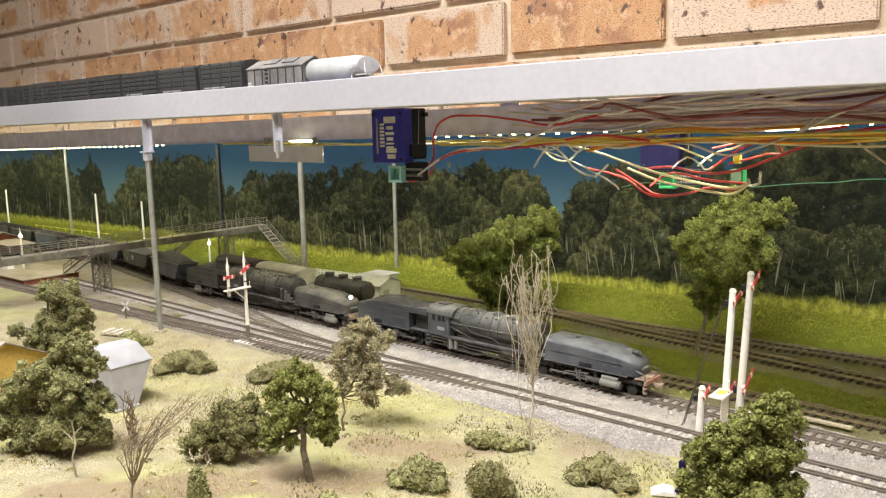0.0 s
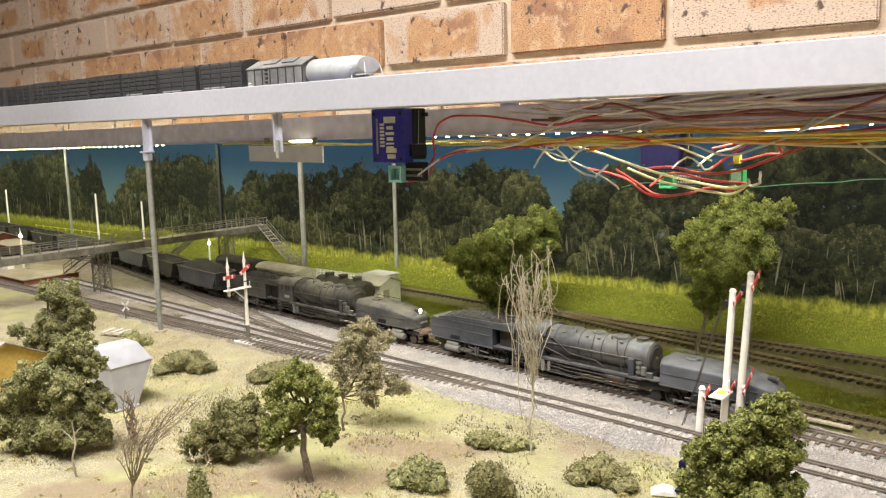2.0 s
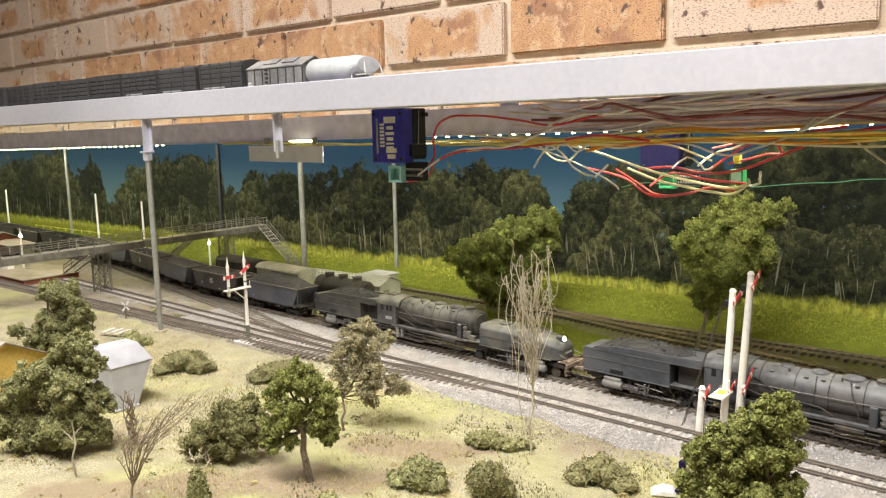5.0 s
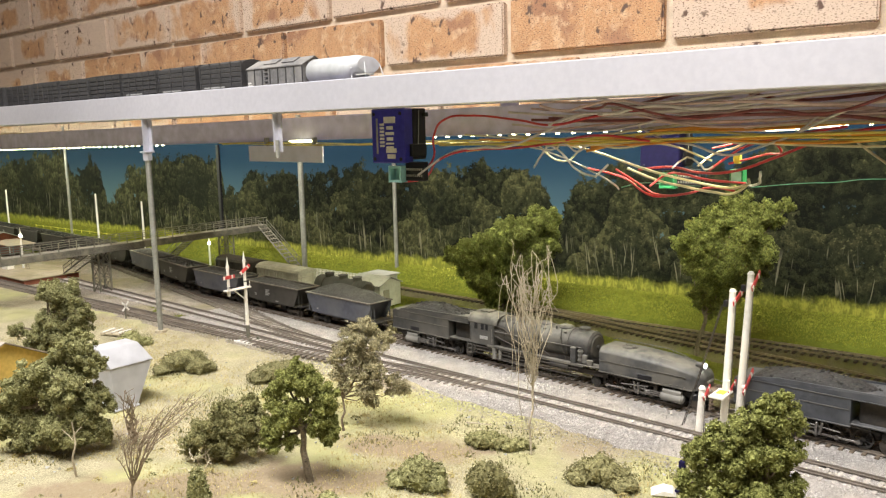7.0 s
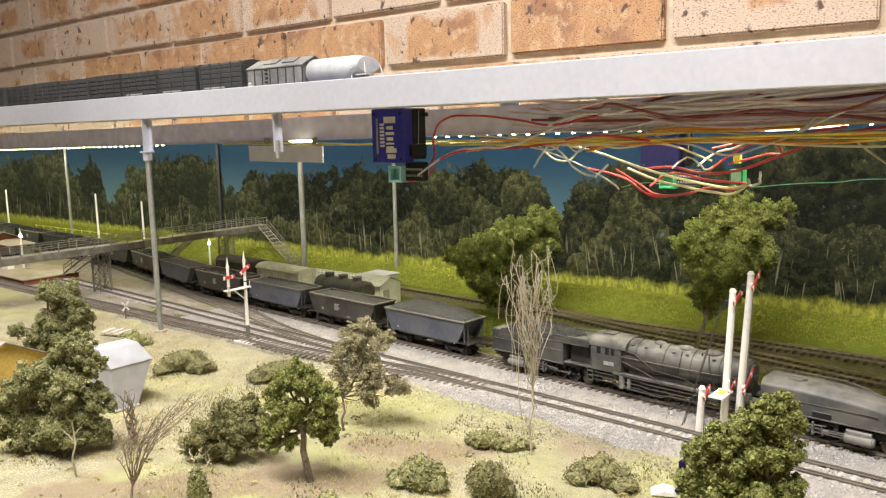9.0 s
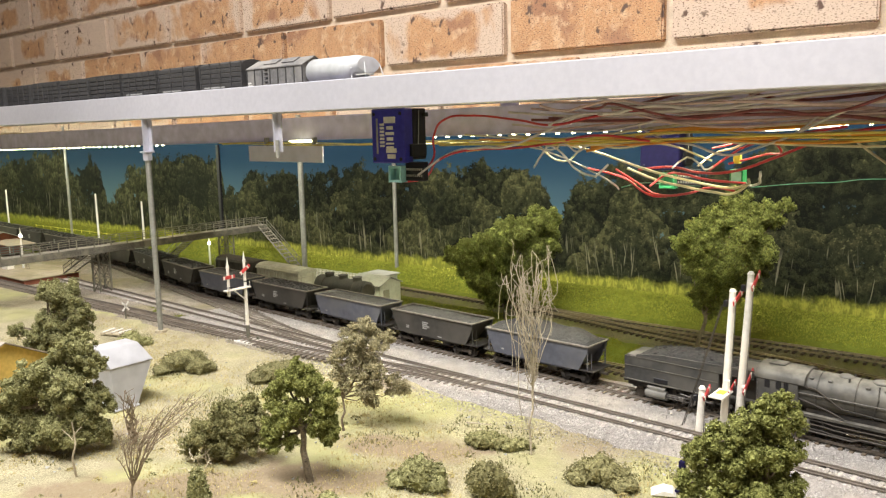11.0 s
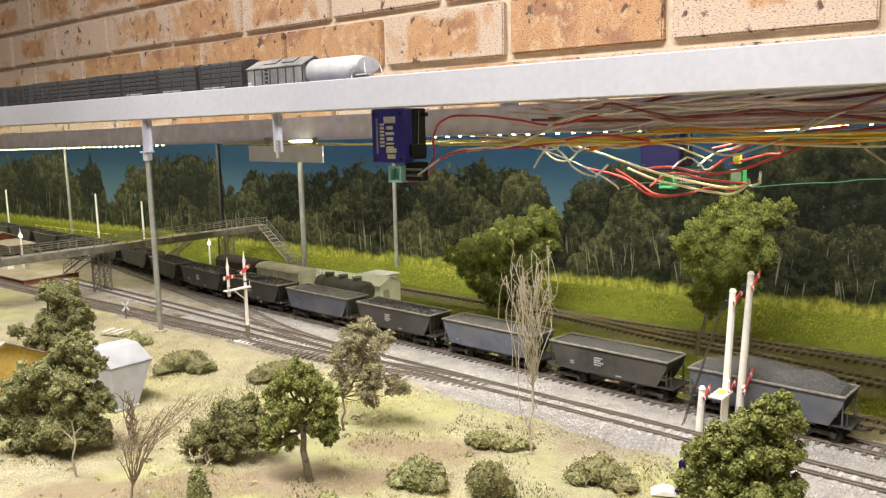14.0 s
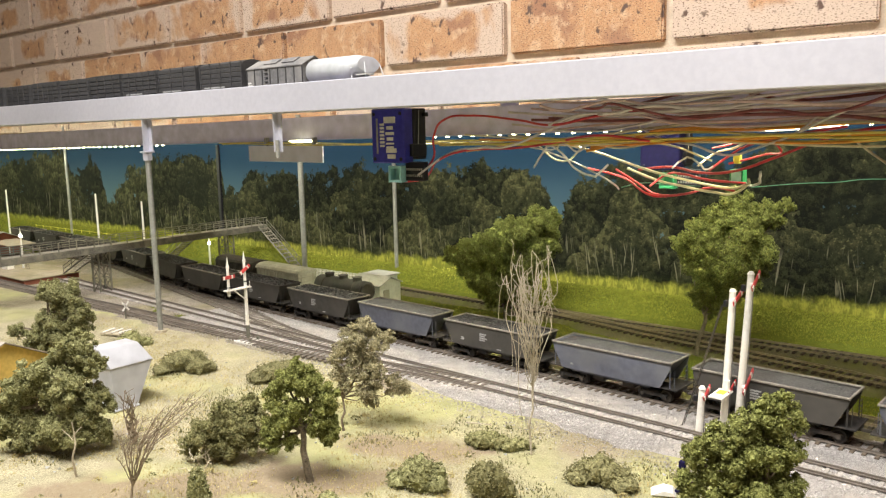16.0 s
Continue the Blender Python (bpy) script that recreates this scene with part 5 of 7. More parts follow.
    me = crown_mesh("crown", clumps, int(n * 4.2), leaf * 0.56, seed, core=core)
    me.materials.append(fol)
    c = new("crown", me)
    c.parent = t
    return t


def bush(x, y, rx, h, fol, label, seed, n=4500, leaf=0.0009, stretch=1.0, turn=0.0, z=ZG - 0.004):
    r = np.random.default_rng(seed)
    blobs = []
    for k in range(7):
        a = -1 + 2 * k / 6
        blobs.append((a * rx * 0.55 * stretch, r.uniform(-.7, .7) * rx * 0.6, h * r.uniform(0.34, 0.48) * (1 - 0.55 * a * a), rx * r.uniform(0.34, 0.54), h * r.uniform(0.40, 0.52) * (1 - 0.40 * a * a)))
    me = crown_mesh("bush", blobs, n, leaf, seed, core=0.85)
    me.materials.append(fol)
    o = new("bush", me)
    o.matrix_world = pose(x, y, z, 0, 0, turn)
    return tagged(o, label, "bush", "bushes of the paddock")


def foreground_green():
    tree(1.803, -0.617, ZG - 0.003, 0.046, 0.0029, [(-0.003, -0.004, 0.081, 0.0086, 0.0086), (-0.013, -0.008, 0.071, 0.0097, 0.0097), (0.001, -0.001, 0.07, 0.0125, 0.0125), (0.011, 0.006, 0.06, 0.011, 0.011), (-0.017, -0.014, 0.061, 0.0086, 0.0086), (-0.007, -0.007, 0.051, 0.0137, 0.0137), (0.005, 0.006, 0.046, 0.013, 0.013), (0.014, 0.009, 0.037, 0.0071, 0.0071), (-0.019, -0.012, 0.039, 0.011, 0.011), (-0.02, -0.014, 0.028, 0.0087, 0.0087), (-0.009, -0.009, 0.03, 0.0071, 0.0071), (0.01, 0.008, 0.031, 0.0071, 0.0071)], 0.0018, 5600, F_GREEN, M_BARK, "bright green model tree with a stout bare trunk", seed=3, lean=(-0.004, -0.003))
    tree(1.753, -0.535, ZG - 0.003, 0.034, 0.0011, [(0.016, 0.015, 0.085, 0.01, 0.01), (0.006, 0.007, 0.076, 0.0114, 0.0114), (0.0, 0.002, 0.064, 0.0115, 0.0115), (0.022, 0.016, 0.071, 0.0147, 0.0147), (0.031, 0.023, 0.077, 0.0064, 0.0064), (0.009, 0.012, 0.055, 0.0147, 0.0147), (-0.003, -0.002, 0.047, 0.0083, 0.0083), (0.024, 0.015, 0.047, 0.0129, 0.0129), (0.033, 0.029, 0.037, 0.0102, 0.0102), (0.039, 0.033, 0.033, 0.0069, 0.0069), (0.016, 0.012, 0.033, 0.0102, 0.0102), (0.018, 0.015, 0.024, 0.0065, 0.0065), (0.003, 0.001, 0.037, 0.0065, 0.0065)], 0.0017, 3600, F_PALE, M_TWIG_DARK, "pale dry-leaved model tree on a thin crooked trunk", seed=5, core=0.45, lean=(-0.001, 0.0))
    tree(1.600, -0.700, ZG + 0.000, 0.050, 0.0040, [(0.018, 0.017, 0.079, 0.0138, 0.0138), (0.028, 0.024, 0.066, 0.0104, 0.0104), (0.008, 0.008, 0.075, 0.0095, 0.0095), (0.011, 0.006, 0.054, 0.0218, 0.0218), (-0.003, -0.006, 0.057, 0.0165, 0.0165), (0.024, 0.023, 0.036, 0.0157, 0.0157), (-0.02, -0.015, 0.045, 0.0148, 0.0148), (0.013, 0.005, 0.025, 0.021, 0.021), (0.027, 0.024, 0.014, 0.0132, 0.0132), (-0.018, -0.009, 0.018, 0.0198, 0.0198), (-0.026, -0.022, 0.025, 0.0153, 0.0153), (0.0, 0.003, 0.012, 0.0159, 0.0130), (0.021, 0.014, 0.010, 0.0115, 0.0105)], 0.0020, 12000, F_OLIVE, M_BARK, "broad olive-green model tree with foliage to the ground", seed=8, tufts=26)
    tree(1.390, -0.596, ZG + 0.004, 0.050, 0.0036, [(0.006, 0.009, 0.073, 0.0204, 0.0204), (0.0, -0.001, 0.08, 0.0128, 0.0128), (0.022, 0.018, 0.055, 0.0152, 0.0152), (0.001, 0.004, 0.046, 0.0223, 0.0223), (-0.011, -0.007, 0.028, 0.0177, 0.0177), (-0.031, -0.023, 0.038, 0.0094, 0.0094), (0.006, 0.009, 0.031, 0.0188, 0.0188), (0.024, 0.021, 0.04, 0.0094, 0.0094), (-0.014, -0.015, 0.018, 0.0147, 0.0147)], 0.0021, 6400, F_OLIVE, M_BARK, "dense olive-green model tree on the slope", seed=11)
    tree(2.086, -0.585, ZG - 0.002, 0.050, 0.0030, [(0.017, 0.012, 0.106, 0.005, 0.005), (0.01, 0.01, 0.1, 0.0089, 0.0089), (0.017, 0.012, 0.095, 0.0112, 0.0112), (0.001, -0.001, 0.093, 0.0098, 0.0098), (-0.008, -0.007, 0.084, 0.0098, 0.0098), (-0.016, -0.014, 0.08, 0.007, 0.007), (0.005, 0.006, 0.078, 0.0169, 0.0169), (0.019, 0.013, 0.079, 0.0099, 0.0099), (-0.011, -0.005, 0.066, 0.0156, 0.0156), (0.005, 0.008, 0.059, 0.0199, 0.0199), (0.02, 0.013, 0.058, 0.0108, 0.0108), (-0.019, -0.015, 0.063, 0.0071, 0.0071), (0.0, 0.0, 0.036, 0.0190, 0.0150)], 0.00165, 9000, F_GREEN, M_BARK, "green model tree close to the front edge", seed=14, tufts=26)
    # two trees by the rear line
    tree(1.655, -0.150, ZG - 0.001, 0.040, 0.0024, [(0.036, 0.025, 0.123, 0.0213, 0.0213), (0.044, 0.039, 0.129, 0.0156, 0.0156), (0.014, 0.006, 0.109, 0.027, 0.027), (-0.01, -0.014, 0.092, 0.03, 0.03), (-0.034, -0.03, 0.082, 0.0243, 0.0243), (-0.051, -0.043, 0.084, 0.0129, 0.0129), (-0.026, -0.018, 0.055, 0.0273, 0.0273), (0.001, -0.006, 0.048, 0.0287, 0.0287), (0.017, 0.022, 0.068, 0.0322, 0.0322), (0.035, 0.033, 0.096, 0.025, 0.025), (-0.011, -0.014, 0.031, 0.018, 0.018), (0.006, 0.005, 0.029, 0.0158, 0.0158)], 0.0026, 9500, F_DEEP, M_BARK, "dark green leafy model tree beside the rear line", seed=17, tufts=26)
    tree(1.911, -0.170, ZG - 0.001, 0.052, 0.0026, [(0.027, 0.026, 0.156, 0.0204, 0.0204), (0.011, 0.013, 0.136, 0.0205, 0.0205), (-0.007, -0.001, 0.119, 0.0223, 0.0223), (0.038, 0.027, 0.136, 0.0263, 0.0263), (0.031, 0.016, 0.108, 0.0352, 0.0352), (0.004, 0.011, 0.097, 0.0282, 0.0282), (0.045, 0.037, 0.094, 0.0165, 0.0165), (0.02, 0.009, 0.072, 0.0236, 0.0236), (0.001, 0.004, 0.061, 0.013, 0.013), (0.009, 0.01, 0.049, 0.0107, 0.0107), (0.035, 0.026, 0.074, 0.0189, 0.0189), (0.057, 0.048, 0.147, 0.0152, 0.0152), (0.07, 0.053, 0.155, 0.0093, 0.0093)], 0.0025, 9500, F_DEEP, M_BARK, "tall green model tree with a bare lower trunk", seed=21, lean=(0.008, 0.006), tufts=26)
    # low growth
    t = tree(1.725, -0.632, ZG - 0.002, 0.020, 0.0012, [(0.004, 0.002, 0.032, 0.0151, 0.0151), (0.013, 0.013, 0.04, 0.0101, 0.0101), (-0.01, -0.009, 0.022, 0.0126, 0.0126), (-0.02, -0.015, 0.012, 0.0084, 0.0084), (0.01, 0.011, 0.017, 0.016, 0.016), (0.003, 0.001, 0.013, 0.0144, 0.0124), (0.021, 0.016, 0.03, 0.0093, 0.0093), (-0.007, -0.006, 0.011, 0.0093, 0.0093)], 0.0017, 5200, F_SAGE, M_TWIG, "dense sage-green shrub with pale twigs at its foot", name="shrub", category="bush", seed=31)
    bm = bmesh.new()
    rt = np.random.default_rng(32)
    for k in range(16):
        a = Vector((rt.uniform(-0.026, 0.008), rt.uniform(-0.030, -0.012), rt.uniform(0.0, 0.010)))
        limb(bm, a, a + Vector((rt.uniform(-0.010, 0.012), rt.uniform(-0.006, 0.004), rt.uniform(0.002, 0.012))), 0.0004, 0.0002, 90 + k, 0.15, 4, 4)
    tagged(part("dead_twig", bm, M_TWIG, t, "pale dead twigs"), kind="stuff")
    bush(1.608, -0.478, 0.030, 0.027, F_BROWN, "smooth brown moss mound near the ballast edge", 33, 5200, 0.0009, 1.2, 38)
    bush(1.499, -0.512, 0.028, 0.024, F_BROWN, "long brown moss clump on straw grass", 34, 3200, 0.0010, 1.5, 38)
    bush(1.363, -0.495, 0.019, 0.023, F_OLIVE, "small olive shrub near the track", 35, 2000, 0.0012, 1.2, 38)
    bush(1.871, -0.578, 0.022, 0.025, F_OLIVE, "round olive clump on bare soil", 36, 2800, 0.0012)
    bush(1.917, -0.560, 0.018, 0.032, F_BROWN, "round brown-green clump on straw grass", 37, 2800, 0.0011)
    bush(1.970, -0.502, 0.022, 0.023, F_BROWN, "flat brown-green clump on straw grass", 38, 2600, 0.0011, 1.3, 20)
    bush(1.775, -0.690, 0.010, 0.034, F_OLIVE, "small upright olive shrub", 39, 1400, 0.0013)
    bush(1.850, -0.642, 0.016, 0.018, F_OLIVE, "low olive clump under a tree", 40, 1500)
    bush(1.868, -0.496, 0.016, 0.016, F_SAGE, "sparse straw-coloured scrub on bare soil", 41, 700, 0.0012, 1.4, 30)
    bush(1.890, -0.486, 0.012, 0.010, F_SAGE, "sparse straw-coloured scrub on bare soil", 42, 500, 0.0012, 1.4, 30)
    bush(1.300, -0.640, 0.016, 0.030, F_BROWN, "brown-green shrub on the slope", 43, 1500)


def bare_trees():
    r = np.random.default_rng(5)
    t = thing("bare_tree", pose(1.905, -0.489, ZG - 0.003), "leafless pale weeping model tree of wire twigs", "tree")
    bm = bmesh.new()
    limb(bm, (0, 0, 0), (0.001, 0.001, 0.072), 0.0009, 0.0006, 2, 0.03, 6, 6)
    part("trunk", bm, M_TWIG, t)
    bm = bmesh.new()
    side = Vector((0.78, 0.62, 0))
    deep = Vector((-0.62, 0.78, 0))
    for k in range(30):
        off = -0.0125 + 0.025 * (k + 0.5) / 30
        s0 = Vector((0.001, 0.001, r.uniform(0.050, 0.075)))
        s1 = side * (off * 0.85 + r.uniform(-.004, .004)) + deep * r.uniform(-.010, .010) + Vector((0, 0, r.uniform(0.088, 0.116)))
        s2 = side * (off * 1.10 + r.uniform(-.005, .005)) + deep * r.uniform(-.012, .012) + Vector((0, 0, r.uniform(0.122, 0.160)))
        strand(bm, s0, s1, 0.00034, 0.00028, 100 + k, 0.09)
        strand(bm, s1, s2, 0.00028, 0.00022, 200 + k, 0.13)
        if k % 2 == 0:
            s3 = s2 + side * (off * 0.2 + r.uniform(-.004, .004)) + Vector((0, 0, -r.uniform(0.030, 0.080)))
            strand(bm, s2, s3, 0.00024, 0.00016, 400 + k, 0.06)
        for q in range(2):
            f = s1.lerp(s2, r.uniform(0.2, 0.95))
            strand(bm, f, f + side * r.uniform(-.010, .010) + Vector((0, 0, r.uniform(-.020, .014))), 0.00022, 0.00014, 300 + 3 * k + q, 0.3, 5)
    for off, z1, z0 in ((-0.0150, 0.122, 0.062), (-0.004, 0.110, 0.050), (0.006, 0.100, 0.036), (-0.009, 0.095, 0.028)):
        strand(bm, side * off + Vector((0, 0, z1)), side * off * 0.7 + Vector((0, 0, z0)), 0.00036, 0.00022, int(900 + off * 1e4), 0.08, 10)
    part("twig_crown", bm, M_TWIG, t)
    t = thing("bare_bush", pose(1.735, -0.713, ZG - 0.003), "leafless brown feathery bush of fine twigs", "bush")
    bm = bmesh.new()
    limb(bm, (0, 0, 0), (0.001, 0.001, 0.014), 0.0009, 0.0007, 3, 0.05, 4, 5)
    for k in range(22):
        f_ = k / 21
        e = side * (-0.010 + 0.062 * f_ + r.uniform(-0.003, 0.003)) + deep * r.uniform(-0.008, 0.008) + Vector((0, 0, 0.042 + 0.030 * f_ ** 0.7 + r.uniform(-0.010, 0.006)))
        mid = (Vector((0.001, 0.001, 0.013)).lerp(e, 0.5)) - side * 0.006 * f_ + Vector((0, 0, 0.004))
        limb(bm, (0.001, 0.001, 0.013), mid, 0.00042, 0.0003, 500 + k, 0.04, 4, 4)
        limb(bm, mid, e, 0.0003, 0.00016, 530 + k, 0.05, 4, 4)
        for j in range(12):
            f = mid.lerp(e, r.uniform(-0.1, 1.0))
            limb(bm, f, f + side * r.uniform(-0.001, .009) + deep * r.uniform(-.002, .002) + Vector((0, 0, r.uniform(0.001, .006))), 0.00018, 0.00012, 600 + k * 13 + j, 0.1, 2, 3)
    part("twig_crown", bm, M_TWIG_DARK, t)
    t = thing("bare_sapling", pose(1.661, -0.713, ZG - 0.003), "thin leafless pale sapling", "tree")
    bm = bmesh.new()
    limb(bm, (0, 0, 0), (0.001, 0, 0.042), 0.0009, 0.0004, 5, 0.04, 5, 5)
    limb(bm, (0, 0, 0.028), (-0.006, -0.004, 0.036), 0.0004, 0.0003, 6, 0.05, 3, 4)
    limb(bm, (0, 0, 0.030), (0.006, 0.004, 0.038), 0.0004, 0.0003, 7, 0.05, 3, 4)
    part("stem", bm, M_TWIG, t)
    t = thing("bare_shrub", pose(1.640, -0.655, ZG - 0.002), "dark leafless twiggy shrub beside a white shed", "bush")
    bm = bmesh.new()
    for k in range(9):
        e = Vector((r.uniform(-0.008, 0.010), r.uniform(-0.006, 0.008), r.uniform(0.03, 0.046)))
        limb(bm, (0, 0, 0), e, 0.0008, 0.0003, 700 + k, 0.1, 5, 4)
        for j in range(5):
            f = e * r.uniform(0.4, 1)
            limb(bm, f, f + Vector((r.uniform(-.006, .006), r.uniform(-.006, .006), r.uniform(0.003, .008))), 0.0003, 0.0002, 800 + k * 9 + j, 0.1, 2, 3)
    part("twig_crown", bm, M_TWIG_DARK, t)


def fibres(name, count, area, h, material, label, seed, keep=None, w=0.0005):
    """Standing grass fibres over a stretch of ground."""
    r = np.random.default_rng(seed)
    x0, x1, y0, y1 = area
    vs, fs = [], []
    while len(fs) < count:
        x, y = r.uniform(x0, x1), r.uniform(y0, y1)
        if keep and not keep(x, y, r):
            continue
        z = ground_z(x, y) - 0.0003
        a = r.uniform(0, math.pi)
        hh = h * r.uniform(0.5, 1.3)
        dx, dy = math.cos(a) * w, math.sin(a) * w
        lx, ly = r.normal(0, 0.35, 2) * hh
        k = len(vs)
        vs += [(x - dx, y - dy, z), (x + dx, y + dy, z), (x + lx, y + ly, z + hh)]
        fs.append((k, k + 1, k + 2))
    me = bpy.data.meshes.new(name)
    me.from_pydata(vs, [], fs)
    me.materials.append(material)
    return tagged(new(name, me), label, "grass", kind="stuff")


def grass():
    bank = lambda x, y, r: True
    fibres("grass_bank", 52000, (0.9, 2.35, -0.080, -0.022), 0.0022, F_GRASS, "long yellow-green grass on the bank before the backdrop", 61, bank, 0.0006)
    fibres("grass_bank", 9000, (-0.3, 0.9, -0.085, -0.022), 0.0060, F_GRASS, "long yellow-green grass on the bank before the backdrop", 62, bank, 0.0007)
    fibres("grass_short", 24000, (1.3, 2.35, -0.27, -0.075), 0.0016, F_GRASS, "short green scatter grass", 63, lambda x, y, r: path_side(x) + 0.022 < y < min(path_back(x), path_rear(x)) - 0.019 or y > path_back(x) + 0.018)
    patch = lambda x, y, r: noise.noise((x * 9, y * 9, 3)) + 0.35 * r.random() > 0.05
    fibres("grass_straw", 45000, (1.2, 2.2, -0.82, -0.445), 0.0020, F_STRAW, "short straw-coloured static grass", 64, patch, 0.0005)
    fibres("grass_dry", 9000, (1.2, 2.2, -0.80, -0.455), 0.0026, F_SAGE, "patches of grey-green scatter grass", 65, lambda x, y, r: noise.noise((x * 14, y * 14, 8)) > 0.22, 0.0006)
    r = np.random.default_rng(66)
    bm = bmesh.new()
    for k in range(900):
        x, y = r.uniform(0.95, 2.3), r.uniform(-0.062, -0.022)
        if noise.noise((x * 7, y * 12, 6)) < 0.12:
            continue
        bmesh.ops.create_cube(bm, size=0.0009 * r.uniform(.7, 1.4), matrix=Matrix.Translation((x, y, ground_z(x, y) + r.uniform(0.002, 0.0042))) @ Euler(r.uniform(0, 6, 3)).to_matrix().to_4x4())
    tagged(link("bank_flower", bm, F_FLOWER), "tiny yellow flowers in the bank grass", "flower", kind="stuff")
    blobs = []
    while len(blobs) < 420:
        x, y = r.uniform(1.30, 2.15), r.uniform(-0.82, -0.45)
        if noise.noise((x * 8, y * 8, 12)) + 0.5 * r.random() < 0.32:
            continue
        q = r.uniform(0.0015, 0.0045)
        blobs.append((x, y, ground_z(x, y), q, q * r.uniform(0.35, 0.7)))
    for fol, lab, sd, sub in ((F_SAGE, "low tufts of grey-green scrub on the soil", 71, blobs[0::3]), (F_STRAW, "low tufts of straw scrub on the soil", 72, blobs[1::3]), (F_STRAW, "low pale tufts on the soil", 73, blobs[2::3])):
        me = crown_mesh("turf_tuft", sub, 5000, 0.0011, sd, core=0)
        me.materials.append(fol)
        tagged(new("turf_tuft", me), lab, "scrub", kind="stuff")
    # litter and stones
    vs, fs = [], []
    for k in range(14000):
        band = k % 4
        x = r.uniform(1.35, 2.35)
        if band == 0:
            y = path_main(x) + r.uniform(-0.038, 0.022)
        else:
            y = path_near(x) + (r.uniform(-0.036, 0.055) if band < 3 else -0.040 - abs(r.normal(0, 0.012)))
        c = np.array((x, y, (ZG + 0.0024 if band < 3 else ground_z(x, y) + 0.0003) + r.uniform(0, 0.0006)))
        o = r.normal(size=(4, 3)) * 0.00055
        b = len(vs)
        vs += [tuple(c + q) for q in o]
        fs += [(b, b + 1, b + 2), (b, b + 2, b + 3), (b, b + 3, b + 1), (b + 1, b + 3, b + 2)]
    me = bpy.data.meshes.new("ballast_stones")
    me.from_pydata(vs, [], fs)
    me.materials.append(M_BALLAST)
    tagged(new("ballast_stones", me), "loose pale ballast stones", "stones", kind="stuff")
    vs, fs = [], []
    for k in range(900):
        x, y = r.uniform(1.4, 2.15), r.uniform(-0.80, -0.45)
        c = np.array((x, y, ground_z(x, y) + 0.0004))
        o = r.normal(size=(4, 3)) * 0.0007 * r.uniform(.5, 1.5)
        b = len(vs)
        vs += [tuple(c + q) for q in o]
        fs += [(b, b + 1, b + 2), (b, b + 2, b + 3), (b, b + 3, b + 1), (b + 1, b + 3, b + 2)]
    me = bpy.data.meshes.new("paddock_litter")
    me.from_pydata(vs, [], fs)
    me.materials.append(M_ROOF)
    tagged(new("paddock_litter", me), "pale chips and stones scattered on the soil", "stones", kind="stuff")


# ---- signals and lamps ----
def arm(parent, x, y, z, length, tilt, name="signal_arm"):
    """A red semaphore arm with a white stripe, across the track."""
    bm = bmesh.new()
    m = Matrix.Translation((x, y, z)) @ Matrix.Rotation(radians(tilt), 4, "X")
    box(bm, (0, length * 0.30, 0), (0.0010, length * 1.35, 0.0040), 0.0002, m)
    a = part(name, bm, M_RED, parent, "red semaphore arm with a white stripe")
    bm = bmesh.new()
    box(bm, (0.0002, length * 0.66, 0), (0.0012, length * 0.16, 0.0040), 0.0001, m)
    box(bm, (0.0002, -length * 0.26, 0), (0.0012, length * 0.20, 0.0040), 0.0001, m)
    part("stripe", bm, M_WHITE, a)
    return a


def finial(bm, x, y, z, s=1.0):
    rod(bm, (x, y, z), (x, y, z + 0.003 * s), 0.0019 * s, 0.0019 * s, seg=10)
    rod(bm, (x, y, z + 0.003 * s), (x, y, z + 0.013 * s), 0.0014 * s, 0.0002, seg=10)


def bracket_signal():
    s = thing("bracket_signal", pose(1.470, -0.411, ZG), "white bracket signal with two posts and semaphore arms", "signal")
    one_box("base", (0.004, -0.002, 0.0015), (0.030, 0.022, 0.003), M_WHITE, s, 0.0005)
    bm = bmesh.new()
    for a, b in ((-0.007, -0.006), (0.012, -0.006), (0.010, 0.006), (-0.006, 0.005)):
        rod(bm, (a, b, 0.003), (a, b, 0.006), 0.0018, seg=8)
    part("base_fitting", bm, M_BRIDGE, s)
    one_rod("post_foot", (0, 0, 0.003), (0, 0, 0.020), 0.0022, M_BRIDGE, s, seg=8)
    one_rod("post", (0, 0, 0.020), (0, 0, 0.064), 0.0021, M_WHITE, s, 0.0019, seg=10)
    bm = bmesh.new()
    box(bm, (0, -0.011, 0.0645), (0.007, 0.034, 0.0016), 0.0003)
    rod(bm, (0, 0, 0.050), (0, -0.016, 0.0635), 0.0008, seg=6)
    for a in (-0.026, 0.004):
        rod(bm, (0.003, a, 0.065), (0.003, a, 0.072), 0.0004, seg=5)
    part("platform", bm, M_WHITE, s)
    for y, h, tilt in ((0.0, 0.094, 32), (-0.023, 0.090, 2)):
        bm = bmesh.new()
        rod(bm, (0, y, 0.058 if y else 0.065), (0, y, h), 0.0018, 0.0015, seg=10)
        finial(bm, 0, y, h)
        part("doll_post", bm, M_WHITE, s)
        arm(s, 0.0022, y - 0.004, h - 0.010, 0.012, tilt)
        one_box("signal_lamp", (-0.0024, y + 0.001, h - 0.014), (0.0022, 0.003, 0.004), M_BLACK, s, 0.0003)
        one_box("balance_lever", (0.0018, y + 0.001, h - 0.022), (0.0008, 0.008, 0.001), M_BLACK, s)
    bm = bmesh.new()
    for k in (-1, 1):
        rod(bm, (-0.004, k * 0.0013, 0.003), (-0.003, k * 0.0013, 0.063), 0.0003, seg=4)
    part("ladder", bm, M_BRIDGE, s)


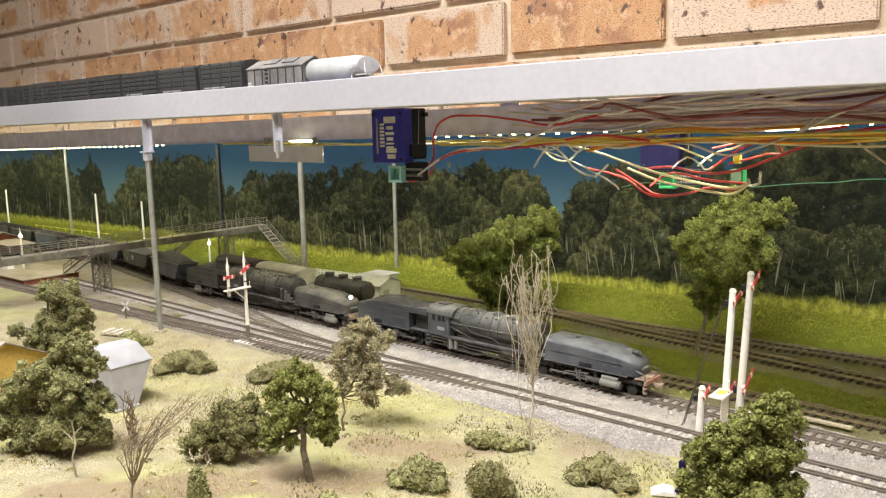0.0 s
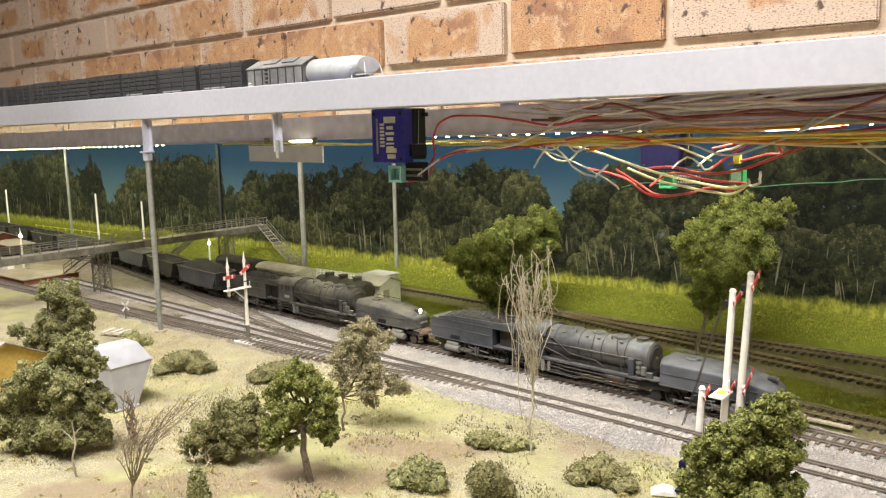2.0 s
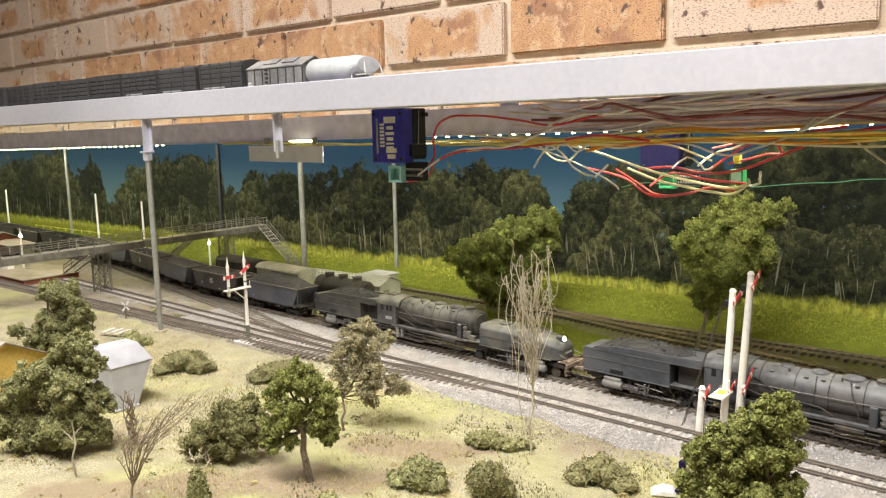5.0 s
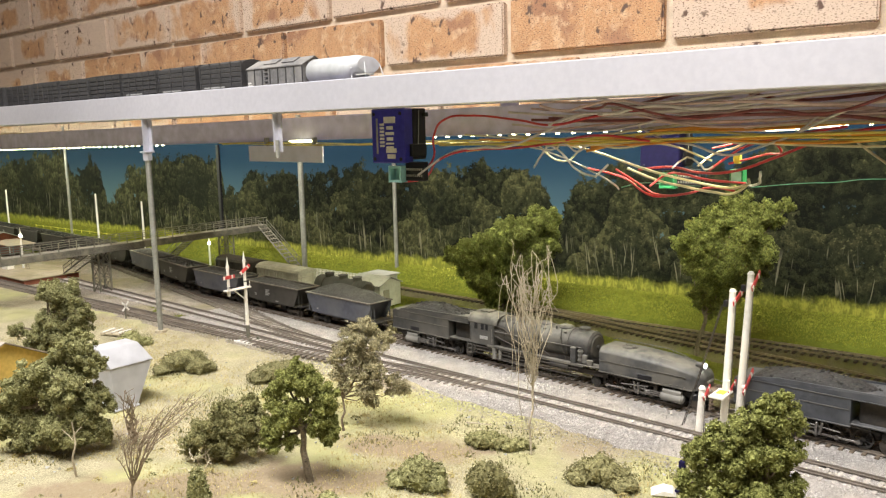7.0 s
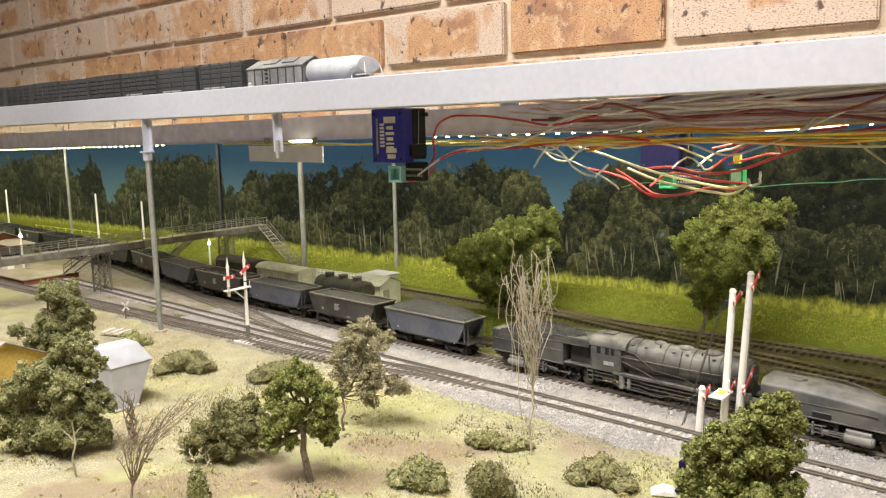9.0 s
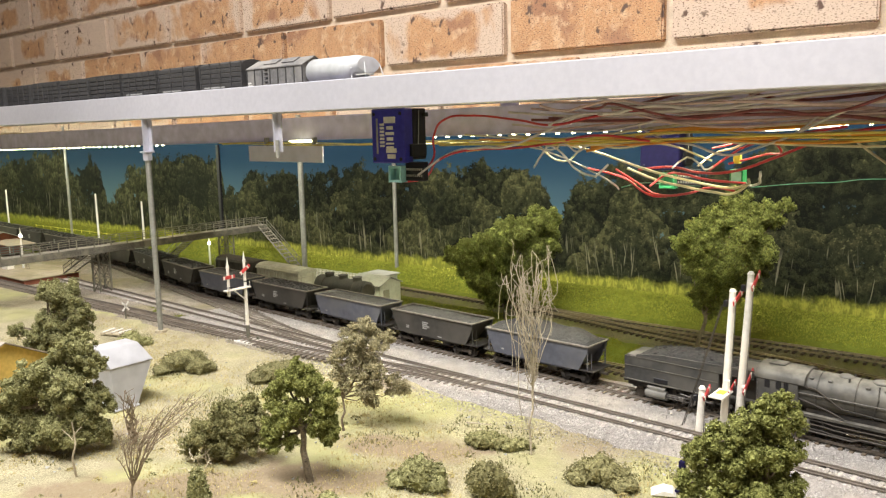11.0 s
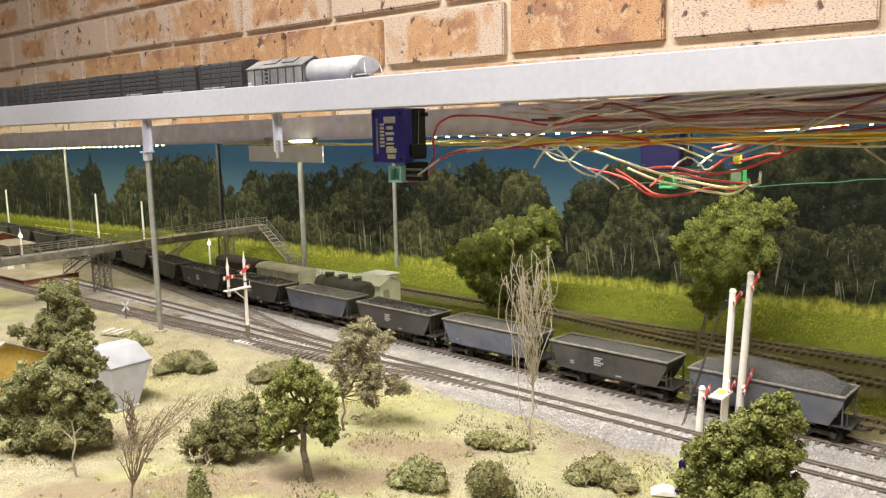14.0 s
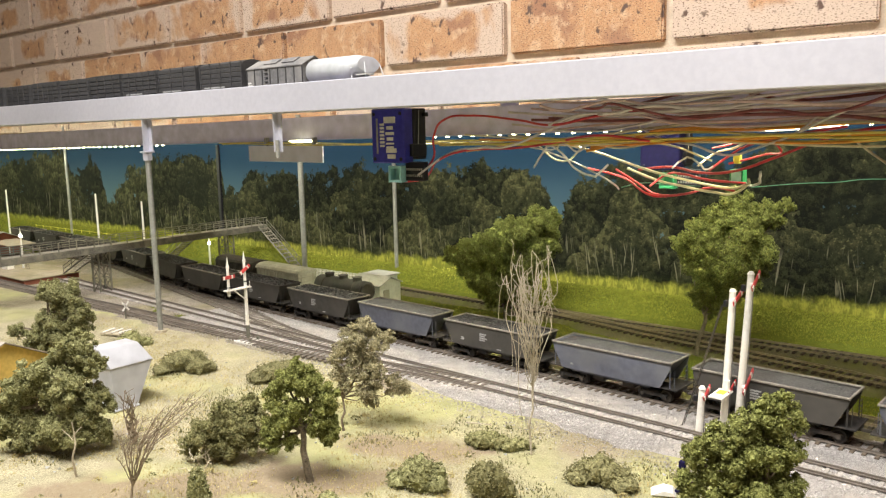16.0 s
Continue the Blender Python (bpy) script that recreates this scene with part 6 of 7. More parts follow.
def post_signals():
    specs = [("short white signal post with one small red arm", 1.9958, -0.3912, 0.0386, [(0.034, 0.011, 30)]),
             ("tall white signal post with two red arms and a ladder", 2.0088, -0.3745, 0.1130, [(0.1070, 0.017, 20), (0.036, 0.013, 20)]),
             ("tallest white signal post with two red arms", 2.0190, -0.3725, 0.1270, [(0.1196, 0.015, 35), (0.040, 0.019, 35)])]
    for (label, x, y, h, arms), tip in zip(specs, ((-1.0, 1.0), (-1.2, 1.2), (-1.8, 1.8))):
        s = thing("signal_post", pose(x, y, ZG, *tip), label, "signal", "signal posts")
        bm = bmesh.new()
        rod(bm, (0, 0, -0.002), (0.001, 0, h), 0.0030, 0.0024, seg=14)
        rod(bm, (0.001, 0, h), (0.001, 0, h + 0.0022), 0.0029, 0.0016, seg=14)
        part("post", bm, M_WHITE, s)
        one_box("footing", (0, 0, 0.001), (0.012, 0.012, 0.004), M_SAND, s, 0.0006)
        for z, ln, tilt in arms:
            arm(s, 0.0042, -0.001, z, ln, tilt)
            one_box("arm_pivot", (0.0030, 0, z), (0.0030, 0.0060, 0.0026), M_WHITE, s, 0.0004)
            one_box("signal_lamp", (-0.0040, 0.001, z - 0.004), (0.003, 0.0035, 0.005), M_BLACK, s, 0.0004)
        one_rod("control_wire", (0.0042, -0.001, 0.004), (0.0042, -0.001, h - 0.01), 0.0003, M_ROD, s, seg=5)
        if "ladder" in label:
            bm = bmesh.new()
            box(bm, (0, -0.010, 0.0345), (0.011, 0.024, 0.0016), 0.0003)
            part("landing", bm, M_WHITE, s)
            one_box("landing_scatter", (0, -0.0085, 0.0356), (0.006, 0.009, 0.0008), M_DIAL, s, 0.0003, "yellow speckled landing top")
            one_rod("landing_lamp", (0.002, -0.0030, 0.0350), (0.002, -0.0030, 0.0440), 0.0022, M_WHITE, s)
            bm = bmesh.new()
            for k in (-1, 1):
                rod(bm, (-0.030, -0.006 + k * 0.0020, 0), (-0.006, k * 0.0016, 0.102), 0.0004, seg=5)
            for k in range(16):
                f = (k + 1) / 17
                rod(bm, (-0.030 + 0.024 * f, -0.006 * (1 - f) - 0.0019, 0.102 * f), (-0.030 + 0.024 * f, -0.006 * (1 - f) + 0.0019, 0.102 * f), 0.0003, seg=4)
            part("ladder", bm, M_CHASSIS, s, "dark thin ladder")


def yard_lamps():
    for x, y, h, z in ((0.752, -0.347, 0.064, 1.104), (0.965, -0.105, 0.046, ZG)):
        s = thing("yard_lamp", pose(x, y, z), "white yard lamp post with a lit globe", "lamp post", "yard lamps")
        one_rod("post", (0, 0, 0), (0, 0, h), 0.0019, M_WHITE, s, 0.0014)
        bm = bmesh.new()
        bmesh.ops.create_uvsphere(bm, u_segments=12, v_segments=8, radius=0.0030, matrix=Matrix.Translation((0.0025, -0.0012, h - 0.004)))
        part("globe", bm, M_LAMP, s, "glowing globe", smooth=True)
        bm = bmesh.new()
        finial(bm, 0, 0, h, 0.8)
        part("cap", bm, M_WHITE, s)
        bm = bmesh.new()
        for k in (-1, 1):
            rod(bm, (0.020, k * 0.002, 0), (0.010, k * 0.002, 0.022), 0.0004, seg=4)
        for k in range(6):
            rod(bm, (0.019 - k * 0.0016, -0.002, 0.002 + k * 0.0036), (0.019 - k * 0.0016, 0.002, 0.002 + k * 0.0036), 0.0003, seg=4)
        part("ladder", bm, M_BRIDGE, s)


# ---- footbridge ----
def stairs(parent, a, b, w, side):
    """A flight of treads between two strings, from a at the top to b at the foot, with rails."""
    a, b = Vector(a), Vector(b)
    d = (b - a)
    ax = Vector((0, 1, 0))
    bm = bmesh.new()
    for s in (-1, 1):
        o = ax * (w / 2 * s)
        rod(bm, a + o, b + o, 0.0016, seg=4)
        rod(bm, a + o + Vector((0, 0, 0.013)), b + o + Vector((0, 0, 0.013)), 0.0007, seg=4)
        rod(bm, a + o + Vector((0, 0, 0.007)), b + o + Vector((0, 0, 0.007)), 0.0005, seg=4)
        for k in range(5):
            p0 = a + d * (k / 4) + o
            rod(bm, p0, p0 + Vector((0, 0, 0.0135)), 0.0007, seg=4)
    st_ = part("stair", bm, M_BRIDGE, parent)
    for k in range(13):
        p0 = a + d * ((k + 0.5) / 13)
        one_box("tread", tuple(p0), (0.0050, w, 0.0009), M_DECK, st_)


def footbridge():
    f = thing("footbridge", pose(0, 0, 0), "weathered grey steel footbridge with lattice towers and stairs", "footbridge")
    X0, W2 = 1.050, 0.010
    y0, y1, z = -0.60, -0.045, 1.1690
    one_box("deck", (X0, (y0 + y1) / 2, z), (2 * W2, y1 - y0, 0.0016), M_DECK, f, 0.0003, "pale plank deck")
    for s in (-1, 1):
        bm = bmesh.new()
        box(bm, (X0 + s * (W2 + 0.001), (y0 + y1) / 2, z - 0.0045), (0.0016, y1 - y0, 0.010), 0.0003)
        part("girder", bm, M_BRIDGE, f)
        bm = bmesh.new()
        for h in (0.0075, 0.0140):
            box(bm, (X0 + s * (W2 + 0.001), (y0 + y1) / 2, z + h), (0.0010, y1 - y0, 0.0011))
        part("handrail", bm, M_BRIDGE, f)
        for k in range(21):
            yy = y0 + 0.012 + k * (y1 - y0 - 0.02) / 20
            one_box("rail_post", (X0 + s * (W2 + 0.001), yy, z + 0.0070), (0.0013, 0.0013, 0.0150), M_BRIDGE, f)
    for cx, cy, wx, wy in ((1.035, -0.352, 0.020, 0.018), (1.045, -0.125, 0.018, 0.018)):
        bm = bmesh.new()
        legs = [(cx + i * wx / 2, cy + j * wy / 2) for i in (-1, 1) for j in (-1, 1)]
        for a, b in legs:
            box(bm, (a, b, (ZG + z) / 2 - 0.004), (0.0024, 0.0024, z - ZG - 0.010), 0.0002)
        hh = (z - ZG - 0.012) / 3
        for k in range(3):
            za, zb = ZG + 0.002 + k * hh, ZG + 0.002 + (k + 1) * hh
            for p0, p1 in ((0, 1), (2, 3), (0, 2), (1, 3)):
                rod(bm, (*legs[p0], za), (*legs[p1], zb), 0.0006, seg=4)
                rod(bm, (*legs[p1], za), (*legs[p0], zb), 0.0006, seg=4)
                rod(bm, (*legs[p0], zb), (*legs[p1], zb), 0.0006, seg=4)
        part("tower", bm, M_BRIDGE, f, "lattice steel tower")
    stairs(f, (1.038, -0.345, z - 0.002), (0.875, -0.325, 1.106), 0.020, -1)
    stairs(f, (1.038, -0.180, z - 0.002), (0.940, -0.180, 1.110), 0.018, -1)
    stairs(f, (1.062, -0.056, z - 0.002), (1.205, -0.090, 1.098), 0.018, 1)


# ---- lineside buildings ----
def gable(bm, x0, x1, y0, y1, z0, ze, zr):
    """A gabled block with its ridge along x."""
    ym = (y0 + y1) / 2
    prof = [(y0, z0), (y1, z0), (y1, ze), (ym, zr), (y0, ze)]
    loft(bm, [[(x, y, z) for y, z in prof] for x in (x0, x1)])


def roof_sheets(parent, x0, x1, y0, y1, ze, zr, material, over=0.004, t=0.0012, label=""):
    ym = (y0 + y1) / 2
    for s, ye in ((-1, y0), (1, y1)):
        k = (zr - ze) / abs(ym - ye)
        yo = ye + s * over
        zo = ze - k * over
        bm = bmesh.new()
        loft(bm, [[(x, ym, zr + 0.0004), (x, yo, zo + 0.0004), (x, yo, zo + 0.0004 + t), (x, ym, zr + 0.0004 + t)] for x in (x0 - over, x1 + over)])
        part("roof_slope", bm, material, parent, label)


def buildings():
    h = thing("lineside_hut", pose(0, 0, 0), "small cream hut with a pale pitched roof and dark door", "hut")
    bm = bmesh.new()
    gable(bm, 1.420, 1.476, -0.192, -0.149, ZG - 0.002, ZG + 0.029, ZG + 0.038)
    part("wall", bm, M_HUT, h)
    roof_sheets(h, 1.420, 1.476, -0.192, -0.149, ZG + 0.029, ZG + 0.038, M_ROOF, 0.003)
    one_box("door", (1.4765, -0.179, ZG + 0.010), (0.0014, 0.011, 0.024), M_VAN, h)
    h = thing("lineside_hut", pose(0, 0, 0), "low cream shed with a flat pale roof", "hut")
    one_box("wall", (1.405, -0.115, ZG + 0.014), (0.040, 0.034, 0.026), M_HUT, h)
    one_box("roof", (1.405, -0.115, ZG + 0.0285), (0.046, 0.040, 0.0022), M_ROOF, h, 0.0004, m=None)
    f = thing("picket_fence", pose(0, 0, 0), "white picket fence at the foot of the bank", "fence")
    n = 40
    for k in range(n):
        one_box("picket", (1.235 + k * 0.0033, -0.0905, ZG + 0.010), (0.0013, 0.0008, 0.015), M_WHITE, f)
    for z in (0.006, 0.013):
        one_box("fence_rail", (1.300, -0.0895, ZG + z), (0.134, 0.0010, 0.0012), M_WHITE, f)
    f = thing("post_fence", pose(0, 0, 0), "pale yellow rail fence along the rear bank", "fence")
    for k in range(11):
        one_box("fence_post", (0.17 + k * 0.038, -0.058, 1.112), (0.0016, 0.0016, 0.018), M_DIAL, f)
    for z in (1.113, 1.119):
        one_box("fence_rail", (0.36, -0.0572, z), (0.39, 0.0010, 0.0014), M_DIAL, f)
    # station platform and building
    one = thing("station_platform", pose(0, 0, 0), "low station platform with a brick face and pale top", "platform")
    one_box("platform_face", (0.30, -0.355, 1.0975), (1.15, 0.092, 0.012), M_REDBRICK, one, 0.0005)
    one_box("platform_top", (0.30, -0.355, 1.1045), (1.155, 0.097, 0.0022), M_SAND, one, 0.0005)
    b = thing("brick_building", pose(0, 0, 0), "small red brick station building with a pale gabled roof", "building")
    bm = bmesh.new()
    gable(bm, 0.22, 0.465, -0.295, -0.225, 1.095, 1.128, 1.142)
    part("wall", bm, M_REDBRICK, b)
    roof_sheets(b, 0.22, 0.465, -0.295, -0.225, 1.128, 1.142, M_ROOF, 0.006)
    bm = bmesh.new()
    prism(bm, [(0.47, 1.1270), (0.56, 1.1235), (0.56, 1.1222), (0.47, 1.1257)], -0.290, -0.235)
    part("awning", bm, M_TINROOF, b, "dull tin awning")
    one_rod("awning_post", (0.552, -0.285, 1.104), (0.552, -0.285, 1.1225), 0.0010, M_WHITE, b)
    one_rod("awning_post", (0.552, -0.240, 1.094), (0.552, -0.240, 1.1225), 0.0010, M_WHITE, b)
    c = thing("platform_crate", pose(0.735, -0.366, 1.1056), "small white box on the platform", "box")
    one_box("body", (0, 0, 0.003), (0.022, 0.012, 0.006), M_WHITE, c, 0.0006)
    one_box("lid", (0, 0, 0.0065), (0.023, 0.013, 0.0012), M_WHITE, c, 0.0003)
    # upturned plastic box used as a shed
    w = thing("white_shed", pose(1.540, -0.612, ZG - 0.003), "unfinished milky plastic shed, narrower at its foot, on the grass", "shed")
    ring = lambda x0, x1, y0, y1, z: [(x0, y0, z), (x1, y0, z), (x1, y1, z), (x0, y1, z)]
    bm = bmesh.new()
    loft(bm, [ring(-0.012, 0.0165, -0.0130, 0.0090, 0.0), ring(-0.024, 0.0160, -0.0133, 0.0262, 0.0385), ring(-0.0245, 0.0170, -0.0142, 0.0272, 0.0395)])
    part("wall", bm, M_MILKY, w)
    bm = bmesh.new()
    loft(bm, [ring(-0.0245, 0.0170, -0.0142, 0.0272, 0.0397), ring(-0.0242, 0.0166, -0.0142, 0.0268, 0.0405), ring(-0.016, 0.0040, -0.0165, 0.0208, 0.0550), ring(-0.015, 0.0030, -0.0158, 0.0200, 0.0556)])
    part("roof", bm, M_MILKY, w)
    one_box("base_rim", (0.0022, -0.0020, 0.0008), (0.0320, 0.0250, 0.0016), M_MILKY, w, 0.0004)
    # mustard house
    w = thing("mustard_house", pose(1.418, -0.692, ZG + 0.003, 0, 0, 10), "mustard yellow house with a dull tin roof", "house")
    bm = bmesh.new()
    gable(bm, -0.060, 0.060, -0.045, 0.045, 0, 0.036, 0.058)
    part("wall", bm, M_YELLOW, w)
    roof_sheets(w, -0.060, 0.060, -0.045, 0.045, 0.036, 0.058, M_TINROOF, 0.006)
    bm = bmesh.new()
    for s in (-1, 1):
        box(bm, (0, 0.0525 * s, 0.0325), (0.136, 0.0022, 0.0030), 0.0006)
    part("gutter", bm, M_YELLOW, w)
    # relay crossing sign and timber heap
    s = thing("crossing_sign", pose(1.240, -0.432, ZG), "white crossed-board warning sign on a post", "sign")
    one_rod("post", (0, 0, 0), (0, 0, 0.020), 0.0010, M_BRIDGE, s)
    for k in (-1, 1):
        one_box("board", (0.0012, 0, 0.018), (0.0006, 0.015, 0.0022), M_WHITE, s, m=Matrix.Translation((0, 0, 0.018)) @ Matrix.Rotation(k * 0.9, 4, "X") @ Matrix.Translation((0, 0, -0.018)))
    s = thing("timber_stack", pose(1.300, -0.478, ZG, 0, 0, 20), "small stack of pale grey timbers", "timber")
    for k in range(4):
        one_box("timber", (0, -0.008 + k * 0.005, 0.0010), (0.036, 0.0028, 0.0022), M_TWIG, s, 0.0003)
    for k in range(3):
        one_box("timber", (-0.012 + k * 0.012, 0, 0.0030), (0.0028, 0.020, 0.0018), M_WHITE, s, 0.0003)
    s = thing("loose_rail", pose(2.062, -0.316, ZG + 0.003, 0, 0, -4), "loose pale timber beside the track", "timber")
    one_box("timber", (0, 0, 0.0012), (0.055, 0.0042, 0.0024), M_TWIG, s, 0.0004)
    s = thing("white_stake", pose(1.846, -0.470, ZG, 0, 0, 14), "pale thin stick lying on the grass", "stick")
    one_rod("stick", (-0.014, 0, 0.0012), (0.008, 0.002, 0.0014), 0.0006, M_TWIG, s, 0.0004)
    s = thing("white_offcut", pose(2.012, -0.492, ZG - 0.002, 0, 0, 25), "scrap of white card on the ground", "card")
    bm = bmesh.new()
    prism(bm, [(-0.010, 0), (0.006, 0), (0.004, 0.0024), (-0.002, 0.0034)], -0.006, 0.006)
    part("scrap", bm, M_WHITE, s)


# ---- standing wagons ----
def van_body(bm, x0, x1, w, z0, ze, zt, n=6):
    prof = [(-w, z0), (w, z0), (w, ze)] + [(w * math.cos(math.pi * k / n), ze + (zt - ze) * math.sin(math.pi * k / n)) for k in range(1, n)] + [(-w, ze)]
    loft(bm, [[(x, y, z) for y, z in prof] for x in (x0, x1)])


def running_gear(t, hl, r=0.0052, axles=(-0.6, 0.6)):
    one_box("underframe", (0, 0, 0.0115), (2 * hl + 0.004, 0.026, 0.0030), M_CHASSIS, t, 0.0003)
    for a in axles:
        wheelset(t, a * hl, r, M_CHASSIS)
        for s in (-1, 1):
            one_box("axle_guard", (a * hl, 0.0122 * s, 0.0075), (0.008, 0.0014, 0.0065), M_CHASSIS, t, 0.0004)
    for s in (-1, 1):
        one_box("coupler", ((hl + 0.004) * s, 0, 0.0105), (0.008, 0.002, 0.0024), M_CHASSIS, t)


def siding_wagons():
    def at(x):
        return pose(x, path_side(x), ZR, 0, 0, -4.4)
    t = thing("tank_wagon", at(1.461), "grimy black tank wagon with three domes on a siding", "tank wagon")
    bm = bmesh.new()
    rod(bm, (-0.046, 0, 0.0285), (0.046, 0, 0.0285), 0.0138, seg=28)
    for s in (-1, 1):
        rod(bm, (0.0459 * s, 0, 0.0285), (0.0482 * s, 0, 0.0285), 0.0134, 0.0100, seg=28)
    tk = part("tank_barrel", bm, M_TANK, t)
    for p_ in tk.data.polygons:
        p_.use_smooth = len(p_.vertices) == 4
    for a in (-0.028, 0.0, 0.028):
        bm = bmesh.new()
        rod(bm, (a, 0, 0.0410), (a, 0, 0.0455), 0.0062, 0.0058, seg=16)
        rod(bm, (a, 0, 0.0455), (a, 0, 0.0465), 0.0066, seg=16)
        part("dome", bm, M_TANK, t)
    bm = bmesh.new()
    for a in (-0.030, 0.030):
        rod(bm, (a - 0.0006, 0, 0.0285), (a + 0.0006, 0, 0.0285), 0.0142, seg=28)
    part("tank_band", bm, M_CHASSIS, t)
    running_gear(t, 0.047)
    t = thing("goods_van", at(1.333), "grey bogie goods van with a pale curved roof", "goods van")
    bm = bmesh.new()
    box(bm, (0, 0, 0.0265), (0.100, 0.0310, 0.0275), 0.0005)
    part("body", bm, M_VAN, t)
    bm = bmesh.new()
    van_body(bm, -0.0515, 0.0515, 0.0164, 0.0400, 0.0412, 0.0475)
    part("roof", bm, M_VAN, t)
    for s in (-1, 1):
        bm = bmesh.new()
        for k in range(12):
            box(bm, (-0.046 + k * 0.0084, 0.0156 * s, 0.0265), (0.0007, 0.0006, 0.0265))
        box(bm, (0, 0.0156 * s, 0.0140), (0.098, 0.0006, 0.0010))
        part("side_panelling", bm, M_VAN, t)
        one_box("van_door", (-0.008, 0.0158 * s, 0.0260), (0.016, 0.0008, 0.0240), M_VAN, t)
        bm = bmesh.new()
        for k in range(4):
            box(bm, (0.0503 * s, 0, 0.016 + k * 0.0064), (0.0008, 0.029, 0.0012))
        for k in (-1, 1):
            box(bm, (0.0504 * s, 0.010 * k, 0.026), (0.0012, 0.0014, 0.026))
        part("end_stanchion", bm, M_VAN, t)
    running_gear(t, 0.050, axles=(-0.78, -0.5, 0.5, 0.78))
    t = thing("goods_van", at(1.222), "dark brown goods van on a siding", "goods van")
    bm = bmesh.new()
    van_body(bm, -0.050, 0.050, 0.0160, 0.0130, 0.0420, 0.0480)
    part("body", bm, M_VAN_DARK, t)
    for s in (-1, 1):
        bm = bmesh.new()
        for k in range(10):
            box(bm, (-0.045 + k * 0.010, 0.0161 * s, 0.0275), (0.0010, 0.0008, 0.028))
        box(bm, (0, 0.0161 * s, 0.0145), (0.098, 0.0008, 0.0012))
        part("side_panelling", bm, M_VAN_DARK, t)
    running_gear(t, 0.050, axles=(-0.78, -0.5, 0.5, 0.78))


SHELF_Z = 1.3672


def shelf_wagons():
    y = -0.4135
    starts = [0.860, 0.946, 1.031, 1.112, 1.192, 1.272, 1.352, 1.434]
    for k, x0 in enumerate(starts):
        hl = 0.0375
        arched = k in (6, 7)
        t = thing("open_wagon", pose(x0 + 0.0395, y, SHELF_Z), ("dark gunmetal louvred van with an arched roof" if arched else "dark gunmetal slatted wagon") + " parked on the shelf", "goods wagon", "wagons parked on the shelf")
        bm = bmesh.new()
        if arched:
            van_body(bm, -hl, hl, 0.0162, 0.0140, 0.0395, 0.0455)
        else:
            box(bm, (0, 0, 0.0285), (2 * hl, 0.0316, 0.0300 if k % 2 else 0.0315), 0.0005)
        part("body", bm, M_TRUCK, t)
        bm = bmesh.new()
        for s in (-1, 1):
            for j in range(5):
                box(bm, (0, 0.0162 * s, 0.0190 + j * 0.0052), (2 * hl, 0.0008, 0.0040), 0.0002)
            for j in range(4 + k % 3):
                n_ = 3 + k % 3
                box(bm, (-hl + 0.001 + j * (2 * hl - 0.002) / n_, 0.0168 * s, 0.0285), (0.0016, 0.0010, 0.0300))
        part("slats", bm, M_TRUCK, t)
        bm = bmesh.new()
        box(bm, (0, 0, 0.0132), (2 * hl + 0.002, 0.0300, 0.0026))
        part("sole_bar", bm, M_CHASSIS, t)
        if k in (5, 6, 7):
            bar_text(t, -0.030, -0.0170, 0.0172, [[0.004, 0.006, 0.004, 0.008, 0.004, 0.006, 0.005]], 0.0016, M_LETTER_DIM)
        running_gear(t, hl)
    t = thing("gabled_van", pose(1.5620, y, SHELF_Z), "weathered grey ribbed van with a gabled roof on the shelf", "goods van", "wagons parked on the shelf")
    bm = bmesh.new()
    gable(bm, -0.0435, 0.0435, -0.0160, 0.0160, 0.0120, 0.0325, 0.0412)
    part("body", bm, M_TRUCK_GREY, t)
    roof_sheets(t, -0.0435, 0.0435, -0.0160, 0.0160, 0.0325, 0.0412, M_TRUCK_GREY, 0.0008, 0.0008)
    for a in (-0.012, 0.016):
        bm = bmesh.new()
        prism(bm, [(a - 0.009, 0), (a + 0.009, 0), (a + 0.009, 0.0012), (a - 0.009, 0.0012)], -0.0125, -0.0020, Matrix.Translation((0, 0, 0.0426)) @ Matrix.Rotation(radians(29), 4, "X"))
        part("roof_hatch", bm, M_TRUCK_GREY, t)
    bm = bmesh.new()
    for s in (-1, 1):
        for k in range(8):
            box(bm, (-0.0430 + k * 0.01228, 0.0163 * s, 0.0222), (0.0010, 0.0010, 0.0205))
    for k in range(3):
        box(bm, (0.0440, -0.009 + 0.009 * k, 0.0235), (0.0010, 0.0010, 0.0220))
    for k in range(5):
        box(bm, (-0.012, -0.0168, 0.0150 + k * 0.0042), (0.0050, 0.0008, 0.0008))
    part("rib", bm, M_TRUCK, t)
    bar_text(t, -0.0410, -0.0170, 0.0185, [[0.0030, 0.0024], [0.0024] * 3], 0.0018, M_LETTER)
    running_gear(t, 0.0435)
    t = thing("silver_hopper", pose(1.652, y, SHELF_Z), "pale silver covered hopper wagon with sloping ends on the shelf", "hopper wagon", "wagons parked on the shelf")
    bm = bmesh.new()
    n = 16
    prof = [(0.0165 * math.cos(a), 0.0250 + 0.0135 * math.sin(a)) for a in [2 * math.pi * k / n for k in range(n)]]
    loft(bm, [[(-0.042, y_, z_) for y_, z_ in prof], [(0.012, y_, z_) for y_, z_ in prof], [(0.028, y_ * 0.9, 0.0330 + (z_ - 0.0330) * 0.55) for y_, z_ in prof]])
    part("barrel", bm, M_SILVER, t, smooth=False)
    for p_ in t.children[-1].data.polygons:
        p_.use_smooth = len(p_.vertices) == 4
    bm = bmesh.new()
    for a in (0.018, 0.036):
        for s in (-1, 1):
            rod(bm, (a, 0.013 * s, 0.014), (a - 0.004, 0.010 * s, 0.0300), 0.0006, seg=5)
    box(bm, (0.036, 0, 0.0155), (0.016, 0.030, 0.0012))
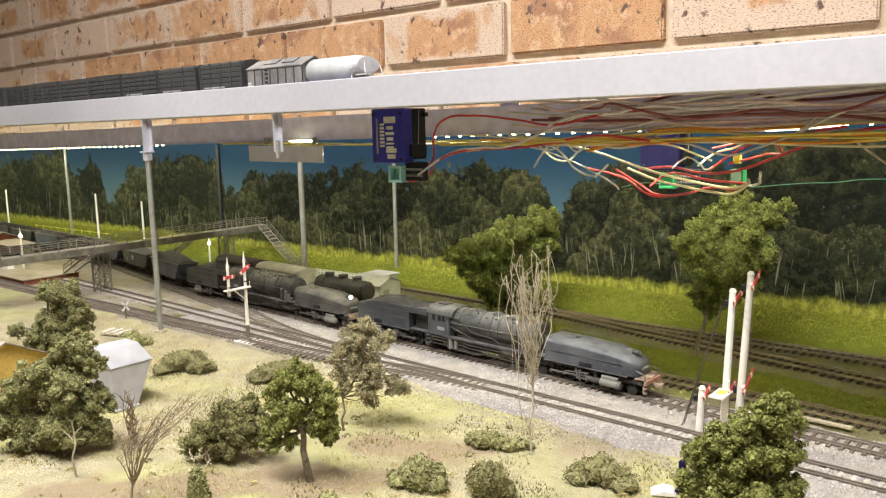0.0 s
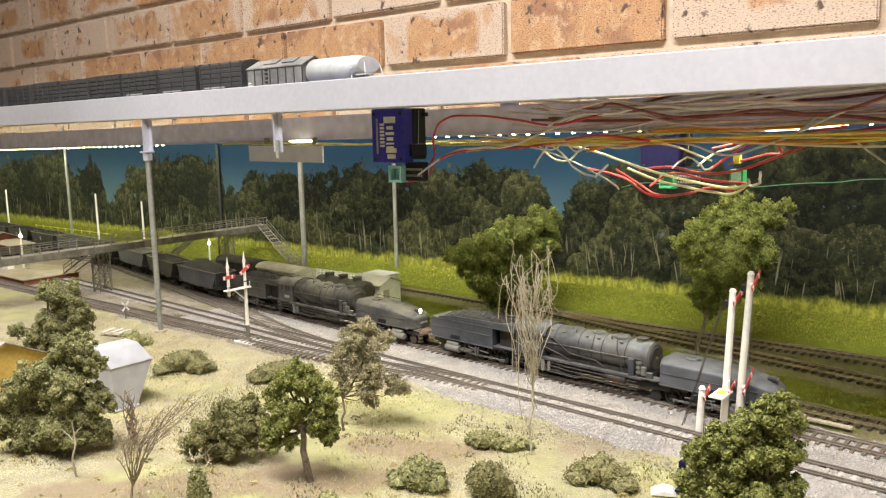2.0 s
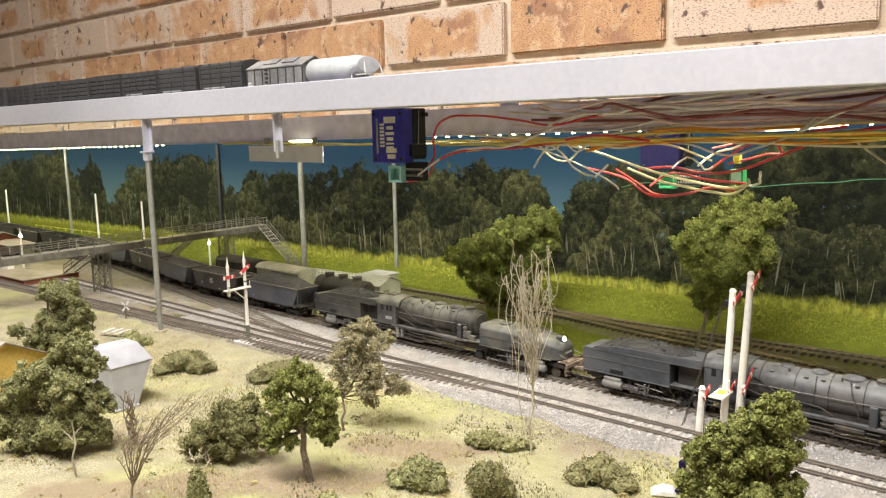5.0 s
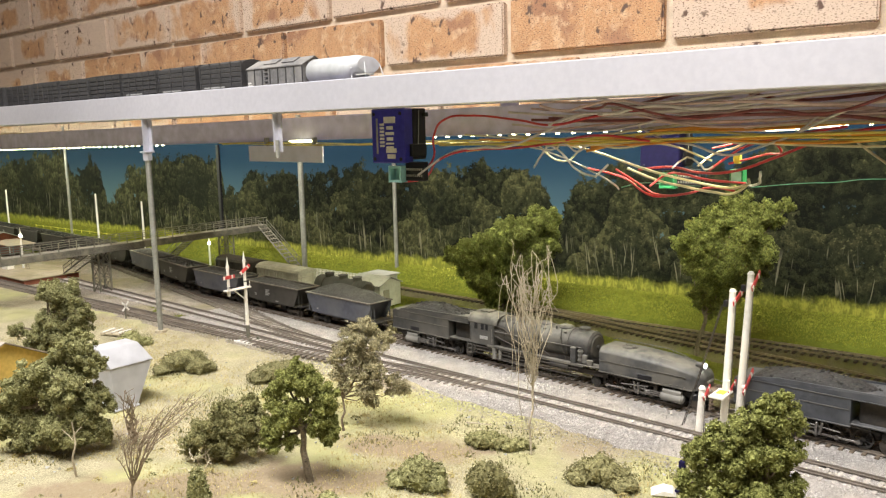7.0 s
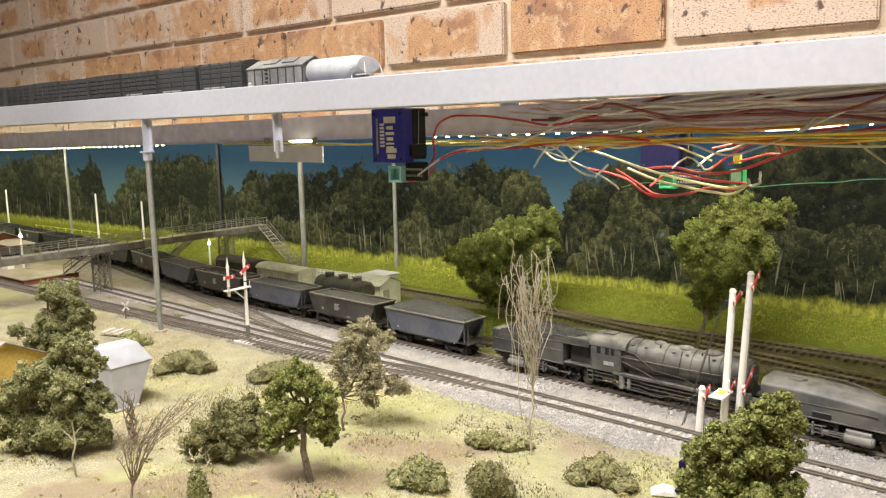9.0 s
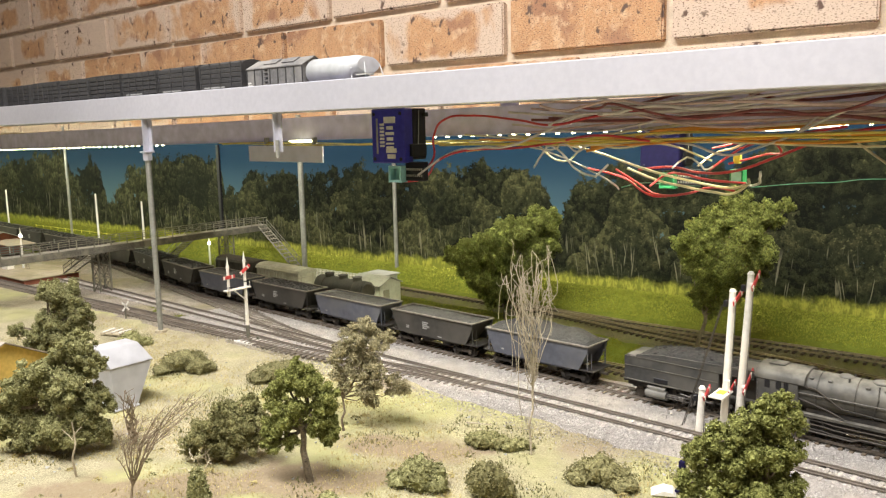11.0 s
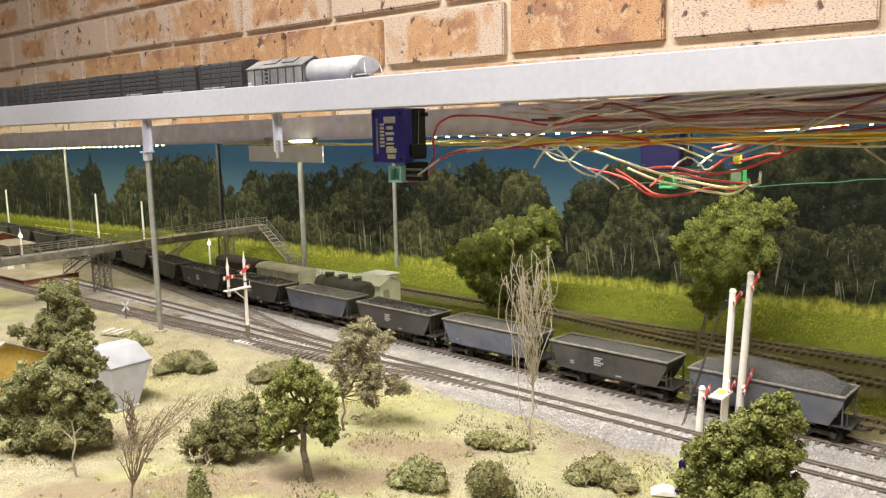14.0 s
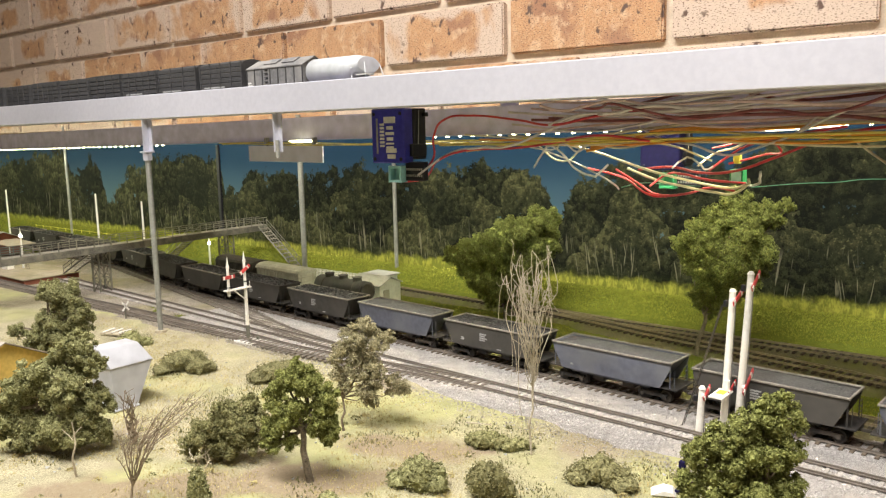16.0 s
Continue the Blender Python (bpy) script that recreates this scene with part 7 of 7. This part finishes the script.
    rod(bm, (0.020, -0.0165, 0.025), (0.0202, 0.0165, 0.025), 0.0005, seg=5)
    part("end_frame", bm, M_SILVER, t)
    one_box("end_roof", (0.034, -0.012, 0.0185), (0.014, 0.010, 0.0012), M_ROOF, t, m=None)
    running_gear(t, 0.040)


# ---- supports, switch machines and wiring ----
def supports():
    p = thing("shelf_support", pose(1.342, -0.4445, ZG - 0.003), "thin grey threaded rod with an alloy bracket that holds the shelf", "support rod", "shelf supports")
    bm = bmesh.new()
    rod(bm, (0, 0, 0), (0, 0, 0.2240), 0.0031, seg=12)
    for k in range(72):
        rod(bm, (0, 0, 0.004 + k * 0.0030), (0, 0, 0.0052 + k * 0.0030), 0.0035, 0.0033, seg=10)
    part("rod", bm, M_TUBE, p)
    bm = bmesh.new()
    box(bm, (-0.003, 0.001, 0.2435), (0.0014, 0.008, 0.038), 0.0003)
    box(bm, (0.001, 0.005, 0.2435), (0.008, 0.0014, 0.038), 0.0003)
    box(bm, (0, 0, 0.2240), (0.013, 0.012, 0.0018), 0.0003)
    rod(bm, (0, 0, 0.2140), (0, 0, 0.2225), 0.0058, seg=6)
    part("bracket", bm, M_ALU, p)
    one_rod("foot", (0, 0, 0.002), (0, 0, 0.006), 0.007, M_TWIG, p)
    p = thing("shelf_bracket", pose(1.573, -0.4400, 1.3145), "short alloy angle bracket under the shelf edge", "bracket", "shelf supports")
    bm = bmesh.new()
    box(bm, (0, 0, 0.0195), (0.0014, 0.007, 0.039), 0.0003)
    box(bm, (0.003, 0.003, 0.0195), (0.006, 0.0014, 0.039), 0.0003)
    part("angle", bm, M_ALU, p)
    one_rod("bolt", (0.001, 0, -0.006), (0.001, 0, 0.012), 0.0022, M_TUBE, p)
    for x, y, z0, z1, r in ((1.252, -0.127, ZG - 0.003, 1.362, 0.0042), (1.376, -0.044, 1.100, 1.360, 0.0031), (0.448, -0.105, 1.094, 1.360, 0.0026)):
        p = thing("support_rod", pose(x, y, z0), "grey steel rod standing behind the tracks", "support rod", "shelf supports")
        one_rod("rod", (0, 0, 0), (0, 0, z1 - z0), r, M_TUBE, p, seg=12)
        one_rod("collar", (0, 0, 0), (0, 0, 0.003), r * 1.5, M_TUBE, p, seg=12)
    for x, z1 in ((0.116, 1.212), (0.556, 1.216), (0.737, 1.206)):
        p = thing("white_pole", pose(x, -0.100, ZG - 0.002), "slim white pole before the backdrop", "pole", "white poles")
        one_rod("pole", (0, 0, 0), (0, 0, z1 - ZG), 0.0024, M_WHITE, p, 0.0016)
        one_rod("base", (0, 0, 0), (0, 0, 0.003), 0.004, M_WHITE, p)
    # thin dark strip added to draw the dark edge of the backdrop seam
    bm = bmesh.new()
    box(bm, (0.893, -0.0215, 1.232), (0.008, 0.004, 0.165), 0.0005)
    tagged(link("backdrop_batten", bm, M_BLACK), "dark strip drawn for the backdrop seam", "batten", kind="structure")
    c = thing("white_card", pose(1.456, -0.3120, 1.3080, 0, 0.4, 0), "plain white card hung below the light strip", "card")
    one_box("sheet", (-0.022, 0, 0), (0.140, 0.0016, 0.0200), M_CARD, c, 0.0003)
    one_box("hook", (-0.06, 0.0035, 0.014), (0.003, 0.0060, 0.012), M_TUBE, c)
    one_box("hook", (0.03, 0.0035, 0.014), (0.003, 0.0060, 0.012), M_TUBE, c)


def switch_machine(x, y, z, label, lettered):
    """A blue and black point motor hung under the shelf, with its terminal block."""
    s = thing("point_motor", pose(x, y, z), label, "point motor", "point motors")
    one_box("case", (0.0, 0.008, -0.0260), (0.0420, 0.014, 0.0520), M_BLUE if lettered else M_BLUE_DARKENED, s, 0.0012, "deep blue plastic case" if lettered else "blue plastic case, colour darkened for shade")
    bm = bmesh.new()
    box(bm, (0.002, 0.0245, -0.0245), (0.040, 0.018, 0.0490), 0.0010)
    box(bm, (0.0225, 0.020, -0.040), (0.004, 0.022, 0.012), 0.0006)
    box(bm, (0.0235, 0.030, -0.006), (0.005, 0.005, 0.004), 0.0004)
    part("gearbox", bm, M_BLACK, s, "black plastic gearbox")
    one_rod("throw_wire", (0.0228, 0.020, -0.036), (0.0228, 0.022, -0.002), 0.0004, M_TUBE, s)
    bm = bmesh.new()
    for a in (-0.017, 0.017):
        for b in (-0.005, -0.048):
            rod(bm, (a, 0.0004, b), (a, 0.0012, b), 0.0018, seg=10)
    part("screw_hole", bm, M_BLACK, s)
    if lettered:
        bm = bmesh.new()
        zz = -0.0065
        for w, h in ((0.0150, 0.0085), (0.0085, 0.0046), (0.0110, 0.0040), (0.0085, 0.0044), (0.0105, 0.0024), (0.0095, 0.0032)):
            box(bm, (0.0035, 0.0007, zz - h / 2), (w, 0.0006, h * 0.72), 0.0006)
            zz -= h + 0.0010
        for k in range(7):
            box(bm, (-0.0065, 0.0007, -0.0150 - k * 0.0034), (0.0060, 0.0006, 0.0022), 0.0003)
        for k in range(2):
            box(bm, (0.0050, 0.0007, -0.0400 - k * 0.0056), (0.0135 - 0.003 * k, 0.0006, 0.0042), 0.0006)
        part("logo", bm, M_LETTER, s, "pale lettering drawn as plain shapes")
        bm = bmesh.new()
        box(bm, (-0.0130, 0.0007, -0.026), (0.0020, 0.0006, 0.034))
        part("fine_print", bm, M_LETTER_DIM, s)
    bm = bmesh.new()
    box(bm, (0.001, 0.006, -0.0625), (0.0022, 0.010, 0.0160), 0.0003)
    box(bm, (0.015, 0.006, -0.0625), (0.0022, 0.010, 0.0160), 0.0003)
    box(bm, (0.008, 0.006, -0.0560), (0.015, 0.010, 0.0022), 0.0003)
    box(bm, (0.008, 0.006, -0.0693), (0.015, 0.010, 0.0022), 0.0003)
    box(bm, (0.008, 0.010, -0.0625), (0.015, 0.0020, 0.0140))
    part("plug", bm, M_CYAN if lettered else M_TERM, s, "open plastic plug")
    tb = one_box("terminal_block", (0.027, 0.012, -0.0600), (0.022, 0.008, 0.0180), M_BLACK, s, 0.0004)
    bm = bmesh.new()
    for k in range(8):
        for j in (0, 1):
            box(bm, (0.0180 + k * 0.0026, 0.0078, -0.0580 - j * 0.006), (0.0012, 0.0008, 0.0022))
    part("pin", bm, M_TUBE, tb)


def wire(name, label, pts, r, material, seed=0):
    c = bpy.data.curves.new(name, "CURVE")
    c.dimensions, c.bevel_depth, c.bevel_resolution, c.resolution_u = "3D", r * 0.78, 2, 10
    s = c.splines.new("BEZIER")
    s.bezier_points.add(len(pts) - 1)
    for b, q in zip(s.bezier_points, pts):
        b.co = q
        b.handle_left_type = b.handle_right_type = "AUTO"
    c.materials.append(material)
    return tagged(new(name, c), label, "wire", "layout wiring")


W_RED = mat("red_insulation", (0.50, 0.035, 0.04), (0.40, 0.03, 0.035), rough=0.4, fine=200, bump=0.0)
W_CREAM = mat("cream_insulation", (0.72, 0.66, 0.45), (0.62, 0.56, 0.38), rough=0.4, fine=200, bump=0.0)
W_WHITE = mat("white_insulation", (0.75, 0.73, 0.68), (0.66, 0.64, 0.60), rough=0.4, fine=200, bump=0.0)
W_ORANGE = mat("orange_insulation", (0.75, 0.33, 0.03), (0.65, 0.28, 0.03), rough=0.4, fine=200, bump=0.0)
W_YELLOW = mat("yellow_insulation", (0.66, 0.54, 0.10), (0.56, 0.45, 0.08), rough=0.4, fine=200, bump=0.0)
W_PINK = mat("dusty_pink_insulation", (0.60, 0.45, 0.44), (0.50, 0.37, 0.36), rough=0.5, fine=200, bump=0.0)
W_GREY = mat("grey_insulation", (0.62, 0.58, 0.57), (0.52, 0.48, 0.47), rough=0.5, fine=200, bump=0.0)
W_MAROON = mat("maroon_insulation", (0.22, 0.06, 0.06), (0.16, 0.045, 0.045), rough=0.5, fine=200, bump=0.0)
W_GREEN = mat("green_insulation", (0.05, 0.17, 0.09), (0.04, 0.13, 0.07), rough=0.4, fine=200, bump=0.0)


def loose_bundle():
    """Runs of wire that sag along under the shelf from hook to hook."""
    r = np.random.default_rng(91)
    kinds = [("grey wire sagging under the shelf", W_GREY), ("dusty pink wire sagging under the shelf", W_PINK), ("maroon wire sagging under the shelf", W_MAROON)]
    for k in range(17):
        label, m = kinds[[0, 1, 1, 2, 0, 1][k % 6]]
        x0 = 1.80 + r.uniform(0, 0.14)
        y, z = r.uniform(-0.41, -0.30), r.uniform(1.336, 1.3575)
        pts = []
        for j in range(8):
            f = j / 7
            pts.append((x0 + (2.42 - x0) * f + r.normal(0, 0.012), y + r.normal(0, 0.016), z - 0.004 * math.sin(math.pi * f) + r.normal(0, 0.0050)))
        wire("wire", label, pts, 0.0012 if k % 3 else 0.0016, m)
    for k in range(9):
        label, m = (("yellow wire along the light strip", W_YELLOW), ("cream wire along the light strip", W_CREAM), ("orange wire along the light strip", W_ORANGE))[k % 3]
        x0 = 1.72 + r.uniform(0, 0.10)
        y, z = r.uniform(-0.375, -0.335), r.uniform(1.3180, 1.3260)
        pts = [(x0 + (2.42 - x0) * j / 6, y + r.normal(0, 0.010), z + 0.006 * j / 6 + r.normal(0, 0.0034)) for j in range(7)]
        wire("wire", label, pts, 0.0012, m)
    for k in range(3):
        y = -0.307 - 0.002 * k
        wire("wire", "yellow wire along the light strip", [(1.30 + 0.07 * j, y, 1.3205 + 0.002 * math.sin(j + k)) for j in range(8)], 0.0008, W_YELLOW)


foreground_green()
bare_trees()
grass()
bracket_signal()
post_signals()
yard_lamps()
footbridge()
buildings()
siding_wagons()
shelf_wagons()
supports()
switch_machine(1.6875, -0.400, 1.3545, "blue and black point motor with a turquoise plug under the shelf", True)
switch_machine(1.878, -0.200, 1.3400, "blue point motor behind the wiring, colour darkened for shade", False)
loose_bundle()
wire("wire", "red wire from the blue point motor", [(1.6928, -0.38, 1.2835), (1.7025, -0.3681, 1.2852), (1.7366, -0.3831, 1.3044), (1.7792, -0.3911, 1.3147), (1.8137, -0.3741, 1.3156), (1.8493, -0.3704, 1.3192), (1.9072, -0.3884, 1.326), (1.95, -0.3874, 1.3211)], 0.0013, W_RED)
wire("wire", "red wire looped over the light strip", [(1.7102, -0.39, 1.2867), (1.7256, -0.3781, 1.3041), (1.7405, -0.3931, 1.3283), (1.7619, -0.4011, 1.3433), (1.7747, -0.3841, 1.3455), (1.8211, -0.3804, 1.3408), (1.874, -0.3984, 1.3353), (1.9067, -0.3974, 1.3408), (1.9415, -0.3797, 1.3451)], 0.0013, W_RED)
wire("wire", "red wire hanging in a long curve", [(1.915, -0.33, 1.2961), (1.9378, -0.3181, 1.2977), (1.9704, -0.3331, 1.2942), (2.0002, -0.3411, 1.2964), (2.0247, -0.3241, 1.306), (2.0519, -0.3204, 1.3174), (2.0893, -0.3384, 1.3267), (2.1135, -0.3374, 1.3294)], 0.0014, W_RED)
wire("wire", "red wire hanging in a long curve", [(1.9726, -0.32, 1.2954), (1.9821, -0.3081, 1.3052), (2.0068, -0.3231, 1.3165), (2.0382, -0.3311, 1.3233), (2.0734, -0.3141, 1.3292)], 0.0013, W_RED)
wire("wire", "short red wire drooping below the bundle", [(1.8841, -0.31, 1.2947), (1.9007, -0.2981, 1.2815), (1.9261, -0.3131, 1.2733), (1.9544, -0.3211, 1.2757), (1.9697, -0.3041, 1.2802), (1.9875, -0.3004, 1.2776)], 0.0013, W_RED)
wire("wire", "short red wire drooping below the bundle", [(1.8556, -0.31, 1.2953), (1.8698, -0.2981, 1.2907), (1.8967, -0.3131, 1.2859), (1.9218, -0.3211, 1.2737), (1.9301, -0.3041, 1.2712)], 0.0013, W_RED)
wire("wire", "short red wire drooping below the bundle", [(1.9211, -0.32, 1.281), (1.9288, -0.3081, 1.2893), (1.9499, -0.3231, 1.2924), (1.9745, -0.3311, 1.2886), (2.0007, -0.3141, 1.285)], 0.0013, W_RED)
wire("wire", "red wire in the tangle", [(1.9708, -0.31, 1.3131), (1.9854, -0.2981, 1.3165), (2.0037, -0.3131, 1.319), (2.0277, -0.3211, 1.3137), (2.0102, -0.3041, 1.3074), (1.9821, -0.3004, 1.3002)], 0.0012, W_RED)
wire("wire", "white wire end curled below the light strip", [(1.8285, -0.36, 1.298), (1.8289, -0.3481, 1.3086), (1.8472, -0.3631, 1.3171), (1.8637, -0.3711, 1.311), (1.868, -0.3541, 1.2967), (1.8799, -0.3504, 1.2913), (1.8982, -0.3684, 1.2954), (1.9049, -0.3674, 1.3016)], 0.0011, W_WHITE)
wire("wire", "white wire in a shallow loop", [(1.8226, -0.36, 1.3166), (1.8301, -0.3481, 1.3142), (1.8535, -0.3631, 1.3151), (1.8653, -0.3711, 1.3187), (1.8707, -0.3541, 1.3123), (1.8769, -0.3504, 1.318)], 0.0010, W_WHITE)
wire("wire", "cream wire falling to the green plug", [(1.8375, -0.32, 1.318), (1.8603, -0.3081, 1.3109), (1.8958, -0.3231, 1.3029), (1.9308, -0.3311, 1.2939), (1.9538, -0.3141, 1.2862), (1.986, -0.3104, 1.2806), (2.0053, -0.3284, 1.2847)], 0.0014, W_CREAM)
wire("wire", "cream wire falling to the green plug", [(1.8998, -0.32, 1.2964), (1.9211, -0.3081, 1.2861), (1.9526, -0.3231, 1.282), (1.9794, -0.3311, 1.2787), (1.992, -0.3141, 1.2769), (1.9997, -0.3104, 1.2824), (2.0073, -0.3284, 1.2892)], 0.0014, W_CREAM)
wire("wire", "cream wire along the bundle", [(1.8131, -0.34, 1.3171), (1.842, -0.3281, 1.3228), (1.8839, -0.3431, 1.3256), (1.919, -0.3511, 1.329), (1.9508, -0.3341, 1.3328), (2.0041, -0.3304, 1.3347), (2.0615, -0.3484, 1.3362), (2.1146, -0.3474, 1.3359)], 0.0014, W_CREAM)
wire("wire", "cream wire along the bundle", [(1.9708, -0.33, 1.3219), (1.9759, -0.3181, 1.3193), (1.9967, -0.3331, 1.3213), (2.0163, -0.3411, 1.3238), (2.0485, -0.3241, 1.3239), (2.0748, -0.3204, 1.326), (2.1103, -0.3384, 1.3283)], 0.0014, W_CREAM)
wire("wire", "orange wire along the bundle", [(1.8703, -0.34, 1.3119), (1.8872, -0.3281, 1.3164), (1.9205, -0.3431, 1.3232), (1.9387, -0.3511, 1.3286), (1.979, -0.3341, 1.3282), (2.0378, -0.3304, 1.3292), (2.0801, -0.3484, 1.3317), (2.1148, -0.3474, 1.3317)], 0.0016, W_ORANGE)
wire("wire", "orange wire along the bundle", [(1.8716, -0.335, 1.3147), (1.8902, -0.3231, 1.3192), (1.9232, -0.3381, 1.3259), (1.965, -0.3461, 1.3304), (2.0125, -0.3291, 1.3289), (2.0603, -0.3254, 1.3313), (2.1141, -0.3434, 1.3332)], 0.0014, W_ORANGE)
wire("wire", "cream wire in the tangle", [(1.9593, -0.31, 1.2985), (1.9668, -0.2981, 1.3071), (1.9904, -0.3131, 1.3136), (2.0061, -0.3211, 1.3191), (2.0141, -0.3041, 1.3205)], 0.0012, W_CREAM)
wire("wire", "grey wire crossing the tangle", [(1.928, -0.36, 1.3321), (1.9424, -0.3481, 1.3226), (1.9764, -0.3631, 1.3169), (2.0054, -0.3711, 1.3098), (2.0205, -0.3541, 1.3147), (2.0433, -0.3504, 1.3236), (2.066, -0.3684, 1.3372)], 0.0011, W_GREY)
wire("wire", "pale wire running up to the shelf", [(2.0253, -0.37, 1.3151), (2.0415, -0.3581, 1.3217), (2.0637, -0.3731, 1.3307), (2.0862, -0.3811, 1.3403), (2.1129, -0.3641, 1.3506)], 0.0012, W_WHITE)
wire("wire", "grey wire hook below the green plug", [(1.9995, -0.31, 1.2847), (2.0027, -0.2981, 1.2826), (2.0114, -0.3131, 1.2897), (2.014, -0.3211, 1.2947)], 0.0013, W_GREY)
wire("wire", "grey wire in the tangle", [(1.8192, -0.33, 1.3132), (1.8424, -0.3181, 1.3024), (1.8735, -0.3331, 1.2932), (1.8967, -0.3411, 1.2842), (1.8939, -0.3241, 1.278)], 0.0010, W_GREY)
wire("wire", "thin green wire at the edge of the tangle", [(1.8898, -0.31, 1.2785), (1.9007, -0.2981, 1.2815), (1.9336, -0.3131, 1.2823), (1.9663, -0.3211, 1.2822)], 0.0006, W_GREEN)
wire("wire", "thin green wire across the backdrop", [(1.9706, -0.2, 1.2732), (2.0128, -0.1881, 1.2772), (2.0446, -0.2031, 1.2799), (2.0683, -0.2111, 1.2834), (2.0956, -0.1941, 1.2829)], 0.0005, W_GREEN)
wire("wire", "cream wire falling past the backdrop", [(2.0828, -0.36, 1.324), (2.0917, -0.3481, 1.3143), (2.1087, -0.3631, 1.304), (2.127, -0.3711, 1.2917)], 0.0011, W_CREAM)
wire("wire", "pink wire under the shelf edge", [(1.865, -0.41, 1.351), (1.8738, -0.3981, 1.3472), (1.9051, -0.4131, 1.3482), (1.9376, -0.4211, 1.3519), (1.9568, -0.4041, 1.3485), (1.9897, -0.4004, 1.3482), (2.0423, -0.4184, 1.347), (2.0869, -0.4174, 1.3435), (2.1215, -0.3997, 1.3459)], 0.0013, W_PINK)
wire("wire", "maroon wire under the shelf edge", [(1.901, -0.41, 1.3484), (1.907, -0.3981, 1.347), (1.929, -0.4131, 1.3499), (1.9556, -0.4211, 1.3443), (1.9872, -0.4041, 1.3374), (2.0372, -0.4004, 1.3418), (2.0841, -0.4184, 1.3383), (2.1238, -0.4174, 1.3505)], 0.0013, W_MAROON)
wire("wire", "grey wire slanting under the shelf", [(1.8669, -0.4, 1.335), (1.8865, -0.3881, 1.3423), (1.9289, -0.4031, 1.3432), (1.9599, -0.4111, 1.3471), (1.9957, -0.3941, 1.3444), (2.0526, -0.3904, 1.3501), (2.1223, -0.4084, 1.3542)], 0.0016, W_GREY)
wire("wire", "grey wire slanting under the shelf", [(1.7217, -0.395, 1.2915), (1.7469, -0.3831, 1.3097), (1.7968, -0.3981, 1.3168), (1.8348, -0.4061, 1.3188), (1.8549, -0.3891, 1.3291), (1.885, -0.3854, 1.341)], 0.0013, W_GREY)
wire("wire", "pale wire loop beside the point motor", [(1.9452, -0.33, 1.2974), (1.9476, -0.3181, 1.303), (1.9616, -0.3331, 1.306), (1.9708, -0.3411, 1.3028), (1.9726, -0.3241, 1.2965), (1.9759, -0.3204, 1.2987)], 0.0010, W_WHITE)
wire("wire", "cream wire in the tangle", [(1.81, -0.325, 1.3183), (1.8275, -0.3131, 1.3021), (1.8651, -0.3281, 1.3165), (1.9019, -0.3361, 1.3146), (1.9302, -0.3191, 1.3174), (1.9731, -0.3154, 1.3031)], 0.0011, W_CREAM)

p_ = thing("terminal_plug", pose(1.990, -0.300, 1.2895), "green terminal plug hanging from the wiring", "plug")
one_box("body", (0, 0, 0), (0.011, 0.010, 0.0125), M_TERM, p_, 0.0005)
one_box("insert", (0, -0.0052, 0.0005), (0.008, 0.0010, 0.0080), M_CYAN, p_)
one_box("tag", (-0.001, 0, 0.0150), (0.0065, 0.004, 0.0085), M_DIAL, p_, 0.0010, "yellow tag")

p_ = thing("blue_clip", pose(2.020, -0.486, ZG - 0.002), "small dark blue plastic clip standing by a tree", "clip")
one_box("clip_body", (0, 0, 0.011), (0.0045, 0.003, 0.022), M_BLUE_DARKENED, p_, 0.0006)
one_box("clip_foot", (0, 0, 0.001), (0.008, 0.006, 0.002), M_BLUE_DARKENED, p_, 0.0004)
fibres("yard_weed", 5000, (0.75, 1.50, -0.43, -0.29), 0.0014, F_BROWN, "sparse brown weeds in the yard", 81, lambda x, y, r: noise.noise((x * 16, y * 16, 2)) > 0.12 and min(abs(y - path_near(x)), abs(y - path_third(x)), abs(y - path_loop(x)), abs(y - path_main(x))) > 0.014, 0.0006)


# ---- movement ----
def motions():
    """The train runs along the main line; wheels turn and coupling rods swing with the way travelled."""
    for ob, place, half in TRAIN:
        shift = -0.18 if half > 0.05 else 0.0
        rows = []
        for t in steps(0.0, 16.0, 32):
            m = unit_pose(place + travelled(t) + shift, half)
            rows.append((t, m @ Matrix.Translation((-shift, 0, 0))))
        walk(ob, rows)
    fine = steps(0.0, 16.0, 160)
    for ob, at, r in ROLL:
        walk(ob, [(t, Matrix.Translation(at) @ Matrix.Rotation(travelled(t) / r, 4, "Y")) for t in fine])
    for ob, at, crank, r, ph in SWING:
        walk(ob, [(t, Matrix.Translation((at[0] - crank * math.cos(travelled(t) / r + ph), at[1], at[2] + crank * math.sin(travelled(t) / r + ph)))) for t in fine])


motions()
